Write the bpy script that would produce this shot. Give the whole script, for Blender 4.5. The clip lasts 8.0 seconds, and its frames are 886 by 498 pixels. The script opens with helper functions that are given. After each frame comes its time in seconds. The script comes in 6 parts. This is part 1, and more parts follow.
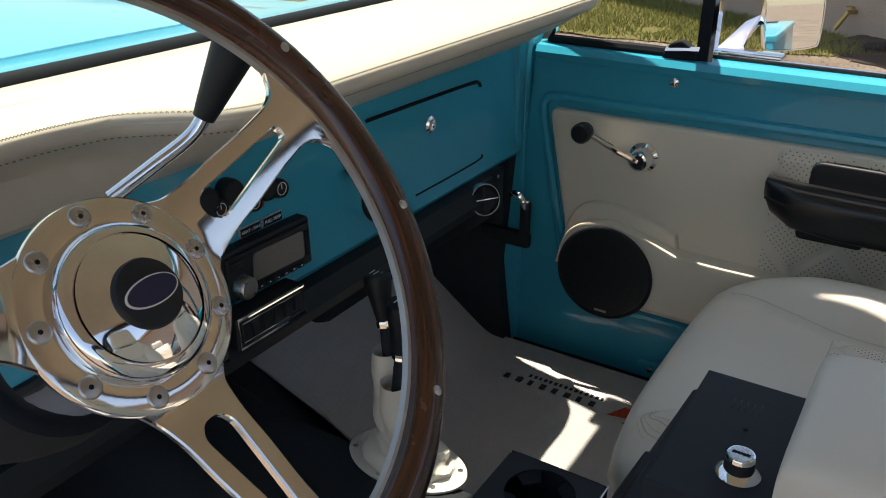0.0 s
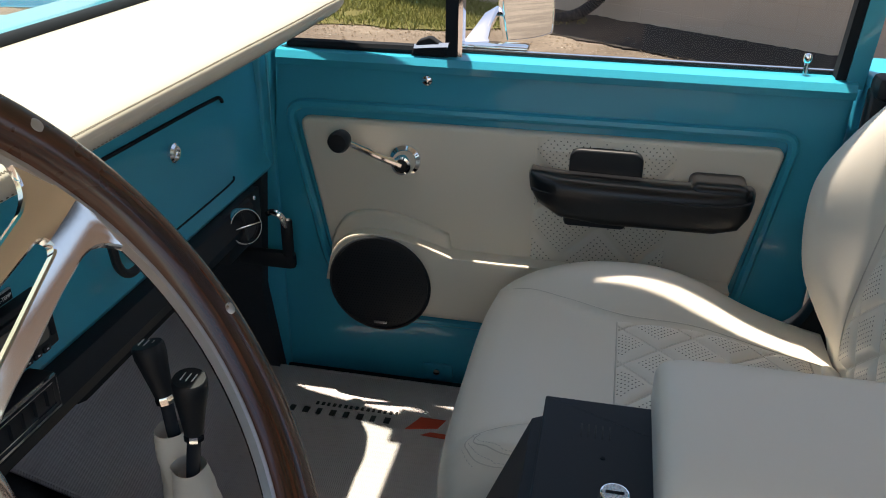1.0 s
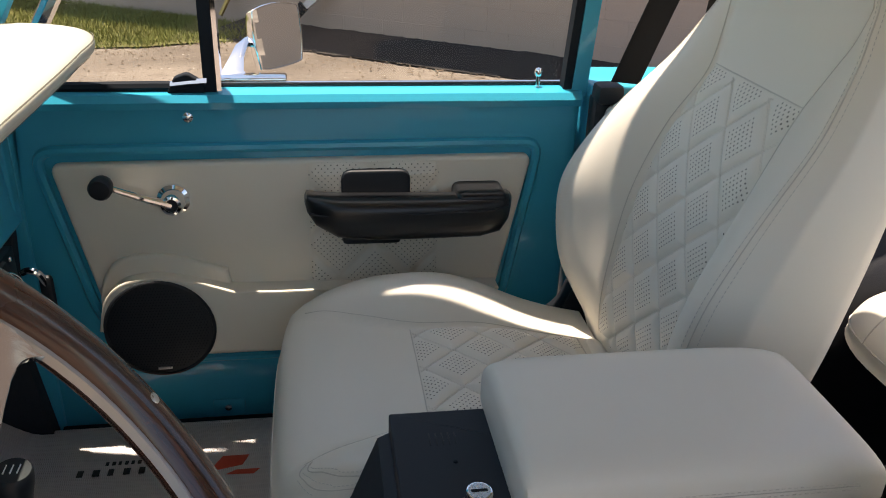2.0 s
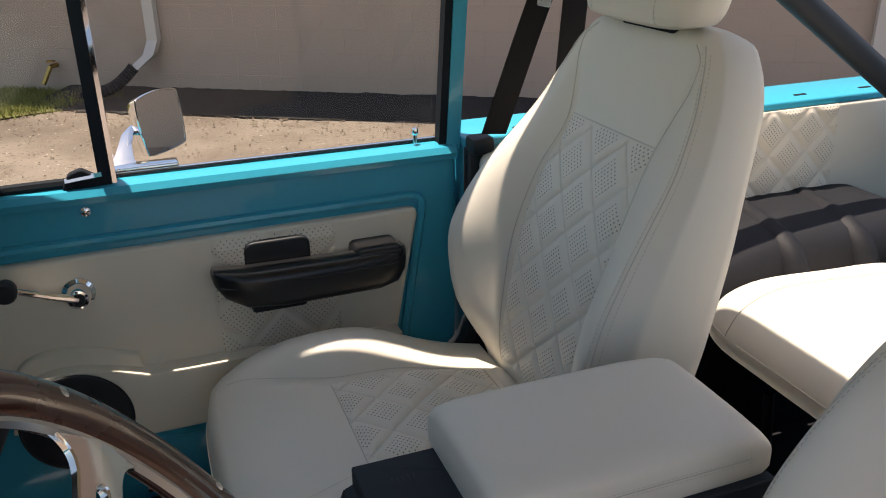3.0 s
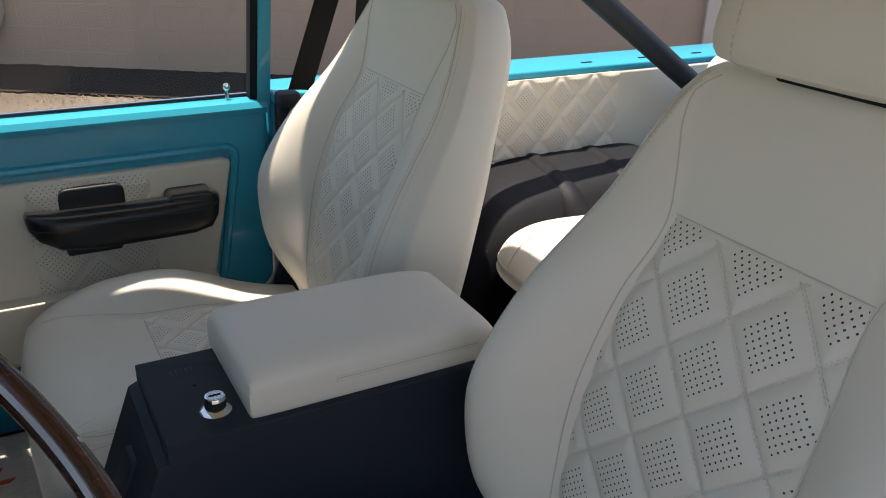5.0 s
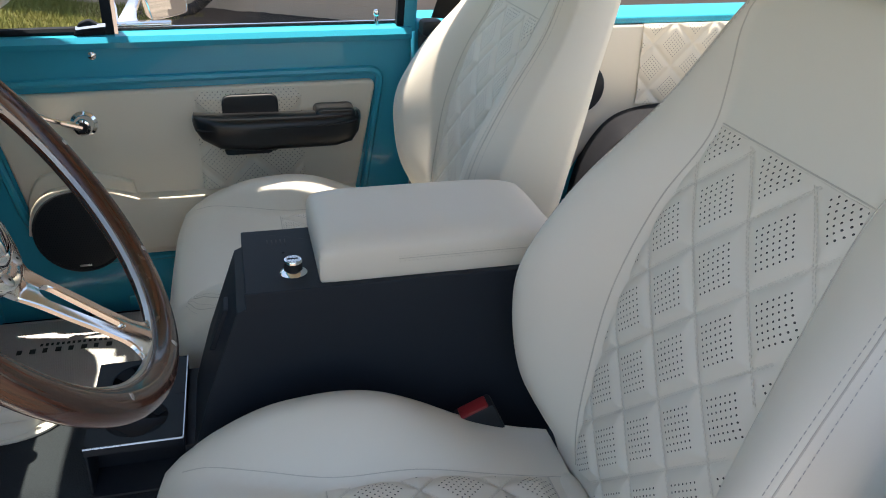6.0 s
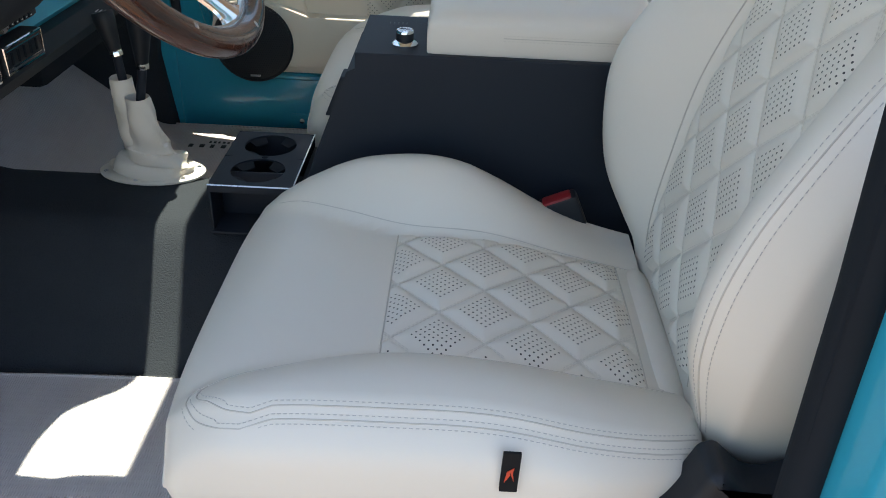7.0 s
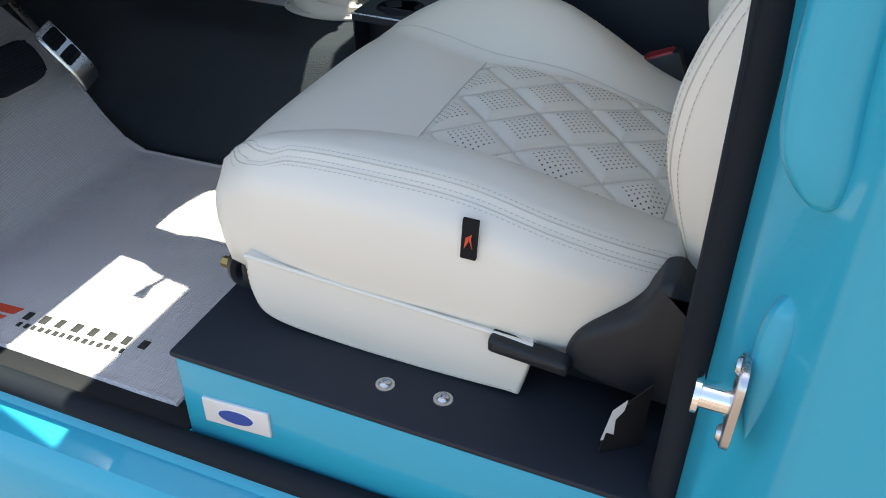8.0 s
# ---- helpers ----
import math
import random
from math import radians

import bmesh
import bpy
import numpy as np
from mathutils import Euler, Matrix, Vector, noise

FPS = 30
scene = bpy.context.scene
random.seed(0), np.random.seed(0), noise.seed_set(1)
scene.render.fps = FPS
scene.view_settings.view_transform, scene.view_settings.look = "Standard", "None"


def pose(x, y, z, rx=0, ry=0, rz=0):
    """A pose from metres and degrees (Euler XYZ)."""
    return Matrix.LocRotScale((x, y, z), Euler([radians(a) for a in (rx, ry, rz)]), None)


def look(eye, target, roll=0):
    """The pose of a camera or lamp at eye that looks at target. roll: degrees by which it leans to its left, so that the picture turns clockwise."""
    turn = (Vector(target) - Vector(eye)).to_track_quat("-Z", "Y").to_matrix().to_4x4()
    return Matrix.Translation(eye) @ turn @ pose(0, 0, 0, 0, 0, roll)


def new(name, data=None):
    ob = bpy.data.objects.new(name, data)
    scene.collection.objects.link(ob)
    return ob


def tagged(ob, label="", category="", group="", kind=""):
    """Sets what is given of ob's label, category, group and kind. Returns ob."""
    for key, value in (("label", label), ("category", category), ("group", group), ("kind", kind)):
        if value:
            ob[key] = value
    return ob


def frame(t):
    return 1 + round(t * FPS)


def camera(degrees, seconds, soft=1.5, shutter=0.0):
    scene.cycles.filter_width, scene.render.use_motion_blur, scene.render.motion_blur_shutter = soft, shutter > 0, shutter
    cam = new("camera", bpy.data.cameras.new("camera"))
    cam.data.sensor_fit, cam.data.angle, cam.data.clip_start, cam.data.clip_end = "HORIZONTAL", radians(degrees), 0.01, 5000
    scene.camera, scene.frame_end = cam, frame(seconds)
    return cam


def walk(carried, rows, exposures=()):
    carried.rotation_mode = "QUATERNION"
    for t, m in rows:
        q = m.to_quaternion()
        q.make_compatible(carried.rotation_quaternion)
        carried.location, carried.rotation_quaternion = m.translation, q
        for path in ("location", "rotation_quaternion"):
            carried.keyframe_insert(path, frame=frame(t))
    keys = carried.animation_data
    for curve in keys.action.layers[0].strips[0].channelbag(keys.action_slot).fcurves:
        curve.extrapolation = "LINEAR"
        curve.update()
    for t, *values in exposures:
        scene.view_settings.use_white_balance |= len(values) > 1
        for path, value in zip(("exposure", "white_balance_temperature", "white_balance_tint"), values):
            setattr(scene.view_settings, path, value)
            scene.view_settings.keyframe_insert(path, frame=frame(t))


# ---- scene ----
cam = camera(56.0, 8.0, soft=1.0)
PATH = [
    (0, (0.048, 0.056, 1.49), (-0.912, 1.592, 0.641), 0.2),
    (0.5, (0.017, 0.084, 1.489), (-0.7, 1.731, 0.609), 0.8),
    (1, (-0.064, 0.134, 1.498), (-0.42, 1.896, 0.621), 0.8),
    (1.5, (-0.121, 0.134, 1.523), (-0.28, 1.94, 0.679), -0.9),
    (2, (-0.154, 0.101, 1.54), (0.136, 1.887, 0.687), 2.0),
    (2.2, (-0.162, 0.092, 1.562), (0.223, 1.864, 0.718), 0.8),
    (3.3, (-0.276, 0.022, 1.613), (0.485, 1.715, 0.867), 0.1),
    (3.5, (-0.28, 0.015, 1.601), (0.578, 1.669, 0.875), 1.1),
    (4, (-0.271, -0.039, 1.584), (0.675, 1.563, 0.851), 1.2),
    (4.2, (-0.266, -0.065, 1.603), (0.678, 1.522, 0.836), 1.3),
    (5.3, (-0.158, -0.224, 1.581), (0.662, 1.41, 0.771), 1.8),
    (5.5, (-0.136, -0.259, 1.572), (0.59, 1.416, 0.755), 1.7),
    (6, (-0.077, -0.333, 1.544), (0.363, 1.41, 0.667), 1.2),
    (6.5, (-0.031, -0.416, 1.463), (0.186, 1.327, 0.507), 2.9),
    (7, (0.044, -0.479, 1.39), (0.027, 1.236, 0.361), 2.6),
    (7.5, (0.17, -0.519, 1.35), (-0.203, 1.123, 0.27), 1.8),
    (8, (0.303, -0.557, 1.306), (-0.288, 0.955, 0.139), 1.2),
]
EXPOSURES = [(0.0, 1.06, 7750, 14), (1.5, 1.26, 7700, 15), (2.2, 1.22, 7800, 16), (4.0, 0.66, 7750, 17), (5.5, 1.28, 7550, 14), (6.5, 1.70, 7400, 12), (8.0, 1.78, 7200, 10)]
walk(cam, [(t, look(eye, target, roll)) for t, eye, target, roll in PATH], EXPOSURES)

# ---- light ----
SUN_WAY = Vector((-0.055, 0.12, 1.0)).normalized()      # towards the sun
world = bpy.data.worlds.new("sky")
scene.world = world
world.use_nodes = True
wn = world.node_tree.nodes
sky = wn.new("ShaderNodeTexSky")
sky.sky_type = "NISHITA"
sky.sun_disc = False
sky.sun_elevation = math.asin(SUN_WAY.z)
sky.sun_rotation = math.atan2(SUN_WAY.x, SUN_WAY.y)
wn["Background"].inputs["Strength"].default_value = 0.122
world.node_tree.links.new(sky.outputs["Color"], wn["Background"].inputs["Color"])
sun = new("sun", bpy.data.lights.new("sun", "SUN"))
sun.data.energy, sun.data.angle, sun.data.color = 4.5, radians(0.53), (1.0, 0.965, 0.915)
sun.matrix_world = look(SUN_WAY * 20, (0, 0, 0))

# ---- materials ----
def mat(name, colour, rough=0.5, metal=0.0, vary=0.12, scale=6.0, grain=300.0, bump=0.0, coat=0.0, rough_vary=0.08, spec=0.5, tint=None):
    """A principled surface with variation at a coarse and a fine scale, and a fine relief."""
    m = bpy.data.materials.new(name)
    m.use_nodes = True
    nt = m.node_tree
    n, l = nt.nodes, nt.links
    b = n["Principled BSDF"]
    b.inputs["Metallic"].default_value = metal
    b.inputs["Coat Weight"].default_value = coat
    b.inputs["Coat Roughness"].default_value = 0.04
    b.inputs["Specular IOR Level"].default_value = spec
    tc = n.new("ShaderNodeTexCoord")
    big, small = n.new("ShaderNodeTexNoise"), n.new("ShaderNodeTexNoise")
    big.inputs["Scale"].default_value, big.inputs["Detail"].default_value = scale, 5
    small.inputs["Scale"].default_value, small.inputs["Detail"].default_value = grain, 2
    for tex in (big, small):
        l.new(tc.outputs["Object"], tex.inputs["Vector"])
    ramp = n.new("ShaderNodeMix")
    ramp.data_type = "RGBA"
    dark = tint if tint else [c * (1 - vary) for c in colour]
    light = [min(1.0, c * (1 + vary * 0.6)) for c in colour]
    ramp.inputs["A"].default_value, ramp.inputs["B"].default_value = (*dark, 1), (*light, 1)
    add = n.new("ShaderNodeMath")
    add.operation = "MULTIPLY_ADD"
    add.inputs[1].default_value = 0.3
    l.new(small.outputs["Fac"], add.inputs[0])
    scl = n.new("ShaderNodeMath")
    scl.operation = "MULTIPLY"
    scl.inputs[1].default_value = 0.7
    l.new(big.outputs["Fac"], scl.inputs[0])
    l.new(scl.outputs[0], add.inputs[2])
    l.new(add.outputs[0], ramp.inputs["Factor"])
    l.new(ramp.outputs["Result"], b.inputs["Base Color"])
    rr = n.new("ShaderNodeMapRange")
    rr.inputs["To Min"].default_value, rr.inputs["To Max"].default_value = max(0.01, rough - rough_vary), min(1, rough + rough_vary)
    l.new(add.outputs[0], rr.inputs["Value"])
    l.new(rr.outputs[0], b.inputs["Roughness"])
    if bump:
        bp = n.new("ShaderNodeBump")
        bp.inputs["Strength"].default_value, bp.inputs["Distance"].default_value = min(1, bump * 200), bump
        l.new(small.outputs["Fac"], bp.inputs["Height"])
        l.new(bp.outputs[0], b.inputs["Normal"])
    return m


LEATHER_C = (0.74, 0.695, 0.605)
PAINT = mat("teal car paint", (0.014, 0.335, 0.475), 0.30, vary=0.04, scale=2, grain=900, coat=0.42, rough_vary=0.03, spec=0.28)
LEATHER = mat("ivory leather", LEATHER_C, 0.42, vary=0.05, scale=5, grain=900, bump=0.0004, spec=0.4)
PAD = mat("ivory dash vinyl", (0.56, 0.52, 0.45), 0.40, vary=0.05, scale=5, grain=700, bump=0.0004, spec=0.4)
THREAD = mat("ivory thread", (0.68, 0.635, 0.555), 0.7, vary=0.1)
STITCH = mat("grey-beige sewing thread", (0.50, 0.475, 0.43), 0.7, vary=0.1)
TAUPE = mat("taupe sewing thread", (0.20, 0.175, 0.14), 0.7, vary=0.1)
# darker than LEATHER: the shade in a sewn crease is put into this colour
SEAM = mat("seam leather with crease shade", (0.56, 0.52, 0.45), 0.6, vary=0.1)
CREAM = mat("cream door vinyl", (0.72, 0.655, 0.545), 0.45, vary=0.05, scale=4, grain=800, bump=0.0004, spec=0.4)
BLACK = mat("black moulded plastic", (0.0115, 0.0148, 0.0195), 0.5, vary=0.25, scale=9, grain=500, bump=0.0006, spec=0.35)
SATIN = mat("satin black powder coat", (0.0135, 0.0195, 0.029), 0.6, vary=0.2, scale=8, grain=900, bump=0.0005, spec=0.3)
CARPET = mat("black loop carpet", (0.034, 0.040, 0.047), 0.95, vary=0.3, scale=7, grain=420, bump=0.003, spec=0.15)
LINER = mat("black sprayed bed liner", (0.010, 0.0108, 0.0140), 0.58, vary=0.3, scale=6, grain=520, bump=0.0016, spec=0.22)
RUBBER = mat("black rubber", (0.0098, 0.0138, 0.019), 0.8, vary=0.3, scale=9, grain=300, bump=0.0006, spec=0.22)
VINYL = mat("black grained vinyl", (0.009, 0.0095, 0.011), 0.30, vary=0.2, scale=9, grain=420, bump=0.0009, spec=0.5)
FABRIC = mat("black webbing", (0.012, 0.012, 0.013), 0.85, vary=0.3, grain=600, bump=0.001, spec=0.2)
CHROME = mat("polished chrome", (0.86, 0.86, 0.87), 0.05, 1.0, vary=0.03, rough_vary=0.02)
ALLOY = mat("polished alloy", (0.80, 0.77, 0.73), 0.10, 1.0, vary=0.04, rough_vary=0.03, grain=500)
BAND = mat("satin alloy band", (0.50, 0.49, 0.48), 0.34, 1.0, vary=0.06, grain=700)
STEEL = mat("brushed steel", (0.55, 0.55, 0.56), 0.28, 1.0, vary=0.08)
SILVER = mat("satin silver plate", (0.72, 0.71, 0.70), 0.5, 0.3, vary=0.05)
BADGE_BLUE = mat("blue enamel", (0.01, 0.05, 0.28), 0.35, vary=0.1)
RED = mat("red plastic", (0.27, 0.016, 0.02), 0.4, vary=0.1)
ORANGE = mat("red printed logo", (0.62, 0.07, 0.03), 0.6, vary=0.1)
PRINT = mat("dark print", (0.02, 0.02, 0.02), 0.7, vary=0.2)
WHITE = mat("white print", (0.75, 0.75, 0.74), 0.5, vary=0.05)
NAVY = mat("navy enamel", (0.006, 0.012, 0.055), 0.3, vary=0.1, coat=0.3)
# base lightened to tan-grey: the reflection on the dark display is in the colour
SCREEN = mat("display glass with tan reflection", (0.20, 0.19, 0.17), 0.12, vary=0.3, coat=1.0)
MIRROR = mat("mirror silver", (0.88, 0.89, 0.89), 0.015, 1.0, vary=0.01, rough_vary=0.008)
GALV = mat("painted sheet metal", (0.52, 0.47, 0.42), 0.55, vary=0.12, scale=3)
BRASS = mat("weathered brass", (0.45, 0.30, 0.10), 0.4, 1.0, vary=0.3)
CANVAS = mat("tan canvas top", (0.47, 0.38, 0.29), 0.9, vary=0.2, grain=500, bump=0.001)


def nodes(m):
    return m.node_tree.nodes, m.node_tree.links, m.node_tree.nodes["Principled BSDF"]


def math_node(n, l, op, a, b=None, c=None):
    k = n.new("ShaderNodeMath")
    k.operation = op
    for i, v in enumerate((a, b, c)):
        if v is None:
            continue
        if isinstance(v, (int, float)):
            k.inputs[i].default_value = v
        else:
            l.new(v, k.inputs[i])
    return k.outputs[0]


def wood_mat():
    m = mat("varnished walnut", (0.085, 0.030, 0.014), 0.26, vary=0.4, scale=12, grain=120, coat=0.5)
    n, l, b = nodes(m)
    tc = n.new("ShaderNodeUVMap")
    mp = n.new("ShaderNodeMapping")
    mp.inputs["Scale"].default_value = (2.6, 85.0, 1)
    l.new(tc.outputs[0], mp.inputs[0])
    w = n.new("ShaderNodeTexNoise")
    w.inputs["Scale"].default_value, w.inputs["Detail"].default_value, w.inputs["Distortion"].default_value = 2.4, 6, 1.2
    l.new(mp.outputs[0], w.inputs["Vector"])
    r = n.new("ShaderNodeValToRGB")
    e = r.color_ramp.elements
    e[0].position, e[0].color = 0.30, (0.009, 0.003, 0.002, 1)
    e[1].position, e[1].color = 0.72, (0.105, 0.033, 0.015, 1)
    k = r.color_ramp.elements.new(0.5)
    k.color = (0.048, 0.015, 0.007, 1)
    l.new(w.outputs["Fac"], r.inputs[0])
    l.new(r.outputs[0], b.inputs["Base Color"])
    return m


WOOD = wood_mat()
DA, DB = 0.0475, 0.0490          # half diagonals of the quilted diamonds


def quilt_mat(name, base, count=11, rim=0.16, size=1.0, dot=0.17):
    """Leather with rows of punched holes, laid along the edges of each diamond; u, v in metres."""
    m = mat(name, base, 0.42, vary=0.05, scale=5, grain=900, bump=0.0004, spec=0.4)
    n, l, b = nodes(m)
    uv = n.new("ShaderNodeUVMap")
    sep = n.new("ShaderNodeSeparateXYZ")
    l.new(uv.outputs[0], sep.inputs[0])
    a = math_node(n, l, "MULTIPLY", sep.outputs[0], 0.5 / DA / size)
    c = math_node(n, l, "MULTIPLY", sep.outputs[1], 0.5 / DB / size)
    dist, cell = [], []
    for op in ("ADD", "SUBTRACT"):
        p = math_node(n, l, op, a, c)
        dist.append(math_node(n, l, "PINGPONG", p, 0.5))
        k = math_node(n, l, "SUBTRACT", math_node(n, l, "FRACT", math_node(n, l, "MULTIPLY", p, count)), 0.5)
        cell.append(math_node(n, l, "MULTIPLY", k, k))
    edge = math_node(n, l, "MINIMUM", dist[0], dist[1])
    inside = math_node(n, l, "GREATER_THAN", edge, rim)
    d = math_node(n, l, "SQRT", math_node(n, l, "ADD", cell[0], cell[1]))
    dot_in = math_node(n, l, "MULTIPLY", math_node(n, l, "LESS_THAN", d, dot), inside)
    old = b.inputs["Base Color"].links[0].from_socket
    mix = n.new("ShaderNodeMix")
    mix.data_type = "RGBA"
    l.new(dot_in, mix.inputs["Factor"])
    l.new(old, mix.inputs["A"])
    mix.inputs["B"].default_value = (0.035, 0.032, 0.028, 1)
    l.new(mix.outputs["Result"], b.inputs["Base Color"])
    return m


QUILT = quilt_mat("perforated ivory leather", LEATHER_C)
QUILT_DOOR = quilt_mat("perforated cream vinyl", (0.72, 0.655, 0.545))
QUILT_PANEL = quilt_mat("perforated cream panel vinyl", (0.72, 0.655, 0.545), count=12, size=1.3, rim=0.10, dot=0.14)


def weave_mat():
    m = mat("grey woven mat", (0.60, 0.565, 0.56), 0.9, vary=0.10, scale=5, grain=300, spec=0.2)
    n, l, b = nodes(m)
    tc = n.new("ShaderNodeTexCoord")
    sep = n.new("ShaderNodeSeparateXYZ")
    l.new(tc.outputs["Object"], sep.inputs[0])
    wx = math_node(n, l, "SINE", math_node(n, l, "MULTIPLY", sep.outputs[0], 1900.0))
    wy = math_node(n, l, "SINE", math_node(n, l, "MULTIPLY", sep.outputs[1], 260.0))
    h = math_node(n, l, "MULTIPLY", wx, wy)
    bp = n.new("ShaderNodeBump")
    bp.inputs["Strength"].default_value, bp.inputs["Distance"].default_value = 0.5, 0.0012
    l.new(h, bp.inputs["Height"])
    l.new(bp.outputs[0], b.inputs["Normal"])
    old = b.inputs["Base Color"].links[0].from_socket
    mix = n.new("ShaderNodeMix")
    mix.data_type, mix.blend_type = "RGBA", "MULTIPLY"
    mix.inputs["Factor"].default_value = 0.2
    r = n.new("ShaderNodeMapRange")
    r.inputs["From Min"].default_value, r.inputs["To Min"].default_value = -1, 0.4
    l.new(h, r.inputs["Value"])
    l.new(old, mix.inputs["A"])
    l.new(r.outputs[0], mix.inputs["B"])
    l.new(mix.outputs["Result"], b.inputs["Base Color"])
    return m


WEAVE = weave_mat()


def glass_mat(name, tint=(0.93, 0.97, 0.95)):
    m = bpy.data.materials.new(name)
    m.use_nodes = True
    n, l = m.node_tree.nodes, m.node_tree.links
    n.remove(n["Principled BSDF"])
    tr, gl, mx, fr = n.new("ShaderNodeBsdfTransparent"), n.new("ShaderNodeBsdfGlossy"), n.new("ShaderNodeMixShader"), n.new("ShaderNodeFresnel")
    tr.inputs[0].default_value = (*tint, 1)
    gl.inputs["Roughness"].default_value = 0.01
    fr.inputs["IOR"].default_value = 1.45
    l.new(fr.outputs[0], mx.inputs[0])
    l.new(tr.outputs[0], mx.inputs[1])
    l.new(gl.outputs[0], mx.inputs[2])
    l.new(mx.outputs[0], n["Material Output"].inputs[0])
    return m


GLASS = glass_mat("window glass")
TINTED = glass_mat("tinted windscreen glass", (0.76, 0.83, 0.80))


def ground_mat():
    """Worn tarmac and dry dirt: broad damp stains, patches of grit, and pale and dark specks."""
    m = mat("gravelly tarmac and dirt", (0.215, 0.174, 0.141), 0.95, vary=0.30, scale=1.3, grain=70, bump=0.010, spec=0.2)
    n, l, b = nodes(m)
    tc = n.new("ShaderNodeTexCoord")
    colour = b.inputs["Base Color"].links[0].from_socket
    for scale, detail, lo, hi, tone in ((0.55, 8, 0.46, 0.60, (0.105, 0.082, 0.066)), (3.2, 8, 0.54, 0.66, (0.155, 0.122, 0.097)), (26.0, 4, 0.60, 0.66, (0.08, 0.065, 0.055)), (34.0, 3, 0.68, 0.71, (0.50, 0.45, 0.39))):
        no = n.new("ShaderNodeTexNoise")
        no.inputs["Scale"].default_value, no.inputs["Detail"].default_value = scale, detail
        l.new(tc.outputs["Object"], no.inputs["Vector"])
        r = n.new("ShaderNodeMapRange")
        r.inputs["From Min"].default_value, r.inputs["From Max"].default_value, r.inputs["To Max"].default_value = lo, hi, 0.85
        l.new(no.outputs["Fac"], r.inputs["Value"])
        mix = n.new("ShaderNodeMix")
        mix.data_type = "RGBA"
        l.new(r.outputs[0], mix.inputs["Factor"])
        l.new(colour, mix.inputs["A"])
        mix.inputs["B"].default_value = (*tone, 1)
        colour = mix.outputs["Result"]
    l.new(colour, b.inputs["Base Color"])
    return m


GROUND = ground_mat()
GRASS = mat("lawn grass", (0.150, 0.175, 0.040), 0.8, vary=0.5, scale=2.0, grain=60, tint=(0.20, 0.165, 0.060), spec=0.2)
WALL = mat("beige painted block", (0.40, 0.305, 0.24), 0.85, vary=0.14, scale=0.9, grain=90, bump=0.004, spec=0.2)
SOD = mat("matted lawn thatch", (0.085, 0.090, 0.030), 0.95, vary=0.5, scale=6, grain=50, tint=(0.12, 0.095, 0.045), bump=0.01, spec=0.1)
CHIPS = mat("dry litter and grit", (0.20, 0.145, 0.10), 0.9, vary=0.6, scale=3, grain=30, tint=(0.06, 0.045, 0.035), spec=0.2)
# soil, darkened further so its colour also carries the wall's shadow
SOIL = mat("soil strip with wall shade", (0.045, 0.040, 0.037), 0.95, vary=0.5, scale=3, grain=60, bump=0.01, spec=0.15)

# ---- building helpers ----
ORG = {}


def thing(name, base, label, category, group="", kind=""):
    ob = new(name)
    ob.empty_display_size = 0.05
    ob.location = base
    ORG[ob] = Vector(base)
    return tagged(ob, label, category, group, kind)


def part(name, bm, material, parent=None, label="", sharp=35, uv=None):
    """Links a bmesh, given in world places, as one mesh under its parent."""
    org = ORG.get(parent, Vector((0, 0, 0)))
    if org.length:
        bmesh.ops.translate(bm, verts=bm.verts, vec=-org)
    bmesh.ops.recalc_face_normals(bm, faces=bm.faces)
    for f in bm.faces:
        f.smooth = True
    for e in bm.edges:
        if len(e.link_faces) == 2 and e.calc_face_angle(0) > radians(sharp):
            e.smooth = False
    me = bpy.data.meshes.new(name)
    bm.to_mesh(me)
    bm.free()
    me.materials.append(material)
    ob = new(name, me)
    ORG[ob] = org
    if parent is not None:
        ob.parent = parent
    if label:
        tagged(ob, label)
    if name == "stitching":
        tagged(ob, kind="stuff")
    return ob


def rbox(lo, hi, r=0.004, seg=2, bm=None, m=None):
    """A box with rounded edges from corner lo to corner hi."""
    own = bmesh.new()
    c = [(a + b) / 2 for a, b in zip(lo, hi)]
    s = [abs(b - a) for a, b in zip(lo, hi)]
    bmesh.ops.create_cube(own, size=1, matrix=Matrix.LocRotScale(c, None, s))
    r = min(r, min(s) * 0.49)
    if r > 0:
        bmesh.ops.bevel(own, geom=own.edges[:], offset=r, segments=seg, profile=0.5, affect="EDGES")
    if m is not None:
        own.transform(m)
    return merge(bm, own)


def merge(bm, own):
    if bm is None:
        return own
    me = bpy.data.meshes.new("t")
    own.to_mesh(me)
    own.free()
    bm.from_mesh(me)
    bpy.data.meshes.remove(me)
    return bm


def loft(rings, bm=None, cap=True, closed=True):
    bm = bm or bmesh.new()
    vs = [[bm.verts.new(p) for p in ring] for ring in rings]
    k = len(rings[0])
    for a, b in zip(vs, vs[1:]):
        for i in range(k if closed else k - 1):
            j = (i + 1) % k
            bm.faces.new((a[i], a[j], b[j], b[i]))
    if cap and closed:
        bm.faces.new(vs[0][::-1])
        bm.faces.new(vs[-1])
    return bm


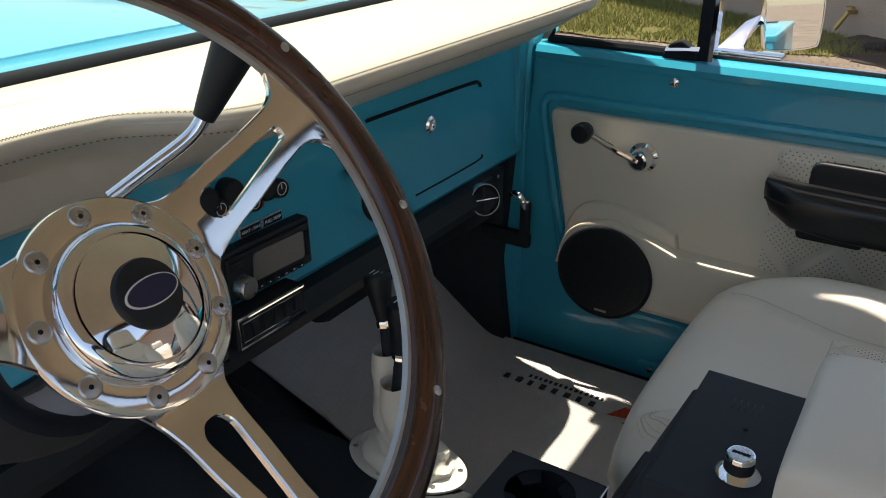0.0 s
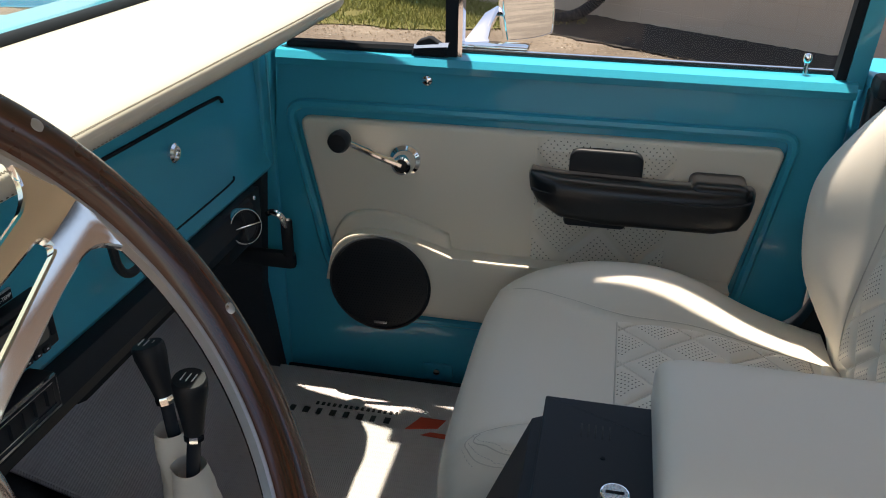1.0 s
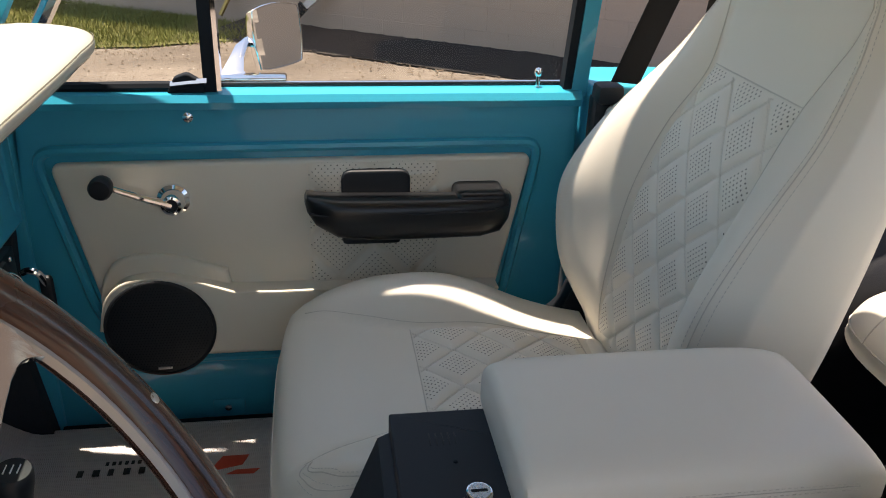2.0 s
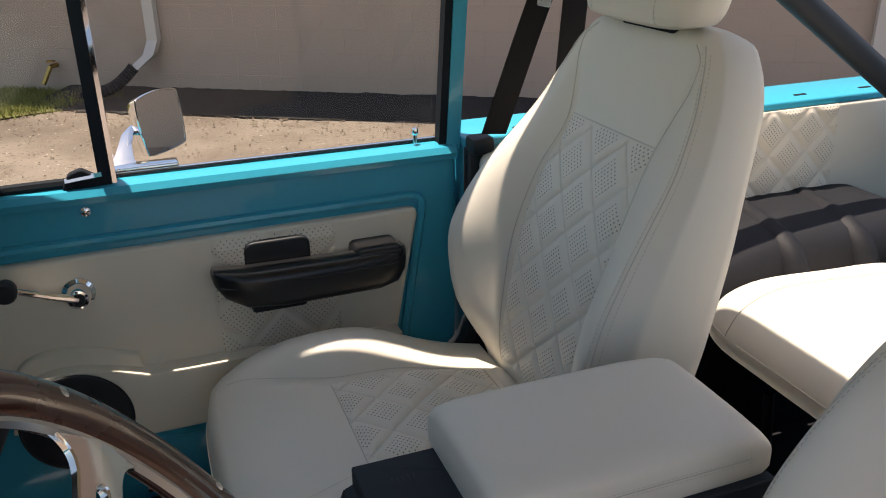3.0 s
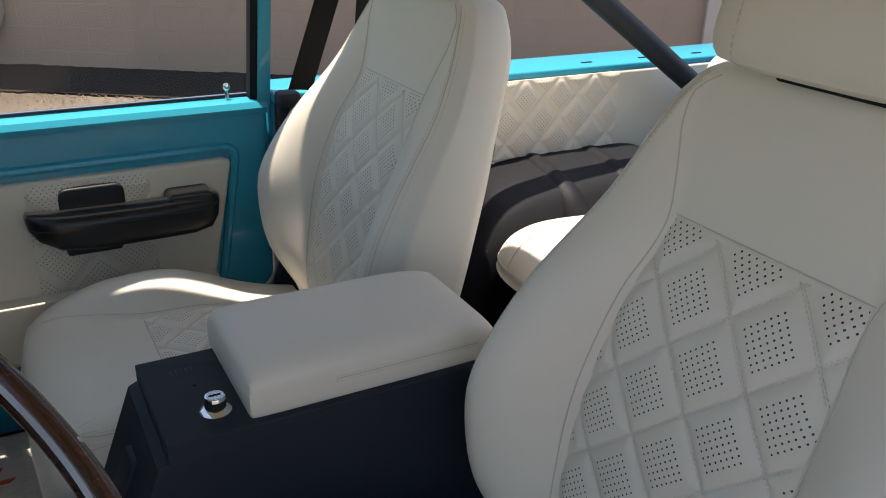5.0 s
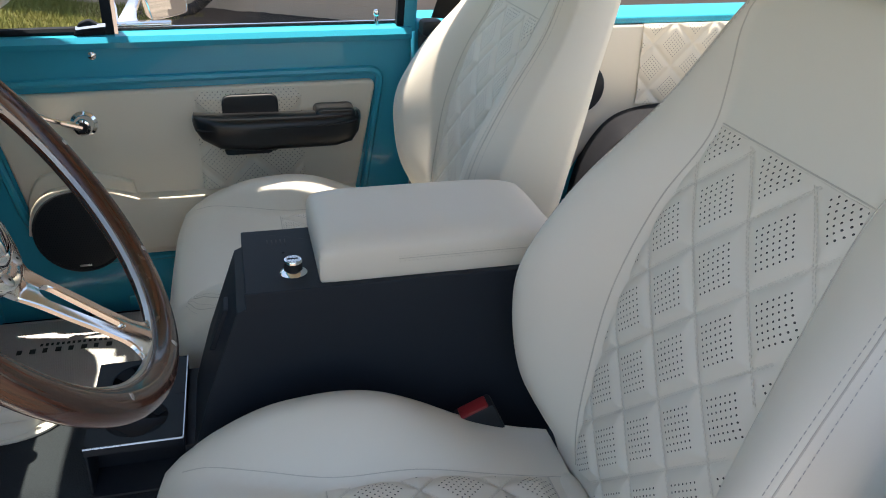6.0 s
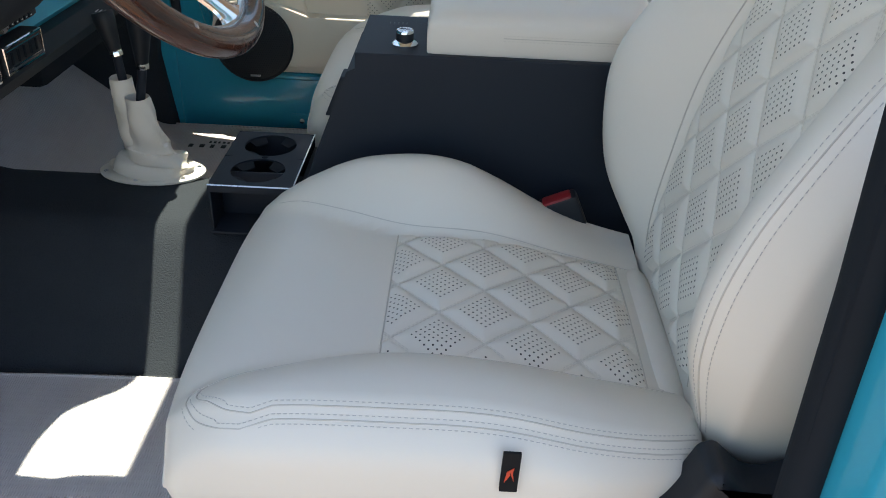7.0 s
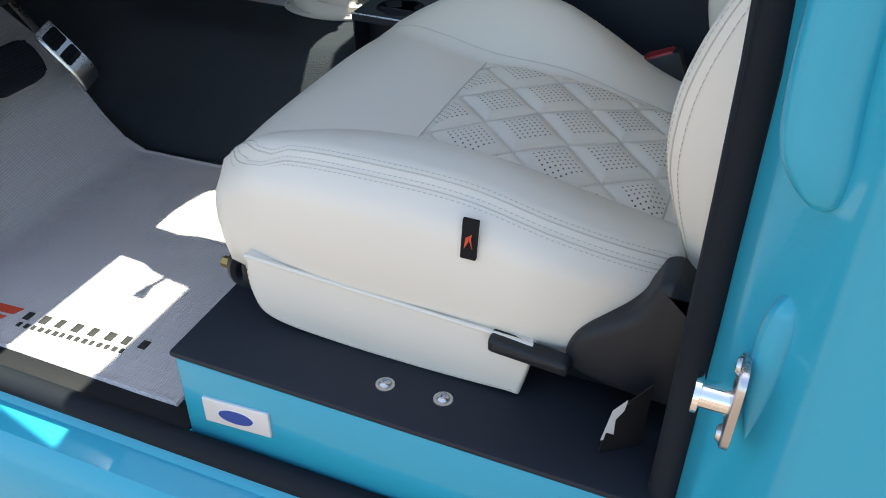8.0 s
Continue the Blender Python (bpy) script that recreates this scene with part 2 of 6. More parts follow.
def tube(pts, r, n=10, bm=None, closed=False, cap=True):
    """A round tube along points; r a number or one for each point."""
    pts = [Vector(p) for p in pts]
    rad = r if isinstance(r, (list, tuple)) else [r] * len(pts)
    rings, side = [], None
    k = len(pts)
    for i, p in enumerate(pts):
        a = pts[(i - 1) % k] if closed or i else p
        b = pts[(i + 1) % k] if closed or i < k - 1 else p
        d = (b - a).normalized()
        if side is None:
            side = d.orthogonal().normalized()
        side = (side - d * side.dot(d)).normalized()
        up = d.cross(side)
        rings.append([p + rad[i] * (side * math.cos(t) + up * math.sin(t)) for t in (2 * math.pi * j / n for j in range(n))])
    if closed:
        return loft(rings + [rings[0]], bm, cap=False)
    return loft(rings, bm, cap=cap)


def smooth(pts, n=6, closed=False):
    """A Catmull-Rom curve through points."""
    p = [Vector(q) for q in pts]
    k, out = len(p), []
    for i in range(k if closed else k - 1):
        a, b, c, d = (p[(i + j) % k] if closed else p[max(0, min(k - 1, i + j))] for j in (-1, 0, 1, 2))
        for s in range(n):
            t = s / n
            out.append(0.5 * (2 * b + (c - a) * t + (2 * a - 5 * b + 4 * c - d) * t * t + (3 * b - a - 3 * c + d) * t ** 3))
    if not closed:
        out.append(p[-1])
    return out


def lathe(profile, centre, axis, n=32, bm=None):
    """A turned body: profile of (radius, height along the axis)."""
    axis = Vector(axis).normalized()
    u = axis.orthogonal().normalized()
    v = axis.cross(u)
    c = Vector(centre)
    rings = [[c + axis * h + max(r, 1e-5) * (u * math.cos(t) + v * math.sin(t)) for t in (2 * math.pi * j / n for j in range(n))] for r, h in profile]
    return loft(rings, bm)


def round_poly(pts, r, seg=5):
    """A polygon in the plane with rounded corners; r a number or one for each corner."""
    out, k = [], len(pts)
    for i in range(k):
        p, a, b = (Vector((*pts[j % k], 0)) for j in (i, i - 1, i + 1))
        rr = r[i] if isinstance(r, (list, tuple)) else r
        da, db = (a - p), (b - p)
        rr = min(rr, da.length * 0.49, db.length * 0.49)
        if rr <= 1e-6:
            out.append((p.x, p.y))
            continue
        s, e = p + da.normalized() * rr, p + db.normalized() * rr
        for j in range(seg + 1):
            t = j / seg
            q = s * (1 - t) ** 2 + p * 2 * t * (1 - t) + e * t * t
            out.append((q.x, q.y))
    return out


def prism(poly, place, c0, c1, edge=0.0, bm=None, seg=3):
    """A polygon raised from c0 to c1; place(a, b, c) gives the point. edge: rounding of the c1 rim."""
    k = len(poly)
    cx, cy = sum(p[0] for p in poly) / k, sum(p[1] for p in poly) / k
    sgn = 1 if c1 > c0 else -1

    def inset(d):
        if d == 0:
            return poly
        out = []
        for i in range(k):
            p, a, b = Vector(poly[i]), Vector(poly[i - 1]), Vector(poly[(i + 1) % k])
            t = (b - a)
            nrm = Vector((-t.y, t.x))
            if nrm.length < 1e-9:
                nrm = Vector((cx, cy)) - p
            nrm.normalize()
            out.append(p + nrm * d * area)
        return out

    area = 1 if sum(poly[i - 1][0] * poly[i][1] - poly[i][0] * poly[i - 1][1] for i in range(k)) > 0 else -1
    rings = [[place(a, b, c0) for a, b in poly]]
    if edge:
        for j in range(seg + 1):
            t = math.pi / 2 * j / seg
            rings.append([place(a, b, c1 - sgn * edge * (1 - math.sin(t))) for a, b in inset(edge * (1 - math.cos(t)))])
    else:
        rings.append([place(a, b, c1) for a, b in poly])
    return loft(rings, bm)


def sheet(fn, us, vs, bm=None, thick=None, uvs=None):
    """A sheet of quads over the grid; fn(u, v) gives the point. thick: a Vector by which its back lies off."""
    bm = bm or bmesh.new()
    layer = bm.loops.layers.uv.verify() if uvs else None
    g = [[bm.verts.new(fn(u, v)) for v in vs] for u in us]
    for i in range(len(us) - 1):
        for j in range(len(vs) - 1):
            f = bm.faces.new((g[i][j], g[i + 1][j], g[i + 1][j + 1], g[i][j + 1]))
            if uvs:
                for lp, (a, b) in zip(f.loops, ((i, j), (i + 1, j), (i + 1, j + 1), (i, j + 1))):
                    lp[layer].uv = uvs(us[a], vs[b])
    if thick is not None:
        rim = [g[i][0] for i in range(len(us))] + [g[-1][j] for j in range(1, len(vs))] + [g[i][-1] for i in range(len(us) - 2, -1, -1)] + [g[0][j] for j in range(len(vs) - 2, 0, -1)]
        low = [bm.verts.new(v.co + thick) for v in rim]
        k = len(rim)
        for i in range(k):
            j = (i + 1) % k
            bm.faces.new((rim[i], low[i], low[j], rim[j]))
    return bm


def stitches(pts, length=0.0045, gap=0.0028, r=0.00055, bm=None, lift=(0, 0, 0)):
    """Short raised threads along a line."""
    bm = bm or bmesh.new()
    pts = [Vector(p) + Vector(lift) for p in pts]
    cum = [0.0]
    for a, b in zip(pts, pts[1:]):
        cum.append(cum[-1] + (b - a).length)

    def at(s):
        for i in range(len(pts) - 1):
            if cum[i + 1] >= s:
                t = (s - cum[i]) / max(1e-9, cum[i + 1] - cum[i])
                return pts[i].lerp(pts[i + 1], t)
        return pts[-1]
    s = 0.0
    while s + length < cum[-1]:
        a, b = at(s), at(s + length)
        d = (b - a).normalized()
        u = d.orthogonal().normalized() * r
        v = d.cross(u)
        ra = [bm.verts.new(a + o) for o in (u, v, -u, -v)]
        rb = [bm.verts.new(b + o) for o in (u, v, -u, -v)]
        for i in range(4):
            bm.faces.new((ra[i], ra[(i + 1) % 4], rb[(i + 1) % 4], rb[i]))
        bm.faces.new(ra[::-1])
        bm.faces.new(rb)
        s += length + gap
    return bm


def zigzag(pts, pitch, high, r=0.0005):
    """A fine slanted overlock row along a line, as crossing threads."""
    out = bmesh.new()
    pts = [Vector(p) for p in pts]
    total = sum((b - a).length for a, b in zip(pts, pts[1:]))
    n = int(total / pitch)
    for i in range(n):
        u = i / n * (len(pts) - 1)
        k = min(int(u), len(pts) - 2)
        p = pts[k].lerp(pts[k + 1], u - k)
        d = (pts[k + 1] - pts[k]).normalized() * pitch
        up = Vector((-0.45, 0, 0.9)) * high
        for a, b in ((p - up, p + d * 0.5 + up), (p + d * 0.5 + up, p + d * 0.92 - up)):
            stitches([a, b], (b - a).length * 0.9, 1.0, r, out)
    return out


def curve_of(rows):
    """A smooth function of one variable through (x, y) rows."""
    xs = np.array([r[0] for r in rows], float)
    ys = np.array([r[1] for r in rows], float)
    m = np.gradient(ys, xs)

    def fn(x):
        x = min(max(x, xs[0]), xs[-1])
        i = int(min(max(np.searchsorted(xs, x) - 1, 0), len(xs) - 2))
        h = xs[i + 1] - xs[i]
        t = (x - xs[i]) / h
        return float((2 * t ** 3 - 3 * t * t + 1) * ys[i] + (t ** 3 - 2 * t * t + t) * h * m[i] + (3 * t * t - 2 * t ** 3) * ys[i + 1] + (t ** 3 - t * t) * h * m[i + 1])
    return fn


def diamonds(u, v, height=0.0065, soft=0.0075, size=1.0):
    """Relief of the quilting: pillows between the sewn lines."""
    out = []
    u, v = u / size, v / size
    for p in (u * 0.5 / DA + v * 0.5 / DB, u * 0.5 / DA - v * 0.5 / DB):
        f = p - math.floor(p)
        out.append(min(f, 1 - f))
    d = min(out) * 2 / math.sqrt(1 / DA ** 2 + 1 / DB ** 2)
    return height * (1 - math.exp(-d / soft))


def span(a, b, n):
    return [a + (b - a) * i / n for i in range(n + 1)]


def door_face(a, b, c):
    return Vector((a, c, b))


def flat(a, b, c):
    return Vector((a, b, c))


def cross_face(a, b, c):
    return Vector((c, a, b))

# ---- the car's shell ----
FLOOR = 0.572
MID = 0.6975


def car_shell():
    car = thing("car_body", (0.2, MID, 0.0), "open teal painted off-road car body with black floor and rubber seals", "car", kind="structure")
    # floor pan with the toe board, the tunnel pressed into it
    def tunnel(y):
        d = abs(y - 0.705)
        rows = ((0.0, 0.752), (0.078, 0.750), (0.092, 0.740), (0.20, 0.605), (0.235, FLOOR))
        if d >= 0.235:
            return FLOOR
        return max(FLOOR, float(np.interp(d, [r[0] for r in rows], [r[1] for r in rows])))

    def pan(x, y):
        z = tunnel(y)
        if x < -0.72:
            z = max(z, FLOOR + (-0.72 - x) * 0.75)
            z += max(0.0, (-0.72 - x)) * 0.25 if tunnel(y) > FLOOR + 0.01 else 0
        return Vector((x, y, z))
    ys = span(-0.045, 0.44, 8) + span(0.452, 0.96, 24) + span(0.97, 1.40, 8)
    part("floor_pan", sheet(pan, span(-1.15, 0.62, 40), ys, thick=Vector((0, 0, -0.015))), CARPET, car, "black carpeted floor and gearbox tunnel")
    part("rear_floor", rbox((0.62, -0.04, 0.555), (1.9, 1.43, 0.60), 0.004), LINER, car, "black lined load floor")
    # firewall and kick panel under the dash
    part("firewall", rbox((-1.17, -0.08, 0.52), (-1.13, 1.47, 1.20), 0.003), CARPET, car)
    kick = round_poly([(-1.14, 0.56), (-0.635, 0.56), (-0.66, 0.75), (-0.64, 1.0), (-1.14, 1.0)], 0.01)
    part("kick_panel", prism(kick, door_face, 1.47, 1.395), CARPET, car, "black carpeted kick panel")
    part("kick_panel", prism(kick, door_face, -0.07, -0.02), CARPET, car, "black carpeted kick panel")
    # door sills
    sill = [(-0.05, 0.575), (-0.062, 0.578), (-0.075, 0.560), (-0.085, 0.548), (-0.118, 0.540), (-0.135, 0.520), (-0.150, 0.49), (-0.150, 0.36), (-0.02, 0.36), (-0.02, 0.565)]
    part("sill", loft([[Vector((x, y, z)) for y, z in sill] for x in (-1.2, -0.6, 0.0, 0.33)]), PAINT, car, "glossy teal door sill")
    part("sill", loft([[Vector((x, 2 * MID - y, z)) for y, z in sill] for x in (-1.2, -0.6, 0.0, 0.33)]), PAINT, car, "glossy teal door sill")
    part("door_seal", tube([(-0.63, 1.424, 0.560), (-0.3, 1.422, 0.562), (0.28, 1.422, 0.562)], 0.013, 10), RUBBER, car, "black rubber sill seal")
    part("scuff_plate", rbox((-1.0, -0.067, 0.566), (-0.20, -0.02, 0.579), 0.003), LINER, car, "black scuff strip on the sill")
    seal_run = smooth([(-0.95, -0.074, 0.574), (-0.5, -0.073, 0.573), (0.0, -0.069, 0.573), (0.22, -0.062, 0.575), (0.295, -0.050, 0.600), (0.315, -0.036, 0.66), (0.314, -0.030, 0.9), (0.308, -0.028, 1.15), (0.303, -0.028, 1.235), (0.300, -0.028, 1.30)], 8)
    part("door_seal", tube(seal_run, 0.0150, 12), RUBBER, car, "black rubber door seal")
    # seat riser on each side
    for s in (1, -1):
        def y_(y):
            return y if s > 0 else 2 * MID - y
        lo, hi = sorted((y_(-0.046), y_(0.58)))
        part("seat_riser", rbox((-0.195, lo, 0.565), (0.60, hi, 0.694), 0.004), SATIN, car, "black covered seat platform")
        lo, hi = sorted((y_(-0.056), y_(-0.046)))
        part("riser_panel", rbox((-0.197, lo, 0.575), (0.31, hi, 0.690), 0.003), PAINT, car, "teal riser side panel")
        if s > 0:
            lip = rbox((-0.203, -0.057, 0.690), (0.31, 0.10, 0.698), 0.003)
            part("platform_cover", lip, SATIN, car)
    # rear jamb beside the driver's seat, with the striker
    jamb = [(0.312, -0.034), (0.324, -0.075), (0.350, -0.110), (0.372, -0.140), (0.402, -0.152), (0.60, -0.158), (1.9, -0.158), (1.9, -0.10), (0.62, -0.10), (0.36, -0.02), (0.312, -0.015)]
    jamb = round_poly(jamb, [0.01, 0.006, 0.004, 0.008, 0.014, 0.02, 0.02, 0.02, 0.02, 0.01, 0.005], 4)
    rings = []
    for z, dx in ((0.36, 0.02), (0.62, 0.012), (0.9, 0.010), (1.10, 0.006), (1.175, 0.0), (1.19, -0.004)):
        rings.append([Vector((x + (dx if x < 0.45 else 0), y, z)) for x, y in jamb])
    part("rear_quarter_panel", loft(rings), PAINT, car, "glossy teal rear quarter and door jamb")
    part("jamb_seal", loft([[Vector((x + dx, -0.030 + dy, z)) for dx, dy in ((-0.016, 0.004), (-0.012, -0.009), (0.012, -0.010), (0.018, -0.002), (0.016, 0.012), (-0.014, 0.012))] for x, z in ((0.312, 0.60), (0.318, 0.70), (0.316, 0.90), (0.310, 1.10), (0.305, 1.19), (0.302, 1.25), (0.299, 1.32))]), RUBBER, car, "wide black rubber jamb seal")
    # pressed shapes of the jamb
    def pressing(rows, e=0.6):
        rings = []
        for x, y, z, wx, wy in rows:
            rings.append([Vector((x + wx * math.copysign(abs(math.cos(a)) ** e, math.cos(a)), y + wy * math.copysign(abs(math.sin(a)) ** e, math.sin(a)), z + 0.3 * wx * math.cos(a))) for a in (2 * math.pi * j / 18 for j in range(18))])
        return loft(rings)
    part("jamb_pressing", pressing([(p.x, p.y, p.z, 0.021 * k, 0.018 * k) for p, k in zip(smooth([(0.340, -0.104, 1.22), (0.341, -0.104, 1.15), (0.344, -0.105, 1.105), (0.350, -0.108, 1.080), (0.358, -0.114, 1.056)], 5), [1.0] * 11 + [0.99, 0.97, 0.94, 0.90, 0.84, 0.75, 0.64, 0.50, 0.35, 0.1])]), PAINT, car, "rounded pillar pressing")
    part("jamb_pressing", pressing([(0.358, -0.105, z, 0.014 * k, 0.013 * k) for k, z in ((0.1, 0.990), (0.6, 0.984), (0.9, 0.972), (1.0, 0.956), (0.95, 0.935), (0.8, 0.912), (0.55, 0.888), (0.1, 0.860))], 0.9), PAINT, car)
    part("body_crease", tube(smooth([(0.4073, -0.1486, 1.056), (0.6, -0.1545, 1.055), (1.8, -0.1545, 1.05)], 5), 0.0046, 12), PAINT, car)
    part("jamb_trim", loft([[Vector((0.309 + d, y, z)) for d, y in ((0.012, -0.02), (0.03, -0.02), (0.03, 0.012), (0.012, 0.006))] for z in (0.69, 0.9, 1.10, 1.22)]), RUBBER, car, "black jamb lining")
    # far side of the body behind the door
    part("rear_side_wall", rbox((0.30, 1.425, 0.40), (1.95, 1.55, 1.189), 0.006), PAINT, car, "teal body side behind the door")
    rail = round_poly([(0.30, 1.412), (1.90, 1.412), (1.90, 1.555), (0.30, 1.555)], 0.01)
    part("body_rail", prism(rail, flat, 1.188, 1.203, 0.005), PAINT, car, "teal top rail with bolt slots")
    for x in (0.43, 0.75, 1.10, 1.28, 1.46, 1.60):
        part("rail_slot", rbox((x - 0.016, 1.447, 1.199), (x + 0.016, 1.456, 1.205), 0.002), RUBBER, car)
    part("rail_lug", rbox((1.66, 1.43, 1.20), (1.78, 1.50, 1.206), 0.002), RUBBER, car)
    part("tailgate", rbox((1.88, -0.1, 0.45), (1.95, 1.5, 1.18), 0.01), PAINT, car)
    # bonnet, wings and the scuttle, seen through the windscreen
    def bonnet(x, y):
        t = (y - MID) / 0.80
        z = 1.245 + 0.045 * (1 - min(1, abs(t) / 0.62) ** 4) - 0.03 * t * t + 0.03 * (x + 0.8)
        return Vector((x, y, z))
    part("bonnet", sheet(bonnet, span(-2.05, -0.86, 14), span(-0.10, 1.50, 40), thick=Vector((0, 0, -0.03))), PAINT, car, "glossy teal bonnet")
    part("scuttle", rbox((-0.88, -0.12, 1.16), (-0.72, 1.52, 1.285), 0.02), PAINT, car, "teal scuttle below the windscreen")
    part("front_body", rbox((-2.05, -0.12, 0.5), (-1.18, 1.52, 1.15), 0.03), PAINT, car)
    for y in (0.06, 1.335):
        part("wing_rib", tube([(-2.0, y, 1.235), (-1.4, y, 1.252), (-0.9, y, 1.268)], 0.012, 8), PAINT, car)
    part("cowl_side", rbox((-0.80, 1.424, 0.52), (-0.625, 1.53, 1.26), 0.01), PAINT, car)
    part("cowl_side", rbox((-0.80, -0.13, 0.52), (-0.70, -0.06, 1.20), 0.01), PAINT, car)
    # windscreen frame
    def post(y):
        return tube([(-0.70, y, 1.17), (-0.622, y, 1.296), (-0.39, y, 1.73)], 0.022, 10)
    for y in (0.0, 1.405):
        part("windscreen_post", post(y), PAINT, car, "teal windscreen post")
    part("windscreen_frame", rbox((-0.418, 0.0, 1.715), (-0.36, 1.41, 1.77), 0.01), PAINT, car)
    part("windscreen_gasket", tube([(-0.706, 0.02, 1.299), (-0.706, 1.39, 1.299)], 0.0098, 12), RUBBER, car, "black windscreen gasket")
    g = bmesh.new()
    vs = [g.verts.new(p) for p in ((-0.715, 0.02, 1.29), (-0.715, 1.39, 1.29), (-0.41, 1.39, 1.73), (-0.41, 0.02, 1.73))]
    g.faces.new(vs)
    part("windscreen_glass", g, TINTED, car, "faintly green windscreen glass")
    # canvas top over the front seats
    side = smooth([(-0.415, 1.42, 0), (-0.26, 1.395, 0), (-0.10, 1.36, 0), (0.10, 1.335, 0), (0.35, 1.325, 0), (0.60, 1.335, 0)], 5)
    part("soft_top", prism([(0.60, -0.12), (-0.415, -0.12)][::-1] + [(p.x, p.y) for p in side[::-1]], flat, 1.745, 1.775, 0.004), CANVAS, car, "tan canvas top over the front seats")
    # wheel arch and rear trim
    arch = [(0.655, 0.585), (0.668, 0.74), (0.692, 0.865), (0.730, 0.940), (0.79, 0.986), (0.90, 1.002), (1.06, 1.003), (1.206, 0.999), (1.27, 0.980), (1.33, 0.952), (1.44, 0.893), (1.53, 0.82), (1.607, 0.739), (1.66, 0.585)]
    fine = [(p.x, p.y) for p in smooth([(a, b, 0) for a, b in arch], 6)]

    def arch_ring(y, k):
        ahead = 0.055 * min(1.0, (1.425 - y) / 0.18)
        return [Vector((1.13 + (x - 1.13) * (0.80 + 0.20 * k) - ahead * max(0.0, min(1.0, (1.0 - x) / 0.22)), y, 0.585 + (z - 0.585) * k)) for x, z in fine]
    shoulder = ((1.425, 1.0), (1.34, 1.002), (1.27, 1.002), (1.235, 0.993), (1.207, 0.966), (1.185, 0.915), (1.170, 0.83), (1.162, 0.70))
    part("wheel_arch", loft([arch_ring(y, k) for y, k in shoulder]), LINER, car, "black lined wheel arch", sharp=60)
    part("wheel_arch", loft([[Vector((p.x, 2 * MID - p.y, p.z)) for p in arch_ring(y, k)] for y, k in shoulder]), LINER, car, "black lined wheel arch", sharp=60)
    for x in (-1.55, 1.04):
        for y, sg in ((-0.02, -1), (2 * MID + 0.02, 1)):
            tyre = part("tyre", lathe([(0.20, -0.10), (0.34, -0.105), (0.368, -0.09), (0.372, 0.0), (0.368, 0.09), (0.34, 0.105), (0.20, 0.10)], (x, y, 0.371), (0, sg, 0), 40), RUBBER, car, "black road tyre")
            part("rim", lathe([(0.205, 0.03), (0.205, 0.098), (0.19, 0.09), (0.10, 0.06), (0, 0.06)], (x, y, 0.371), (0, sg, 0), 32), STEEL, tyre)
    for x in (0.93, 1.10):
        z0 = float(np.interp(x, [p[0] for p in fine], [p[1] for p in fine]))
        run = smooth([(x - 0.04 * min(1.0, (1.425 - y) / 0.18), y + 0.006, 0.585 + (z0 - 0.585) * k - 0.030) for y, k in shoulder], 4)
        part("arch_rib", tube(run, 0.036, 20), LINER, car)
    part("side_pocket", lathe([(0.060, 0.0), (0.060, 0.010), (0.052, 0.014), (0.0, 0.014)], (0.670, 1.405, 1.050), (0, -1, 0), 28), BLACK, car, "black round rear speaker grille")
    # trim panel with its quilted field
    trim = round_poly([(0.36, 1.185), (1.86, 1.187), (1.86, 0.72), (1.45, 0.72), (1.32, 0.90), (1.20, 0.95), (0.93, 0.955), (0.80, 0.945), (0.70, 0.90), (0.645, 0.80), (0.60, 0.70), (0.36, 0.70)], 0.03)
    part("rear_trim_panel", prism(trim, door_face, 1.425, 1.408, 0.006), CREAM, car, "ivory vinyl rear side panel")

    def quilt(x, z):
        return Vector((x, 1.4060 - diamonds(x - 0.894, z - 1.187 + 2 * DB, 0.0065, size=1.047) * min(1.0, (1.186 - z) / 0.010 + 0.1), z))
    part("quilted_field", sheet(quilt, span(0.816, 1.168, 110), span(1.004, 1.186, 56), thick=Vector((0, 0.008, 0)), uvs=lambda x, z: ((x - 0.894) / 1.047, (z - 1.187 + 2 * DB) / 1.047)), QUILT_DOOR, car, "quilted perforated ivory vinyl")
    return car


car_shell()


def riser_badge():
    b = thing("riser_badge", (-0.127, -0.057, 0.62), "silver maker's plate with a blue oval on the teal riser panel", "badge")
    part("plate", prism(round_poly([(-0.169, 0.609), (-0.085, 0.616), (-0.085, 0.652), (-0.169, 0.645)], 0.002), door_face, -0.056, -0.0592, 0.001), SILVER, b)

    def oval(k):
        return [(-0.127 + 0.0235 * k * math.cos(a), 0.6305 + 0.0020 * math.cos(a) * k + 0.0100 * k * math.sin(a)) for a in (2 * math.pi * i / 36 for i in range(36))]
    part("white_rim", prism(oval(1.0), door_face, -0.0592, -0.0598), WHITE, b)
    part("blue_oval", prism(oval(0.93), door_face, -0.0598, -0.0603), BADGE_BLUE, b, "blue enamel oval")


riser_badge()


def bolts():
    for x, y in ((0.030, -0.012), (0.092, -0.008)):
        b = thing("dome_bolt", (x, y, 0.698), "polished dome-head bolt in the black seat platform", "bolt", "platform bolts")
        part("washer", lathe([(0.0100, 0), (0.0100, 0.0012), (0.0075, 0.0016)], (x, y, 0.698), (0, 0, 1), 20), STEEL, b)
        part("head", lathe([(0.0068, 0.0014), (0.0066, 0.0030), (0.0052, 0.0046), (0.0030, 0.0052), (0.0028, 0.0030), (0, 0.0030)], (x, y, 0.698), (0, 0, 1), 20), STEEL, b)


bolts()


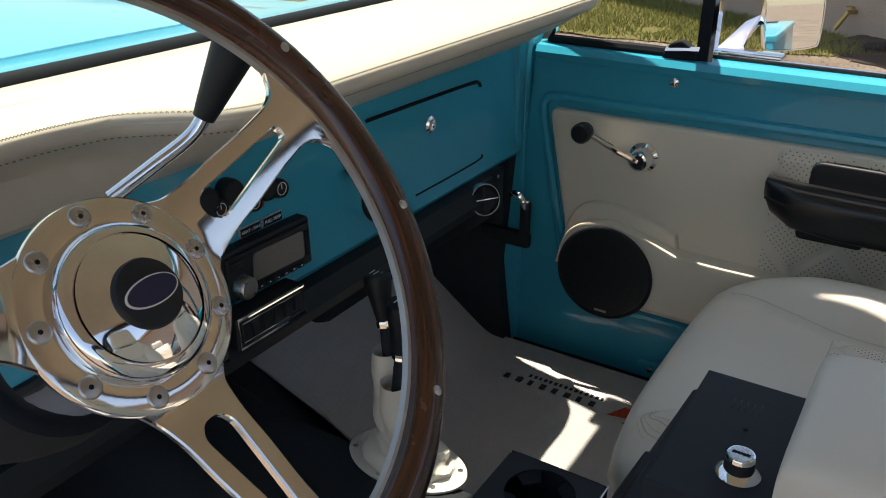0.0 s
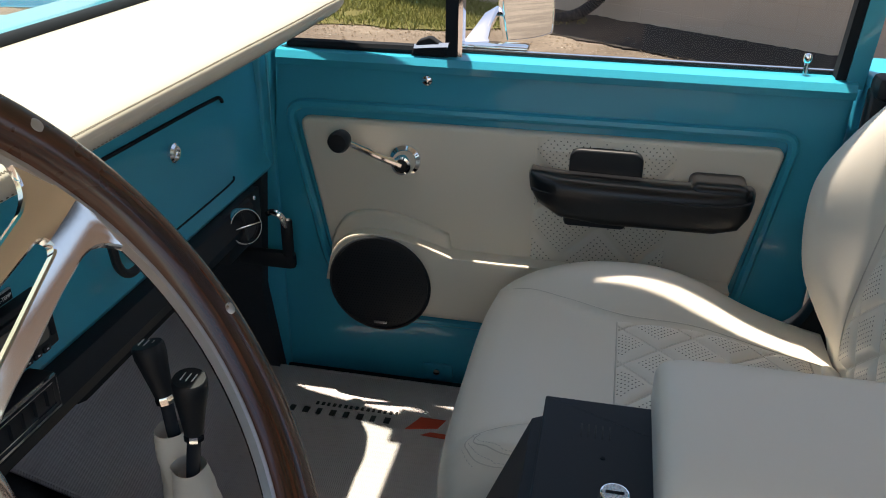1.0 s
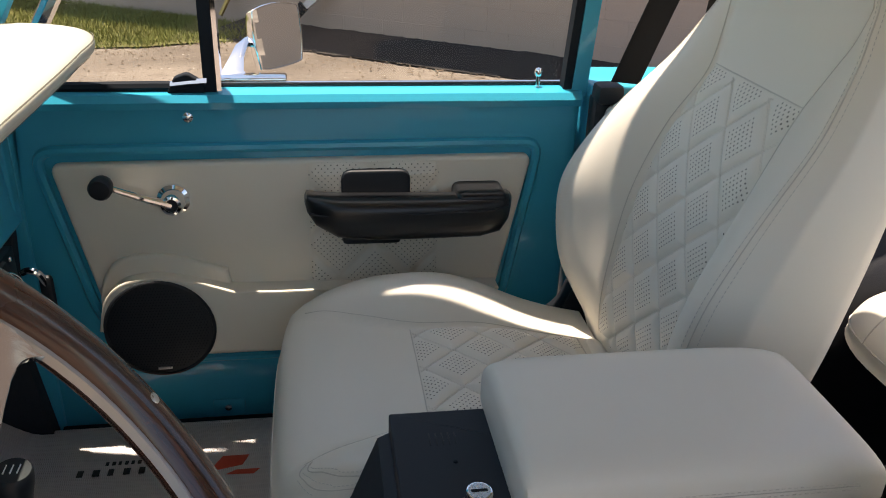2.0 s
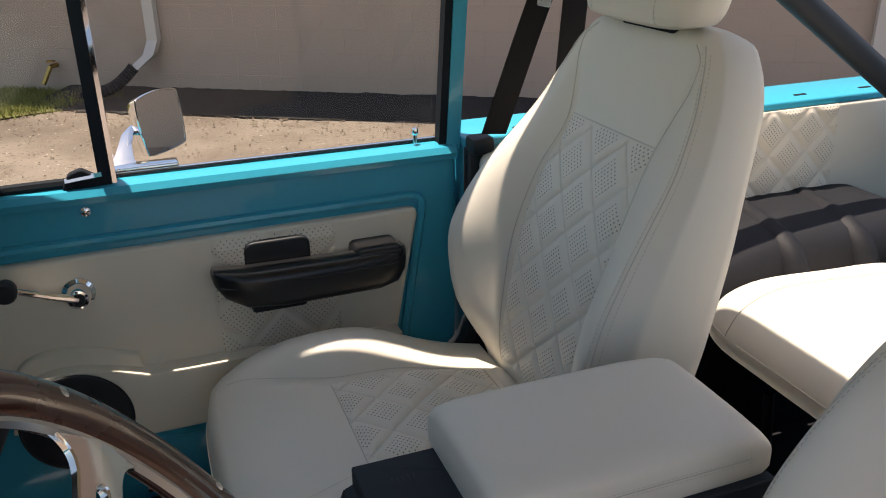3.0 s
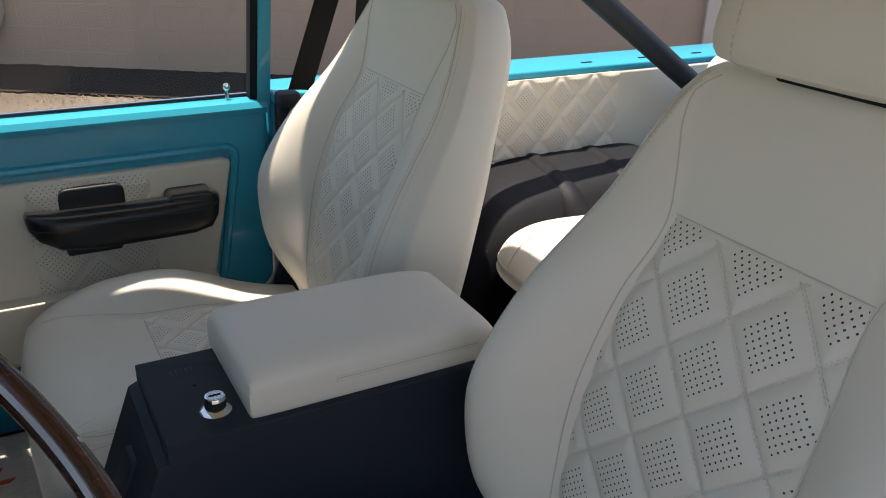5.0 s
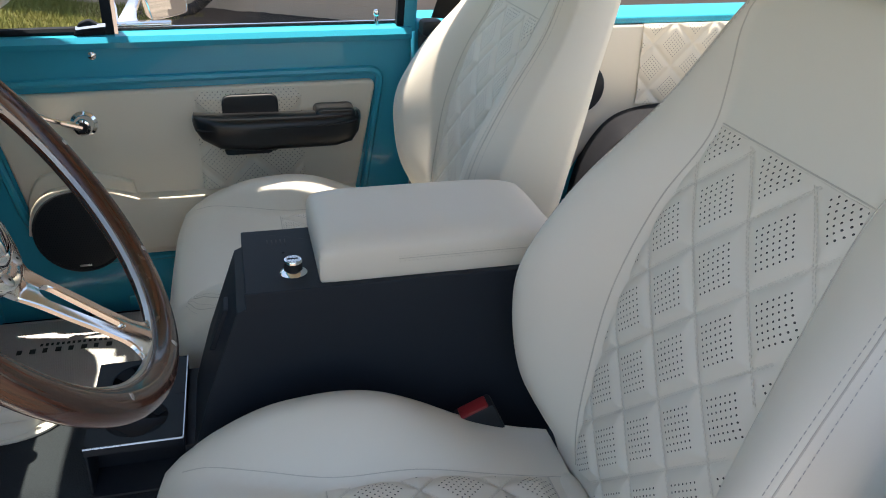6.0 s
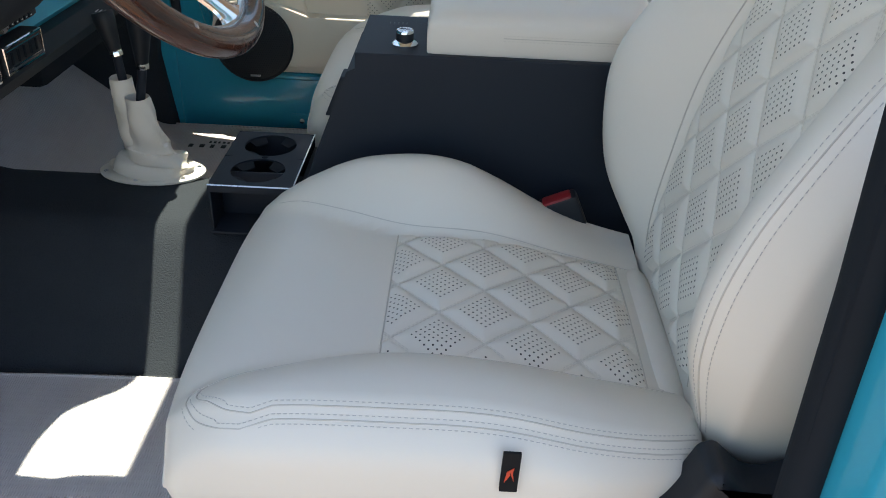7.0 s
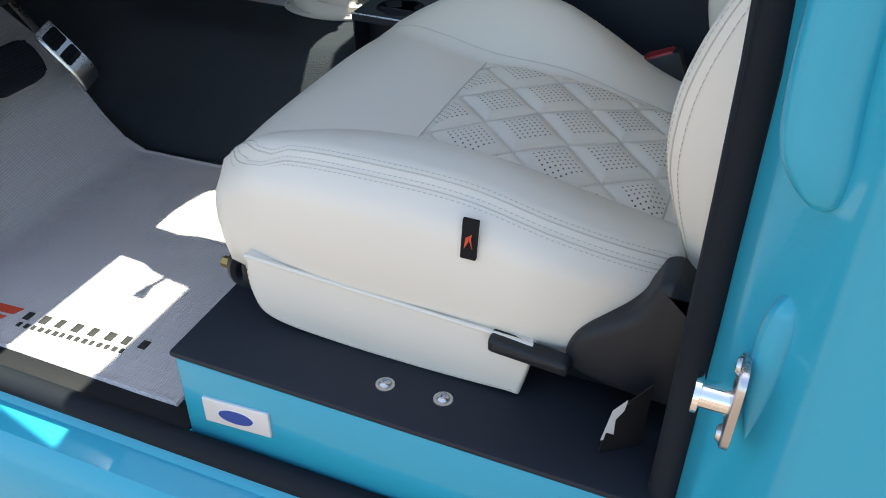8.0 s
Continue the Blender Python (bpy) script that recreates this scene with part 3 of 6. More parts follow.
def striker():
    s = thing("door_striker", (0.34, -0.10, 0.89), "chrome door striker on the teal jamb", "striker")
    part("plate", prism(round_poly([(-0.134, 0.862), (-0.096, 0.862), (-0.096, 0.936), (-0.134, 0.936)], 0.018), cross_face, 0.346, 0.340, 0.002), STEEL, s)
    part("pin", lathe([(0.0105, 0.0), (0.0105, 0.019), (0.0150, 0.020), (0.0150, 0.024), (0.0120, 0.0245), (0.0, 0.0245)], (0.340, -0.115, 0.899), (-1, 0, 0), 24), CHROME, s)
    for dz in (-0.032, 0.032):
        part("screw", lathe([(0.007, 0), (0.005, 0.003), (0, 0.003)], (0.340, -0.115, 0.899 + dz), (-1, 0, 0), 14), STEEL, s)


striker()


def roll_bar():
    r = thing("roll_bar", (0.60, MID, 0.6), "black tubular roll bar with a rear brace", "roll bar")
    part("hoop", tube(smooth([(0.60, 1.36, 0.6), (0.60, 1.36, 1.2), (0.60, 1.33, 1.55), (0.60, 1.20, 1.70), (0.60, 0.70, 1.72), (0.60, 0.20, 1.70), (0.60, 0.07, 1.55), (0.60, 0.04, 1.2), (0.60, 0.04, 0.6)], 8), 0.026, 16), SATIN, r)
    for y in (1.30, 0.10):
        part("brace", tube([(0.60, y, 1.64), (1.60, y, 0.97), (1.66, y, 0.93)], 0.026, 16), SATIN, r)


roll_bar()

# ---- passenger door ----
def passenger_door():
    d = thing("passenger_door", (-0.18, 1.46, 0.5), "closed teal passenger door with ivory trim panel", "door")
    skin = round_poly([(-0.668, 0.556), (0.265, 0.556), (0.285, 0.80), (0.290, 1.176), (-0.615, 1.184), (-0.650, 0.80)], [0.08, 0.03, 0.02, 0.02, 0.01, 0.02])
    part("door_skin", prism(skin, door_face, 1.52, 1.432, 0.008), PAINT, d, "glossy teal inner door skin")
    belt = [(1.4235, 1.166), (1.4190, 1.178), (1.4260, 1.189), (1.446, 1.193), (1.47, 1.192), (1.47, 1.165), (1.434, 1.165)]
    part("belt_rail", loft([[Vector((x, y, z)) for y, z in belt] for x in (-0.61, -0.3, 0.0, 0.288)]), PAINT, d)
    outline = round_poly([(-0.598, 1.100), (0.222, 1.104), (0.170, 0.79), (0.12, 0.705), (-0.46, 0.705), (-0.535, 0.79)], [0.035, 0.03, 0.05, 0.06, 0.06, 0.05])
    bead = [Vector((x, 1.430, z)) for x, z in outline]
    part("pressed_bead", tube(bead, 0.009, 8, closed=True), PAINT, d)
    panel = round_poly([(-0.574, 1.080), (0.208, 1.084), (0.150, 0.80), (0.10, 0.718), (-0.46, 0.718), (-0.518, 0.80)], [0.018, 0.018, 0.04, 0.05, 0.05, 0.04])
    trim = part("trim_panel", prism(panel, door_face, 1.432, 1.414, 0.007), CREAM, d, "ivory vinyl door trim panel")

    def quilt(x, z):
        return Vector((x, 1.4135 - diamonds(x + 0.061, z - 0.930, 0.0080, 0.009, size=1.3) * min(1.0, (0.1085 - abs(x + 0.0615)) / 0.008 + 0.05) * min(1.0, (1.078 - z) / 0.020 + 0.02), z))
    part("quilted_field", sheet(quilt, span(-0.170, 0.047, 66), span(0.80, 1.078, 84), thick=Vector((0, 0.006, 0)), uvs=lambda x, z: (x + 0.061, z - 0.930)), QUILT_PANEL, trim, "quilted perforated vinyl field")
    for x in (-0.170, 0.047):
        part("stitching", stitches([(x - 0.004, 1.4125, 1.076), (x - 0.004, 1.4125, 0.85)]), THREAD, trim)
    # map pocket with the speaker pod
    pod = smooth([(-0.525, 0.80, 0), (-0.522, 0.86, 0), (-0.500, 0.905, 0), (-0.468, 0.922, 0), (-0.42, 0.924, 0), (-0.37, 0.913, 0), (-0.312, 0.892, 0)], 6)
    part("pod_backing", prism([(p.x, p.y) for p in pod] + [(-0.306, 0.86), (-0.306, 0.76), (-0.50, 0.76)], door_face, 1.416, 1.402, 0.006), CREAM, trim)
    pocket = [(p.x, p.y) for p in smooth([(-0.524, 0.80, 0), (-0.512, 0.85, 0), (-0.492, 0.878, 0), (-0.464, 0.891, 0), (-0.419, 0.894, 0), (-0.362, 0.882, 0), (-0.326, 0.872, 0), (-0.300, 0.863, 0)], 6)]
    pocket += [(-0.22, 0.8615), (-0.154, 0.862), (0.05, 0.857), (0.155, 0.852), (0.148, 0.81), (0.10, 0.745), (-0.46, 0.745), (-0.505, 0.765)]
    part("map_pocket", prism(pocket, door_face, 1.416, 1.376, 0.005), CREAM, trim, "ivory vinyl map pocket")
    part("pocket_piping", tube([(x, 1.378, z - 0.002) for x, z in pocket[:-4]], 0.0026, 6), CREAM, trim)
    sp = part("speaker", lathe([(0.093, 0.0), (0.093, 0.012), (0.089, 0.018), (0.082, 0.0195), (0.05, 0.021), (0.0, 0.0215)], (-0.427, 1.392, 0.800), (0, -1, 0), 48), BLACK, d, "round black speaker grille")
    part("grille_ring", tube([(-0.427 + 0.089 * math.cos(a), 1.373, 0.800 + 0.089 * math.sin(a)) for a in (2 * math.pi * i / 48 for i in range(48))], 0.003, 8, closed=True), BLACK, sp)
    mesh = bmesh.new()
    for i in range(-15, 16):
        for j in range(-15, 16):
            x, z = i * 0.0052 + (j % 2) * 0.0026, j * 0.0052
            if x * x + z * z < 0.080 ** 2:
                dome = 1.392 - 0.0215 + 0.002 * (x * x + z * z) / 0.0064
                lathe([(0.0016, -0.001), (0.0011, 0.0008)], (-0.427 + x, dome, 0.800 + z), (0, -1, 0), 5, mesh)
    part("grille_mesh", mesh, RUBBER, sp)
    part("speaker_badge", rbox((-0.439, 1.3712, 0.7205), (-0.415, 1.3745, 0.7255), 0.001), STEEL, sp)
    # armrest, its grip plate and mounting
    part("grip_plate", prism(round_poly([(-0.117, 0.942), (-0.002, 0.942), (-0.002, 1.067), (-0.117, 1.067)], 0.018), door_face, 1.414, 1.400, 0.004), BLACK, d, "black recessed grip plate")
    rings = []
    for x, h, dep, z in ((-0.178, 0.010, 0.016, 1.000), (-0.174, 0.034, 0.034, 0.998), (-0.160, 0.054, 0.048, 0.988), (-0.125, 0.072, 0.058, 0.977), (-0.06, 0.078, 0.060, 0.973), (0.05, 0.076, 0.058, 0.972), (0.110, 0.076, 0.056, 0.972), (0.145, 0.070, 0.050, 0.976), (0.160, 0.050, 0.040, 0.985), (0.167, 0.022, 0.024, 0.992)):
        ring = []
        for k in range(20):
            a = 2 * math.pi * k / 20
            ca, sa = math.cos(a), math.sin(a)
            yy = 1.40 - dep * 0.5 + dep * 0.55 * math.copysign(abs(ca) ** 0.55, ca)
            zz = z + 0.025 + h * 0.47 * math.copysign(abs(sa) ** 0.6, sa)
            ring.append(Vector((x, yy, zz)))
        rings.append(ring)
    arm = part("armrest", loft(rings), VINYL, d, "black padded armrest")
    part("grip_end", prism(round_poly([(0.070, 0.985), (0.156, 0.985), (0.156, 1.040), (0.070, 1.040)], 0.014), door_face, 1.414, 1.352, 0.010), VINYL, arm)
    part("piping", tube(smooth([(-0.170, 1.354, 1.012), (-0.14, 1.346, 1.010), (-0.10, 1.342, 1.011), (0.0, 1.340, 1.012), (0.11, 1.342, 1.013), (0.148, 1.350, 1.015), (0.160, 1.362, 1.018)], 6), 0.0026, 6), BLACK, arm)
    part("arm_bracket", rbox((-0.118, 1.36, 0.950), (-0.02, 1.412, 0.972), 0.008), BLACK, arm)
    # window crank
    c = part("window_crank", tube(smooth([(-0.388, 1.385, 1.021), (-0.43, 1.380, 1.036), (-0.485, 1.377, 1.058)], 5), [0.008, 0.0078, 0.0072, 0.0068, 0.0064, 0.006, 0.0056, 0.0052, 0.005, 0.005, 0.005], 10), CHROME, d, "chrome window crank")
    part("crank_hub", lathe([(0.026, 0.0), (0.026, 0.006), (0.020, 0.010), (0.018, 0.030), (0.016, 0.034), (0.012, 0.035), (0.011, 0.033), (0.0, 0.033)], (-0.388, 1.414, 1.021), (0, -1, 0), 28), CHROME, c)
    part("hub_cap", lathe([(0.0105, 0), (0.009, 0.002), (0, 0.0025)], (-0.388, 1.3805, 1.021), (0, -1, 0), 18), BLACK, c)
    part("crank_knob", lathe([(0.007, -0.006), (0.016, 0.0), (0.018, 0.010), (0.018, 0.022), (0.015, 0.027), (0, 0.028)], (-0.487, 1.380, 1.060), (0, -1, 0), 20), BLACK, c, "black knob")
    # small fixings
    part("trim_screw", lathe([(0.0085, 0), (0.008, 0.002), (0.004, 0.004), (0, 0.0042)], (-0.356, 1.431, 1.152), (0, -1, 0), 18), CHROME, d)
    part("access_plate", prism(round_poly([(-0.362, 0.575), (-0.304, 0.575), (-0.304, 0.610), (-0.362, 0.610)], 0.006), door_face, 1.433, 1.4285, 0.002), PAINT, d)
    part("door_pull_screw", lathe([(0.007, 0), (0.006, 0.002), (0, 0.003)], (-0.335, 1.4285, 0.592), (0, -1, 0), 16), CHROME, d)
    pin = part("lock_pin", tube([(0.217, 1.452, 1.185), (0.217, 1.452, 1.214)], 0.0035, 10), CHROME, d, "chrome lock pin")
    part("pin_head", lathe([(0.0045, 0), (0.0062, 0.003), (0.0066, 0.008), (0.005, 0.013), (0, 0.0145)], (0.217, 1.452, 1.211), (0, 0, 1), 14), CHROME, pin)
    # check strap and hook on the front edge
    part("check_strap", rbox((-0.70, 1.385, 0.800), (-0.588, 1.405, 0.835), 0.012), BLACK, d, "black check strap")
    part("check_arm", rbox((-0.612, 1.385, 0.82), (-0.590, 1.40, 0.90), 0.007), BLACK, d)
    part("hook", tube(smooth([(-0.635, 1.395, 0.905), (-0.622, 1.388, 0.912), (-0.608, 1.388, 0.905), (-0.600, 1.39, 0.885)], 5), 0.006, 8), CHROME, d, "chrome hook")
    # window frame, quarter light and glass
    part("rear_window_post", loft([[Vector((0.272 + dx + a, y, z)) for a, y in ((0, 1.435), (0.026, 1.435), (0.028, 1.465), (0, 1.465))] for z, dx in ((1.18, 0.0), (1.45, 0.018), (1.72, 0.037))]), PAINT, d, "teal rear window post")
    part("rear_channel", loft([[Vector((0.258 + dx + a, y, z)) for a, y in ((0, 1.438), (0.015, 1.438), (0.015, 1.462), (0, 1.462))] for z, dx in ((1.19, 0.0), (1.45, 0.018), (1.71, 0.037))]), RUBBER, d, "black glass channel")
    part("top_rail", rbox((-0.44, 1.361, 1.715), (0.335, 1.454, 1.745), 0.006), PAINT, d)
    part("front_window_post", tube([(-0.615, 1.452, 1.18), (-0.558, 1.452, 1.296), (-0.315, 1.452, 1.71)], 0.013, 8), CHROME, d, "bright quarter-light front frame")
    part("vent_post", loft([[Vector((-0.328 + a, y, z)) for a, y in ((0, 1.436), (0.019, 1.436), (0.019, 1.462), (0, 1.462))] for z in (1.19, 1.45, 1.71)]), RUBBER, d, "black quarter-light post")
    part("vent_post_trim", loft([[Vector((-0.308 + a, y, z)) for a, y in ((0, 1.438), (0.007, 1.438), (0.007, 1.464), (0, 1.464))] for z in (1.19, 1.45, 1.71)]), CHROME, d, "chrome division bar")
    part("vent_gasket", tube(smooth([(-0.595, 1.448, 1.196), (-0.50, 1.446, 1.197), (-0.40, 1.446, 1.198), (-0.33, 1.448, 1.196)], 5), 0.009, 8), RUBBER, d, "black quarter-light gasket")
    lt = part("vent_latch", prism(round_poly([(-0.385, 1.190), (-0.325, 1.190), (-0.325, 1.205), (-0.352, 1.222), (-0.372, 1.215)], 0.005), door_face, 1.446, 1.432, 0.003), RUBBER, d, "black quarter-light latch")
    part("latch_lever", loft([[Vector((x, 1.428 + b, z + c)) for b, c in ((0.006, -0.005), (0, 0), (0.006, 0.006), (0.012, 0))] for x, z in ((-0.378, 1.203), (-0.35, 1.206), (-0.322, 1.208))]), CHROME, lt)
    part("belt_moulding", rbox((-0.305, 1.468, 1.186), (0.28, 1.478, 1.199), 0.004), CHROME, d, "bright outer belt moulding")
    part("belt_wiper", rbox((-0.305, 1.462, 1.186), (0.262, 1.467, 1.199), 0.002), RUBBER, d)
    for name, pts in (("vent_glass", ((-0.59, 1.455, 1.19), (-0.325, 1.455, 1.19), (-0.325, 1.455, 1.68), (-0.33, 1.455, 1.68))), ("window_glass", ((-0.30, 1.458, 1.185), (0.268, 1.458, 1.185), (0.295, 1.458, 1.71), (-0.30, 1.458, 1.71)))):
        g = bmesh.new()
        g.faces.new([g.verts.new(p) for p in pts])
        part(name, g, GLASS, d, "clear glass pane").visible_shadow = False
    # mirror on its arm
    n = Vector((0.76, -0.65, 0.09)).normalized()
    u = Vector((0.65, 0.76, 0.0)).normalized()
    v = n.cross(u)
    v = v if v.z > 0 else -v
    c0 = Vector((-0.215, 1.603, 1.247))

    def face(a, b, c):
        return c0 + u * a + v * b + n * c
    shape = [(p.x, p.y) for p in smooth([(-0.054, -0.044, 0), (-0.046, -0.053, 0), (0.0, -0.0555, 0), (0.046, -0.053, 0), (0.056, -0.044, 0), (0.060, 0.0, 0), (0.058, 0.040, 0), (0.050, 0.050, 0), (0.0, 0.057, 0), (-0.050, 0.052, 0), (-0.059, 0.042, 0), (-0.060, 0.0, 0)], 4, closed=True)]
    mir = part("mirror_housing", loft([[face(a * k, b * k, c) for a, b in shape] for k, c in ((0.55, -0.034), (0.78, -0.028), (0.92, -0.016), (0.985, -0.004), (1.0, 0.0), (0.985, 0.0022), (0.955, 0.0022), (0.945, 0.0))]), CHROME, d, "chrome door mirror")
    part("mirror_glass", prism([(a * 0.945, b * 0.945) for a, b in shape], face, -0.002, 0.0012), MIRROR, mir, "mirror glass")
    part("mirror_arm", loft([[Vector(p) + Vector((dx * k, dx * k * 0.4, 0)) + Vector((0, 0, dz)) for dx, dz in ((-0.011, -0.004), (0.011, -0.004), (0.011, 0.004), (0, 0.007), (-0.011, 0.004))] for p, k in (((-0.290, 1.487, 1.197), 2.4), ((-0.288, 1.500, 1.205), 1.6), ((-0.283, 1.530, 1.220), 1.1), ((-0.275, 1.565, 1.236), 0.9), ((-0.262, 1.590, 1.243), 0.8))]), CHROME, mir)
    part("mirror_foot", rbox((-0.315, 1.47, 1.196), (-0.20, 1.505, 1.206), 0.004), CHROME, mir)
    return d


passenger_door()

# ---- dashboard ----
def dashboard():
    d = thing("dashboard", (-0.64, MID, 0.95), "teal metal dashboard with an ivory stitched pad", "dashboard")
    face = [(-0.645, 1.195), (-0.640, 1.18), (-0.632, 1.02), (-0.624, 0.994), (-0.630, 0.985), (-0.66, 0.985), (-0.72, 1.195)]
    part("dash_panel", loft([[Vector((x, y, z)) for x, z in face] for y in (-0.02, 0.4, 0.9, 1.40)]), PAINT, d, "glossy teal dash panel")
    end = round_poly([(-0.73, 1.0), (-0.628, 0.985), (-0.628, 1.195), (-0.60, 1.26), (-0.73, 1.26)], 0.008)
    part("end_gusset", prism(end, door_face, 1.422, 1.396, 0.004), PAINT, d)
    # pad: a long stitched roll that dips ahead of the driver
    lip = curve_of([(-0.02, -0.54), (0.30, -0.537), (0.44, -0.533), (0.465, -0.525), (0.49, -0.500), (0.515, -0.470), (0.545, -0.453), (0.60, -0.449), (0.70, -0.449), (0.9, -0.449), (1.2, -0.451), (1.29, -0.455), (1.33, -0.468), (1.36, -0.495), (1.382, -0.55)])
    rings = []
    for y in span(-0.02, 1.30, 150) + [1.32, 1.335, 1.35, 1.362, 1.372, 1.378, 1.382]:
        xl = lip(y)
        k = 1.0 if y < 1.32 else max(0.0, math.sqrt(max(0.0, 1 - ((y - 1.32) / 0.063) ** 2)))
        top = 1.298 + 0.014 * k
        deep = 1.188 if y < 1.36 else 1.20
        sec = [(-0.715, deep), (-0.718, 1.25), (-0.712, 1.292), (-0.66, 1.302), (-0.58, top), (xl - 0.06, top + 0.002), (xl - 0.028, top), (xl - 0.006, top - 0.003), (xl + 0.006, 1.3035), (xl + 0.009, 1.296), (xl + 0.004, 1.286), (xl - 0.02, 1.272), (xl - 0.06, 1.248), (-0.60, 1.205), (-0.64, deep)]
        rings.append([Vector((x, y, z)) for x, z in sec])
    fine = []
    for r in rings:
        fine.append(smooth(r, 3, closed=True))
    pad = part("dash_pad", loft(fine), PAD, d, "ivory stitched dash pad")
    line = [Vector((lip(y) + 0.0084, y, 1.3040)) for y in span(0.0, 1.33, 260)]
    part("stitching", zigzag(line, 0.0030, 0.0009, 0.0004), TAUPE, pad)
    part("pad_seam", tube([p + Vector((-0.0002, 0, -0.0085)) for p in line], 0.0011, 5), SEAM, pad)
    part("stitching", stitches([p + Vector((-0.0065, 0, -0.0205)) for p in line], 0.0022, 0.0034, 0.0005), TAUPE, pad)
    # glove box lid, its slots and lock
    lid = part("glove_box_lid", prism(round_poly([(0.94, 1.015), (1.275, 1.015), (1.270, 1.158), (0.94, 1.165)], 0.02), lambda a, b, c: Vector((c - 0.636 - (b - 1.02) * 0.05, a, b)), 0.0, 0.003, 0.002), PAINT, d)
    part("lid_gap", tube(smooth([(-0.6365, 0.95, 1.160), (-0.6365, 1.10, 1.157), (-0.6365, 1.24, 1.153), (-0.636, 1.262, 1.149), (-0.6362, 1.268, 1.142)], 5), 0.0028, 6), RUBBER, lid)
    part("lid_gap", tube(smooth([(-0.630, 1.06, 1.014), (-0.630, 1.20, 1.014), (-0.630, 1.262, 1.016), (-0.631, 1.270, 1.022)], 5), 0.0016, 6), RUBBER, lid)
    part("lock", lathe([(0.014, 0), (0.014, 0.004), (0.010, 0.007), (0.008, 0.007), (0.007, 0.004), (0, 0.004)], (-0.636, 1.108, 1.116), (1, 0, 0), 24), CHROME, lid, "chrome push lock")
    part("grab_handle", tube(smooth([(-0.632, 0.897, 1.108), (-0.608, 0.898, 1.085), (-0.604, 0.901, 1.052), (-0.602, 0.912, 1.036), (-0.602, 0.930, 1.031), (-0.606, 0.952, 1.034), (-0.630, 0.966, 1.040)], 6), 0.0055, 10), BLACK, d, "black pull handle")
    # heater knobs and their plates
    for y, z, r in ((0.643, 1.145, 0.0165), (0.658, 1.131, 0.0115), (0.680, 1.144, 0.0165), (0.711, 1.121, 0.0115), (0.735, 1.130, 0.0150), (0.757, 1.124, 0.0125)):
        k = part("dash_knob", lathe([(r, 0), (r, 0.010), (r * 0.93, 0.015), (r * 0.84, 0.017), (r * 0.80, 0.015), (0, 0.015)], (-0.637, y, z), (1, 0, 0.08), 28), BLACK, d, "black dash knob")
        if r < 0.0125 or y == 0.757:
            part("knob_ring", tube([(-0.6215, y + r * 0.62 * math.cos(a), z + 0.0014 + r * 0.62 * math.sin(a)) for a in (2 * math.pi * i / 28 for i in range(28))], 0.0006, 5, closed=True), WHITE, k)
            part("pointer", rbox((-0.6224, y - 0.0005, z + 0.001), (-0.6212, y + 0.0005, z + r * 0.55), 0.0003), WHITE, k)
    part("warning_lamp", lathe([(0.0045, 0), (0.0042, 0.005), (0, 0.006)], (-0.634, 0.728, 1.113), (1, 0, 0), 16), RED, d, "small red warning lens")
    for y0, y1, words in ((0.691, 0.726, "HEAT - FAN"), (0.730, 0.764, "PULL-TEMP")):
        p = part("name_plate", prism(round_poly([(y0, 1.080), (y1, 1.080), (y1, 1.093), (y0, 1.093)], 0.001), cross_face, -0.635, -0.632, 0.0008), STEEL, d)
        part("plate_face", prism([(y0 + 0.0012, 1.0812), (y1 - 0.0012, 1.0812), (y1 - 0.0012, 1.0918), (y0 + 0.0012, 1.0918)], cross_face, -0.632, -0.6315), RUBBER, p)
        cu = bpy.data.curves.new("lettering", "FONT")
        cu.body, cu.size, cu.align_x, cu.align_y, cu.extrude = words, 0.0058, "CENTER", "CENTER", 0.0002
        tmp = new("lettering", cu)
        me = bpy.data.meshes.new_from_object(tmp.evaluated_get(bpy.context.evaluated_depsgraph_get()))
        bpy.data.objects.remove(tmp)
        bm = bmesh.new()
        bm.from_mesh(me)
        bm.transform(Matrix(((0, 0, 1, -0.6312), (1, 0, 0, (y0 + y1) / 2), (0, 1, 0, 1.0865), (0, 0, 0, 1))))
        part("lettering", bm, WHITE, p)
    # radio
    r = part("radio", prism(round_poly([(0.640, 1.012), (0.800, 1.010), (0.798, 1.077), (0.640, 1.080)], 0.006), cross_face, -0.64, -0.618, 0.004), BLACK, d, "black car radio")
    part("fascia", prism(round_poly([(0.648, 1.017), (0.793, 1.015), (0.791, 1.071), (0.648, 1.074)], 0.004), cross_face, -0.618, -0.613, 0.002), BLACK, r)
    part("display", prism(round_poly([(0.686, 1.031), (0.778, 1.028), (0.777, 1.065), (0.690, 1.067)], 0.006), cross_face, -0.613, -0.6115), SCREEN, r, "display window with a tan reflection in its colour")
    part("volume_knob", lathe([(0.0145, 0), (0.0140, 0.012), (0.012, 0.015), (0, 0.0152)], (-0.613, 0.667, 1.034), (1, 0, 0), 28), STEEL, r, "brushed volume knob")
    part("eject_button", rbox((-0.614, 0.652, 1.058), (-0.6105, 0.672, 1.068), 0.002), BLACK, r)
    for i in range(6):
        part("button", rbox((-0.614, 0.692 + i * 0.0145, 1.018 - i * 0.0004), (-0.6105, 0.703 + i * 0.0145, 1.0245 - i * 0.0004), 0.001), BLACK, r)
        part("button_mark", rbox((-0.6106, 0.696 + i * 0.0145, 1.0205 - i * 0.0004), (-0.6102, 0.699 + i * 0.0145, 1.0220 - i * 0.0004), 0.0001), WHITE, r)
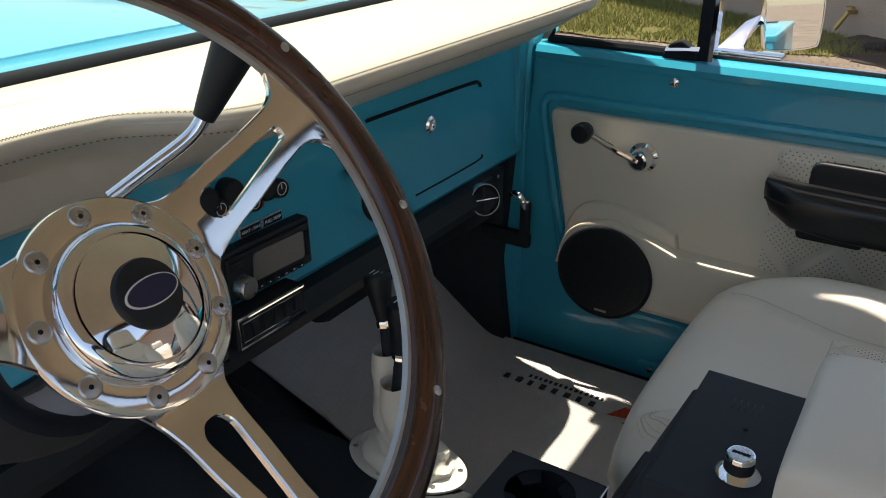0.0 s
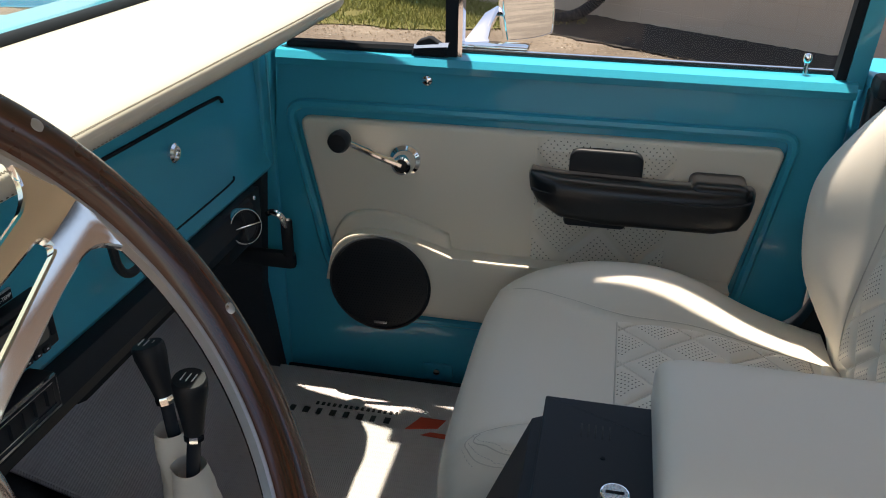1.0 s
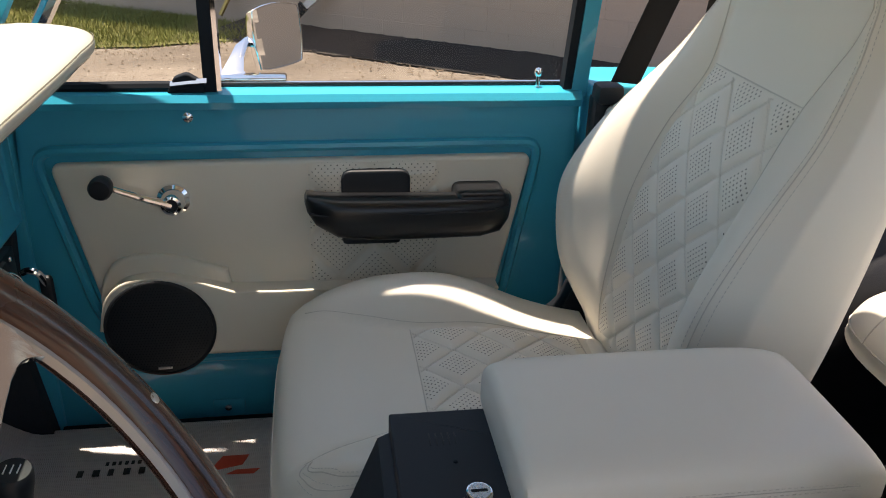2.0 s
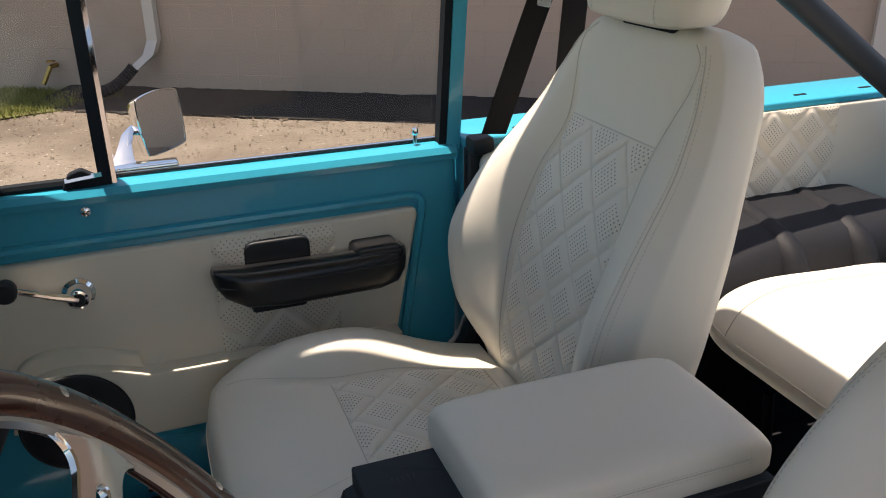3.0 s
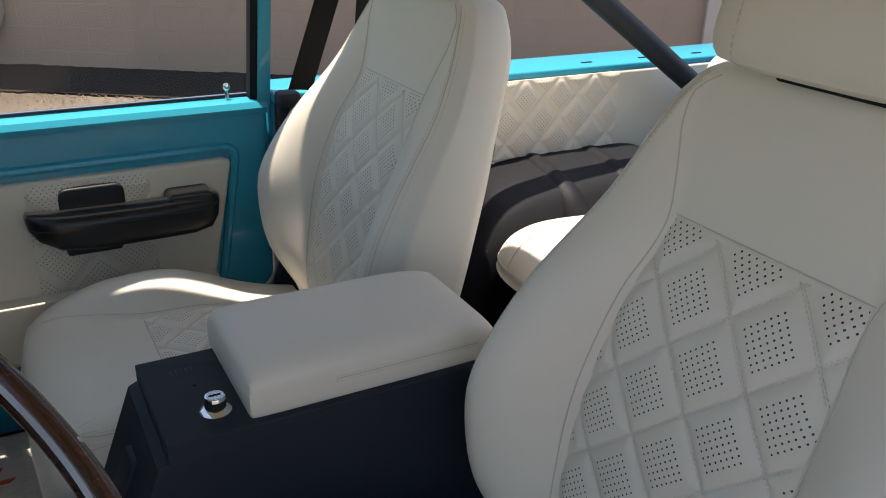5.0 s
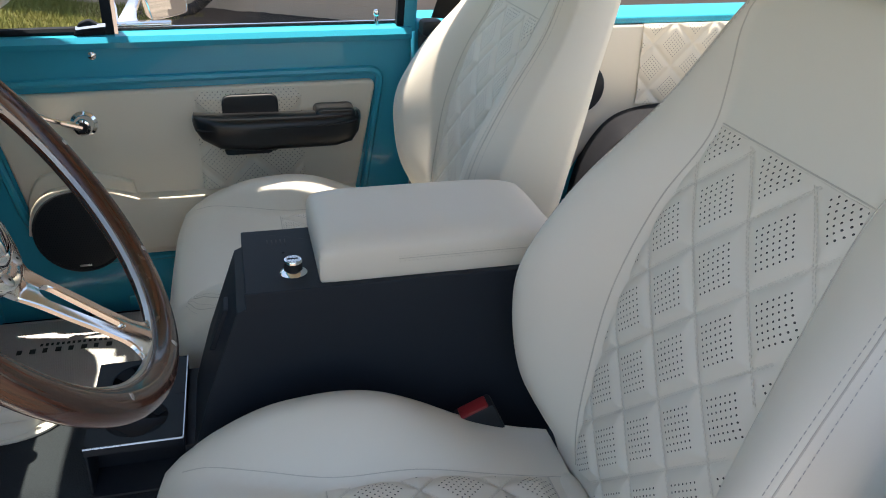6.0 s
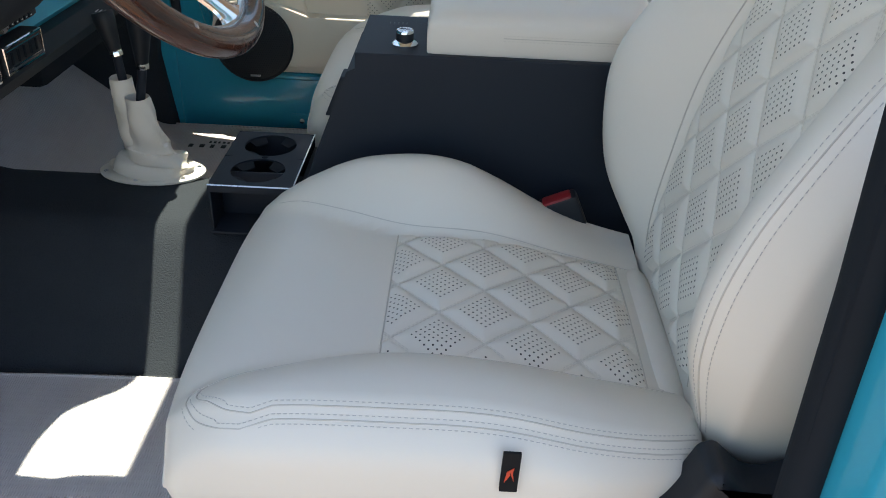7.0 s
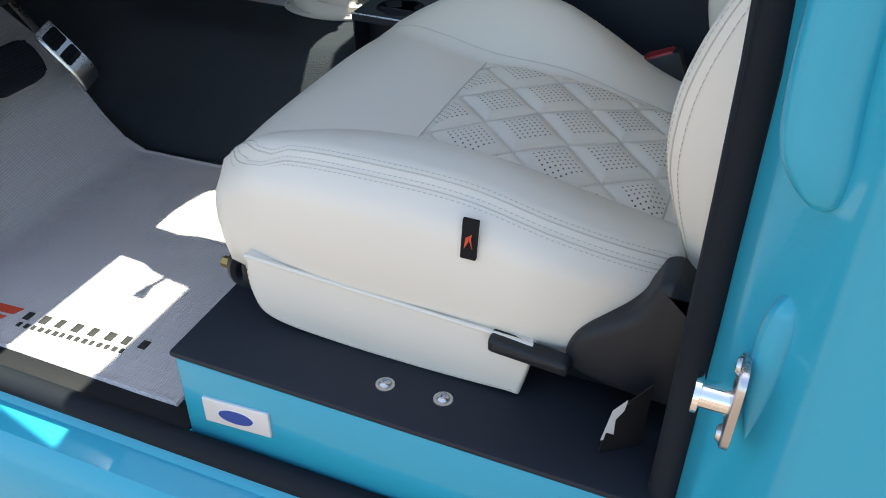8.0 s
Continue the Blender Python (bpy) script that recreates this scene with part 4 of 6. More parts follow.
    part("slot", rbox((-0.614, 0.781, 1.028), (-0.611, 0.788, 1.062), 0.001), RUBBER, r)
    # black lower rail with air vents
    low = [(-0.625, 0.984), (-0.612, 0.980), (-0.600, 0.955), (-0.604, 0.938), (-0.635, 0.925), (-0.70, 0.925), (-0.70, 0.984)]
    part("lower_rail", loft([[Vector((x, y, z)) for x, z in low] for y in (-0.02, 0.5, 0.9, 1.28)]), BLACK, d, "black lower dash rail")
    part("under_dash_box", rbox((-1.05, 0.86, 0.86), (-0.66, 1.30, 0.975), 0.02), RUBBER, d)
    part("under_dash_box", rbox((-1.05, 0.0, 0.88), (-0.70, 0.86, 0.975), 0.02), RUBBER, d)
    for y0, y1 in ((0.633, 0.750), (0.500, 0.617)):
        v = part("air_vent", prism(round_poly([(y0, 0.968), (y1, 0.966), (y1, 1.008), (y0, 1.010)], 0.003), cross_face, -0.62, -0.592, 0.002), BLACK, d, "black air vent with bright frame")
        for g, w in ((0.0025, 0.0020), (0.0085, 0.0010)):
            ring = [(y0 + g, 0.968 + g), (y1 - g, 0.966 + g), (y1 - g, 1.008 - g), (y0 + g, 1.010 - g)]
            part("bright_frame", tube([(-0.591, a, b) for a, b in ring], w, 4, closed=True), CHROME, v)
        for i in range(5):
            y = y0 + 0.022 + i * 0.0185
            part("vane", rbox((-0.597, y - 0.001, 0.979), (-0.589, y + 0.001, 0.997), 0.0005), RUBBER, v)
    va, vc = Vector((0.80, -0.52, 0.25)).normalized(), Vector((-0.598, 1.222, 0.960))
    rv = part("round_vent", lathe([(0.0285, -0.02), (0.0285, 0.004), (0.0272, 0.006), (0.0262, 0.006), (0.0250, 0.003), (0.0245, -0.01)], vc, va, 36), CHROME, d, "round chrome-rimmed air vent")
    part("vent_bowl", lathe([(0.0244, -0.012), (0.0244, -0.004), (0.018, -0.007), (0, -0.008)], vc, va, 28), BLACK, rv)
    side = va.cross(Vector((0, 0, 1))).normalized()
    part("vent_bar", tube([vc + va * 0.004 - side * 0.025, vc + va * 0.004 + side * 0.025], 0.0012, 8), CHROME, rv)
    part("vent_bar", tube([vc + va * 0.002 - va.cross(side) * 0.025, vc + va * 0.002 + va.cross(side) * 0.025], 0.0015, 8), BLACK, rv)
    for y, z in ((1.30, 0.975), (1.30, 0.915)):
        part("panel_screw", lathe([(0.004, 0), (0.003, 0.002), (0, 0.002)], (-0.614, y, z), (1, 0, 0), 10), CHROME, d)
    part("vent_panel", rbox((-0.66, 1.20, 0.90), (-0.617, 1.33, 0.985), 0.004), BLACK, d)
    return d


dashboard()


# ---- steering wheel ----
WN = Vector((0.8219, 0.0139, 0.5694)).normalized()
WC = Vector((-0.25144, 0.29052, 1.30696)) - WN * 0.0119
WU = Vector((-0.017, 1.0, 0.0)).normalized()
WV = WN.cross(WU)


def wheel_at(a, r, h=0.0):
    return WC + r * (WU * math.cos(a) + WV * math.sin(a)) + WN * h


def wheel_place(a, b, c):
    return WC + WU * a + WV * b + WN * c


def steering_wheel():
    w = thing("steering_wheel", tuple(WC), "walnut-rimmed steering wheel with polished drilled spokes", "steering wheel")
    R, n, k = 0.1786, 96, 20
    rim = bmesh.new()
    uvl = rim.loops.layers.uv.verify()
    vs = []
    for i in range(n):
        a = 2 * math.pi * i / n
        row = []
        for j in range(k):
            t = 2 * math.pi * j / k
            ct, st = math.cos(t), math.sin(t)
            row.append(rim.verts.new(wheel_at(a, R + 0.0139 * ct, 0.0128 * st)))
        vs.append(row)
    for i in range(n):
        for j in range(k):
            f = rim.faces.new((vs[i][j], vs[(i + 1) % n][j], vs[(i + 1) % n][(j + 1) % k], vs[i][(j + 1) % k]))
            for lp, (di, dj) in zip(f.loops, ((0, 0), (1, 0), (1, 1), (0, 1))):
                lp[uvl].uv = ((i + di) / n * 1.1, (j + dj) / k * 0.09)
    part("rim", rim, WOOD, w, "dark varnished walnut rim")
    ring = bmesh.new()
    rings = [[wheel_at(2 * math.pi * i / 96, r, h) for r, h in ((0.1622, -0.0024), (0.1628, 0.0020), (0.1670, 0.0030), (0.1690, -0.0030))] for i in range(96)]
    part("inner_band", loft(rings + [rings[0]], ring, cap=False), BAND, w, "polished alloy inner band")
    for i in range(9):
        a = radians(32 - 40 * i)
        c = wheel_at(a, R, 0.0119)
        part("rivet", lathe([(0.0034, -0.002), (0.0034, 0.0006), (0.0028, 0.0010), (0, 0.0011)], c, WN, 16), STEEL, w, "bright rim rivet")
    off = -0.0325
    # three slotted spokes
    wide = curve_of([(0.040, 0.034), (0.052, 0.0285), (0.060, 0.0240), (0.070, 0.0215), (0.10, 0.0190), (0.135, 0.0165), (0.146, 0.0170), (0.152, 0.0195), (0.157, 0.0250), (0.1605, 0.0330), (0.163, 0.0430)])
    s0, s1 = 0.0715, 0.1405

    def slot(r):
        if not s0 < r < s1:
            return 0.0
        full = 0.0104 + (0.0040 - 0.0104) * (r - s0) / (s1 - s0)
        for near, rad in ((r - s0, 0.0120), (s1 - r, 0.0042)):
            if near < rad:
                full *= math.sqrt(max(0.0, 1 - (1 - near / rad) ** 2))
        return full
    turns = span(0.0, 1.0, 10)
    stations = span(0.040, s0, 8)[:-1] + [s0 + 0.0120 * (1 - math.cos(t * math.pi / 2)) for t in turns] + span(s0 + 0.0120, s1 - 0.0042, 14)[1:-1] + [s1 - 0.0042 * math.cos(math.pi / 2 * (1 - t)) for t in turns][::1] + span(s1, 0.163, 14)[1:]
    stations = sorted(set(round(r, 6) for r in stations))
    for s in (21.5, -88, 160):
        a = radians(s)
        d, e = WU * math.cos(a) + WV * math.sin(a), -WU * math.sin(a) + WV * math.cos(a)
        bm = bmesh.new()

        def at(r, y, h):
            drop = off * max(0.0, min(1.0, (0.163 - r) / 0.103))
            return WC + d * r + e * y + WN * (drop + h)
        for sg in (1, -1):
            rows = []
            for r in stations:
                y0, y1 = slot(r), wide(r)
                c0, c1 = min(0.0010, y0 * 0.6), 0.0010
                face = [y0 + c0 + (y1 - c1 - y0 - c0) * u for u in (0, 0.25, 0.5, 0.75, 1)]
                crown = [0.0027 - 0.0016 * min(1.0, y / 0.022) ** 2 for y in face]
                rows.append([at(r, sg * y, h) for y, h in [(y0, crown[0] - c0)] + list(zip(face, crown)) + [(y1, crown[-1] - c1), (y1, -0.0027), (y0, -0.0027)]])
            loft(rows, bm)
        part("spoke", bm, ALLOY, w, "polished slotted alloy spoke", sharp=25)
    part("hub_plate", lathe([(0.0585, off - 0.004), (0.0592, off + 0.0005), (0.0584, off + 0.0026), (0.0565, off + 0.0036), (0.0440, off + 0.0036), (0.030, off - 0.001), (0, off - 0.001)], WC, WN, 64), ALLOY, w, "polished alloy hub plate")
    horn = part("horn_cap", lathe([(0.0430, off), (0.0430, off + 0.0060), (0.0422, off + 0.0085), (0.0405, off + 0.0105), (0.0380, off + 0.0118), (0.0352, off + 0.0124), (0.0348, off + 0.0100), (0.0341, off + 0.0100), (0.0338, off + 0.0126), (0.0300, off + 0.0142), (0.0240, off + 0.0160), (0.016, off + 0.0176), (0.008, off + 0.0185), (0, off + 0.0188)], WC, WN, 64), CHROME, w, "domed chrome horn cap")
    part("emblem_button", lathe([(0.0187, off + 0.0160), (0.0187, off + 0.0195), (0.0178, off + 0.0214), (0.0150, off + 0.0224), (0.010, off + 0.0231), (0, off + 0.0236)], WC, WN, 40), BLACK, horn, "black horn emblem")
    tilt = radians(1)
    oval = []
    for i in range(40):
        t = 2 * math.pi * i / 40
        x, y = 0.0160 * math.cos(t), 0.0076 * math.sin(t)
        oval.append((x * math.cos(tilt) - y * math.sin(tilt), x * math.sin(tilt) + y * math.cos(tilt)))
    def dome(a, b, c):
        return wheel_place(a, b, off + 0.0242 - 5.0 * (a * a + b * b) + c)
    part("oval_rim", prism(oval, dome, -0.0006, 0.0003), WHITE, horn)
    part("oval_field", prism([(a * 0.94, b * 0.90) for a, b in oval], dome, 0.0, 0.0006), NAVY, horn, "navy oval emblem")
    for i in range(9):
        a = radians(12 - 40 * i)
        c = wheel_at(a, 0.0505, off + 0.0036)
        b = part("hub_screw", lathe([(0.0060, -0.001), (0.0060, 0.0002), (0.0056, 0.0008), (0.0046, 0.0012), (0, 0.0013)], c, WN, 24), STEEL, w, "countersunk hub screw")
        part("socket", lathe([(0.0014, 0.0004), (0.0014, 0.0015), (0, 0.0015)], c, WN, 6), RUBBER, b)
    part("boss", lathe([(0.052, off - 0.004), (0.050, off - 0.03), (0.045, off - 0.07), (0.045, off - 0.075)], WC, WN, 40), CHROME, w, "chrome hub boss")
    return w


steering_wheel()


def column():
    c = thing("steering_column", (-0.5, 0.291, 1.1), "dark steering column with shrouds and a shift lever", "steering column")
    part("shroud", lathe([(0.046, -0.115), (0.052, -0.118), (0.056, -0.15), (0.054, -0.19), (0.049, -0.23), (0.040, -0.26), (0.040, -0.62)], WC, WN, 40), RUBBER, c, "dark column shroud")
    a, b, e = Vector((-0.3895, 0.3599, 1.2948)), Vector((-0.3610, 0.4190, 1.3390)), Vector((-0.3465, 0.4364, 1.3806))
    lever = part("shift_lever", tube(smooth([a, a.lerp(b, 0.45) - Vector((0, 0, 0.003)), a.lerp(b, 0.85) - Vector((0, 0, 0.005)), b + (e - b) * 0.12], 6), 0.0050, 12), CHROME, c, "chrome column shift lever")
    k = (e - b)
    part("lever_knob", lathe([(0.0072, -0.002), (0.0084, 0.005), (0.0112, 0.024), (0.0140, 0.043), (0.0150, 0.052), (0.0140, 0.0545), (0.0134, 0.056), (0.0138, 0.058), (0.0132, 0.064), (0.009, 0.070), (0, 0.071)], b, k, 28), BLACK, lever, "black tapered lever knob")

    part("turn_signal_stalk", tube(smooth([(-0.425, 0.262, 1.196), (-0.432, 0.235, 1.200), (-0.438, 0.212, 1.203)], 4), 0.0038, 10), CHROME, c, "chrome turn signal stalk")
    part("stalk_knob", loft([[Vector((-0.439 + u * k, 0.216 - d, 1.203 + v * k)) for u, v in ((-0.008, -0.004), (0.008, -0.004), (0.008, 0.004), (-0.008, 0.004))] for d, k in ((0.0, 0.6), (0.010, 0.8), (0.026, 1.2), (0.030, 1.1))]), BLACK, c, "black stalk end")


column()

# ---- front seats ----
C_TOP = curve_of([(-0.210, 0.800), (-0.203, 0.836), (-0.188, 0.857), (-0.165, 0.868), (-0.10, 0.872), (-0.02, 0.870), (0.10, 0.866), (0.19, 0.850), (0.285, 0.832)])
C_HUMP_IN = curve_of([(-0.210, 0.0), (-0.19, 0.004), (-0.17, 0.012), (-0.136, 0.030), (-0.11, 0.047), (-0.076, 0.062), (-0.04, 0.071), (0.0, 0.076), (0.055, 0.068), (0.10, 0.049), (0.165, 0.020), (0.22, 0.006), (0.285, 0.002)])
C_HUMP_OUT = curve_of([(-0.210, 0.0), (-0.19, 0.008), (-0.15, 0.026), (-0.114, 0.037), (-0.03, 0.051), (0.03, 0.052), (0.10, 0.049), (0.19, 0.041), (0.235, 0.034), (0.285, 0.024)])
C_WIDE_IN = curve_of([(-0.210, 0.215), (-0.20, 0.232), (-0.17, 0.243), (-0.10, 0.250), (0.10, 0.252), (0.285, 0.240)])
C_WIDE_OUT = curve_of([(-0.210, 0.212), (-0.20, 0.232), (-0.17, 0.248), (-0.13, 0.261), (-0.10, 0.266), (0.10, 0.268), (0.17, 0.264), (0.235, 0.246), (0.285, 0.222)])
C_IN = curve_of([(-0.22, 0.200), (-0.17, 0.184), (-0.10, 0.152), (-0.02, 0.126), (0.10, 0.124), (0.285, 0.118)])
B_FRONT = curve_of([(0.82, 0.292), (0.88, 0.290), (1.0, 0.310), (1.10, 0.333), (1.20, 0.368), (1.28, 0.408), (1.35, 0.432), (1.41, 0.450), (1.430, 0.460), (1.440, 0.474)])
B_BACK = curve_of([(0.82, 0.395), (0.99, 0.420), (1.21, 0.474), (1.40, 0.524), (1.430, 0.520), (1.440, 0.505)])
B_WIDE = curve_of([(0.82, 0.195), (0.88, 0.222), (0.95, 0.243), (1.02, 0.252), (1.10, 0.250), (1.20, 0.238), (1.30, 0.212), (1.37, 0.192), (1.41, 0.172), (1.430, 0.150), (1.440, 0.125)])
B_HUMP_IN = curve_of([(0.82, 0.002), (0.85, 0.008), (0.88, 0.024), (0.94, 0.060), (1.02, 0.088), (1.083, 0.098), (1.16, 0.082), (1.25, 0.050), (1.33, 0.021), (1.40, 0.004), (1.440, 0.0)])
B_HUMP_OUT = curve_of([(0.82, 0.002), (0.85, 0.005), (0.88, 0.014), (0.92, 0.032), (0.96, 0.050), (1.02, 0.063), (1.08, 0.061), (1.15, 0.047), (1.22, 0.030), (1.30, 0.015), (1.40, 0.003), (1.440, 0.0)])
B_IN = curve_of([(0.82, 0.118), (0.90, 0.124), (1.05, 0.136), (1.20, 0.130), (1.285, 0.120), (1.33, 0.134), (1.38, 0.150), (1.41, 0.146), (1.44, 0.10)])


def roll(t, drop=0.45, crest=0.74):
    """Height of a bolster across its width, from the inner seam at 0 to the outer edge at 1."""
    t = max(0.0, min(1.0, t))
    if t < crest:
        return math.sin(t / crest * math.pi / 2) ** 0.9
    return 1 - drop * ((t - crest) / (1 - crest)) ** 2


def c_wide(x, y):
    return C_WIDE_OUT(x) if y < 0 else C_WIDE_IN(x)


def cushion_at(x, y, high=1.0):
    w, i = c_wide(x, y), C_IN(x)
    a = abs(y)
    if a <= i:
        return C_TOP(x) + 0.003 * (1 - (a / i) ** 2)
    t = (a - i) / (w - i)
    return C_TOP(x) + (C_HUMP_OUT(x) * roll(t, 0.06) if y < 0 else high * C_HUMP_IN(x) * roll(t, 0.40, 0.55))


def back_at(y, z):
    w, i = B_WIDE(z), B_IN(z)
    a = abs(y)
    if a <= i:
        return B_FRONT(z) + (0.002 if a < i - 0.004 and 0.870 < z < 1.278 else 0.0)
    return B_FRONT(z) - (B_HUMP_OUT(z) if y < 0 else B_HUMP_IN(z)) * roll((a - i) / (w - i))


def back_skin(y, z, lift=0.0):
    """The upholstered front of the backrest, with its rounded outer edge."""
    w = B_WIDE(z)
    t = abs(y) / (w - 0.010)
    return back_at(y * w / (w - 0.010), z) + 0.010 * max(0, t - 0.95) / 0.05 - lift


def cushion_skin(x, y, lift=0.0, high=1.0):
    w = c_wide(x, y)
    t = abs(y) / (w - 0.012)
    return cushion_at(x, y * w / (w - 0.012), high) - 0.012 * max(0, t - 0.94) / 0.06 + lift


def front_seat(yc, out):
    """A bucket seat round the line y = yc; out is the side that faces the nearer door."""
    s = thing("front_seat", (0.05, yc, 0.70), "ivory leather bucket seat with diamond-quilted perforated inserts", "seat", "front seats")

    high = 1.0 if out < 0 else 0.76          # the far bolster of the passenger seat sits lower

    def P(x, y, z):
        return Vector((x, yc + y, z))

    def C(x, y, z):
        """A place on the cushion, whose front bows forward in the middle."""
        k = max(0.0, min(1.0, (-0.09 - x) / 0.11))
        return P(x - 0.019 * k * k * max(0.0, 1 - (abs(y) / 0.245) ** 4), y, z)
    # cushion
    rings = []
    for x in [-0.2115, -0.2100, -0.207, -0.203, -0.197, -0.19, -0.18, -0.17, -0.16] + span(-0.145, 0.275, 36) + [0.285]:
        wl, wr = c_wide(x, -1), c_wide(x, 1)
        k = 0.0 if x > -0.19 else (-0.19 - x) / 0.0215
        lowz = 0.735 + 0.03 * k
        ring = []
        for t in span(-1, 1, 64):
            w = wr if t > 0 else wl
            y = t * (w - 0.012)
            ring.append(C(x, y, cushion_at(x, y * w / (w - 0.012), high) - 0.012 * max(0, abs(t) - 0.94) / 0.06))

        def flank(sg, w, fs):
            edge = cushion_at(x, sg * w, high)
            full = (0.009 if sg < 0 else 0.004) * max(0.2, min(1.0, (0.26 - x) / 0.10))
            for f in fs:
                ring.append(C(x, sg * (w + full * math.sin(f ** 0.6 * math.pi) - 0.012 * max(0, f - 0.6)), edge - 0.014 + (lowz - edge + 0.014) * f))
        flank(1, wr, (0.06, 0.2, 0.35, 0.5, 0.7, 0.9))
        ring.append(C(x, wr - 0.02, lowz - 0.008))
        ring.append(C(x, -wl + 0.02, lowz - 0.008))
        flank(-1, wl, (0.9, 0.7, 0.5, 0.35, 0.2, 0.06))
        rings.append(ring)
    cush = part("cushion", loft(rings), LEATHER, s, "ivory leather seat cushion", sharp=70)

    # quilted cushion insert
    def q(x, v):
        i = C_IN(x) - 0.002
        y = v * i
        return P(x, y, cushion_at(x, y) + 0.0005 + diamonds(y, x - 0.085, 0.0080) * min(1.0, (i - abs(y)) / 0.018 + 0.05) * min(1.0, (x + 0.020) / 0.018 + 0.05) * min(1.0, (0.251 - x) / 0.018 + 0.05))
    part("quilted_insert", sheet(q, span(-0.020, 0.251, 96), span(-1, 1, 92), thick=Vector((0, 0, -0.006)), uvs=lambda x, v: (v * (C_IN(x) - 0.002), x - 0.085)), QUILT, cush, "diamond-quilted perforated leather")
    bm = bmesh.new()
    sew(bm, lambda u, v: P(v + 0.085, u, cushion_at(v + 0.085, u) + 0.0020), (-0.116, 0.116), (-0.104, 0.164))
    part("stitching", bm, THREAD, cush, "ivory thread rows")
    # seams, thin tubes with the shade of the crease in their colour
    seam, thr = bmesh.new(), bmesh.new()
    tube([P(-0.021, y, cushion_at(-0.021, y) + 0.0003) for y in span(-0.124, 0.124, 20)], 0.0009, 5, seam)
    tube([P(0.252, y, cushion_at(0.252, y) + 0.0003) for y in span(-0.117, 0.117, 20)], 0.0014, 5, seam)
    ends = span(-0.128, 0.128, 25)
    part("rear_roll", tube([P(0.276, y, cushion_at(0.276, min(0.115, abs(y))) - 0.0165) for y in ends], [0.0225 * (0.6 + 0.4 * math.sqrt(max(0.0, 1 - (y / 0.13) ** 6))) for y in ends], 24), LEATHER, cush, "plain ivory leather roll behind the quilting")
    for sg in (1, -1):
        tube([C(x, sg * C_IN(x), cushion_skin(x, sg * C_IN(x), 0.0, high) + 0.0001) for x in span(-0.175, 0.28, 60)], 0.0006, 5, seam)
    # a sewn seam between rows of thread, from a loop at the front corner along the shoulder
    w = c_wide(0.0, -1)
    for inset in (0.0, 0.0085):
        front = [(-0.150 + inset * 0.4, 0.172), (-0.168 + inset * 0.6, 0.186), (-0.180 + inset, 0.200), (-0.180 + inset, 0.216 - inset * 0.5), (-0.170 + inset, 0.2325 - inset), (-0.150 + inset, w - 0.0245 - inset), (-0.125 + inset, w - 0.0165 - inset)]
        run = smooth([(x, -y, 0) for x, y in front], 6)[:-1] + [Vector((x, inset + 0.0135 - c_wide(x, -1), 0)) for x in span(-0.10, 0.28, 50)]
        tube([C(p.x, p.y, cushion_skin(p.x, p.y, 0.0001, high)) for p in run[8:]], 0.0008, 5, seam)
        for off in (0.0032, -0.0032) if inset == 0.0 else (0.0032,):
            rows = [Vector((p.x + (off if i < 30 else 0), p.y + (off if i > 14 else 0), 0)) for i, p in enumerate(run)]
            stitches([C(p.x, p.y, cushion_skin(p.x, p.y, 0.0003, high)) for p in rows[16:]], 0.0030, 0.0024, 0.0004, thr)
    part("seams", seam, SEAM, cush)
    part("stitching", thr, STITCH, cush)
    # backrest
    rings = []
    for z in [0.815, 0.822] + span(0.835, 1.40, 56) + [1.41, 1.418, 1.425, 1.431, 1.436, 1.4395]:
        w, b = B_WIDE(z), B_BACK(z)
        ring = []
        e, el = back_at(w, z), back_at(-w, z)
        for t in span(-1, 1, 64):
            y = t * (w - 0.010)
            ring.append(P(back_at(y * w / (w - 0.010), z) + 0.010 * max(0, abs(t) - 0.95) / 0.05, y, z))
        for f in (0.04, 0.12, 0.22, 0.35, 0.5, 0.65, 0.8, 0.92):
            ring.append(P(e + 0.012 + (b - e - 0.012) * f, w + 0.006 * math.sin(f * math.pi), z))
        for t in (0.90, 0.6, 0.2, -0.2, -0.6, -0.90):
            ring.append(P(b + 0.012 * (1 - t * t), t * w, z))
        for f in (0.92, 0.8, 0.65, 0.5, 0.35, 0.22, 0.12, 0.04):
            ring.append(P(el + 0.012 + (b - el - 0.012) * f, -w - 0.006 * math.sin(f * math.pi), z))
        rings.append(ring)
    back = part("backrest", loft(rings), LEATHER, s, "ivory leather backrest", sharp=70)

    def qb(z, y):
        i = B_IN(z)
        return P(B_FRONT(z) - 0.0005 - diamonds(y * i / 0.12 * 0.95, z - 1.13, 0.0080) * min(1.0, (0.12 - abs(y)) / 0.018 + 0.05) * min(1.0, (1.284 - z) / 0.020 + 0.05), y * i / 0.12, z)
    part("quilted_insert", sheet(qb, span(0.862, 1.284, 140), span(-0.12, 0.12, 88), thick=Vector((0.005, 0, 0)), uvs=lambda z, y: (y * B_IN(z) / 0.12 * 0.95, z - 1.13)), QUILT, back, "diamond-quilted perforated leather")
    bm = bmesh.new()
    sew(bm, lambda u, v: P(B_FRONT(v + 1.13) - 0.0020, u / 0.95, v + 1.13), (-0.118, 0.118), (-0.265, 0.153))
    part("stitching", bm, THREAD, back, "ivory thread rows")
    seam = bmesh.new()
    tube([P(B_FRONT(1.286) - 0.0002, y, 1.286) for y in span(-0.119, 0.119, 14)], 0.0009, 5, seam)
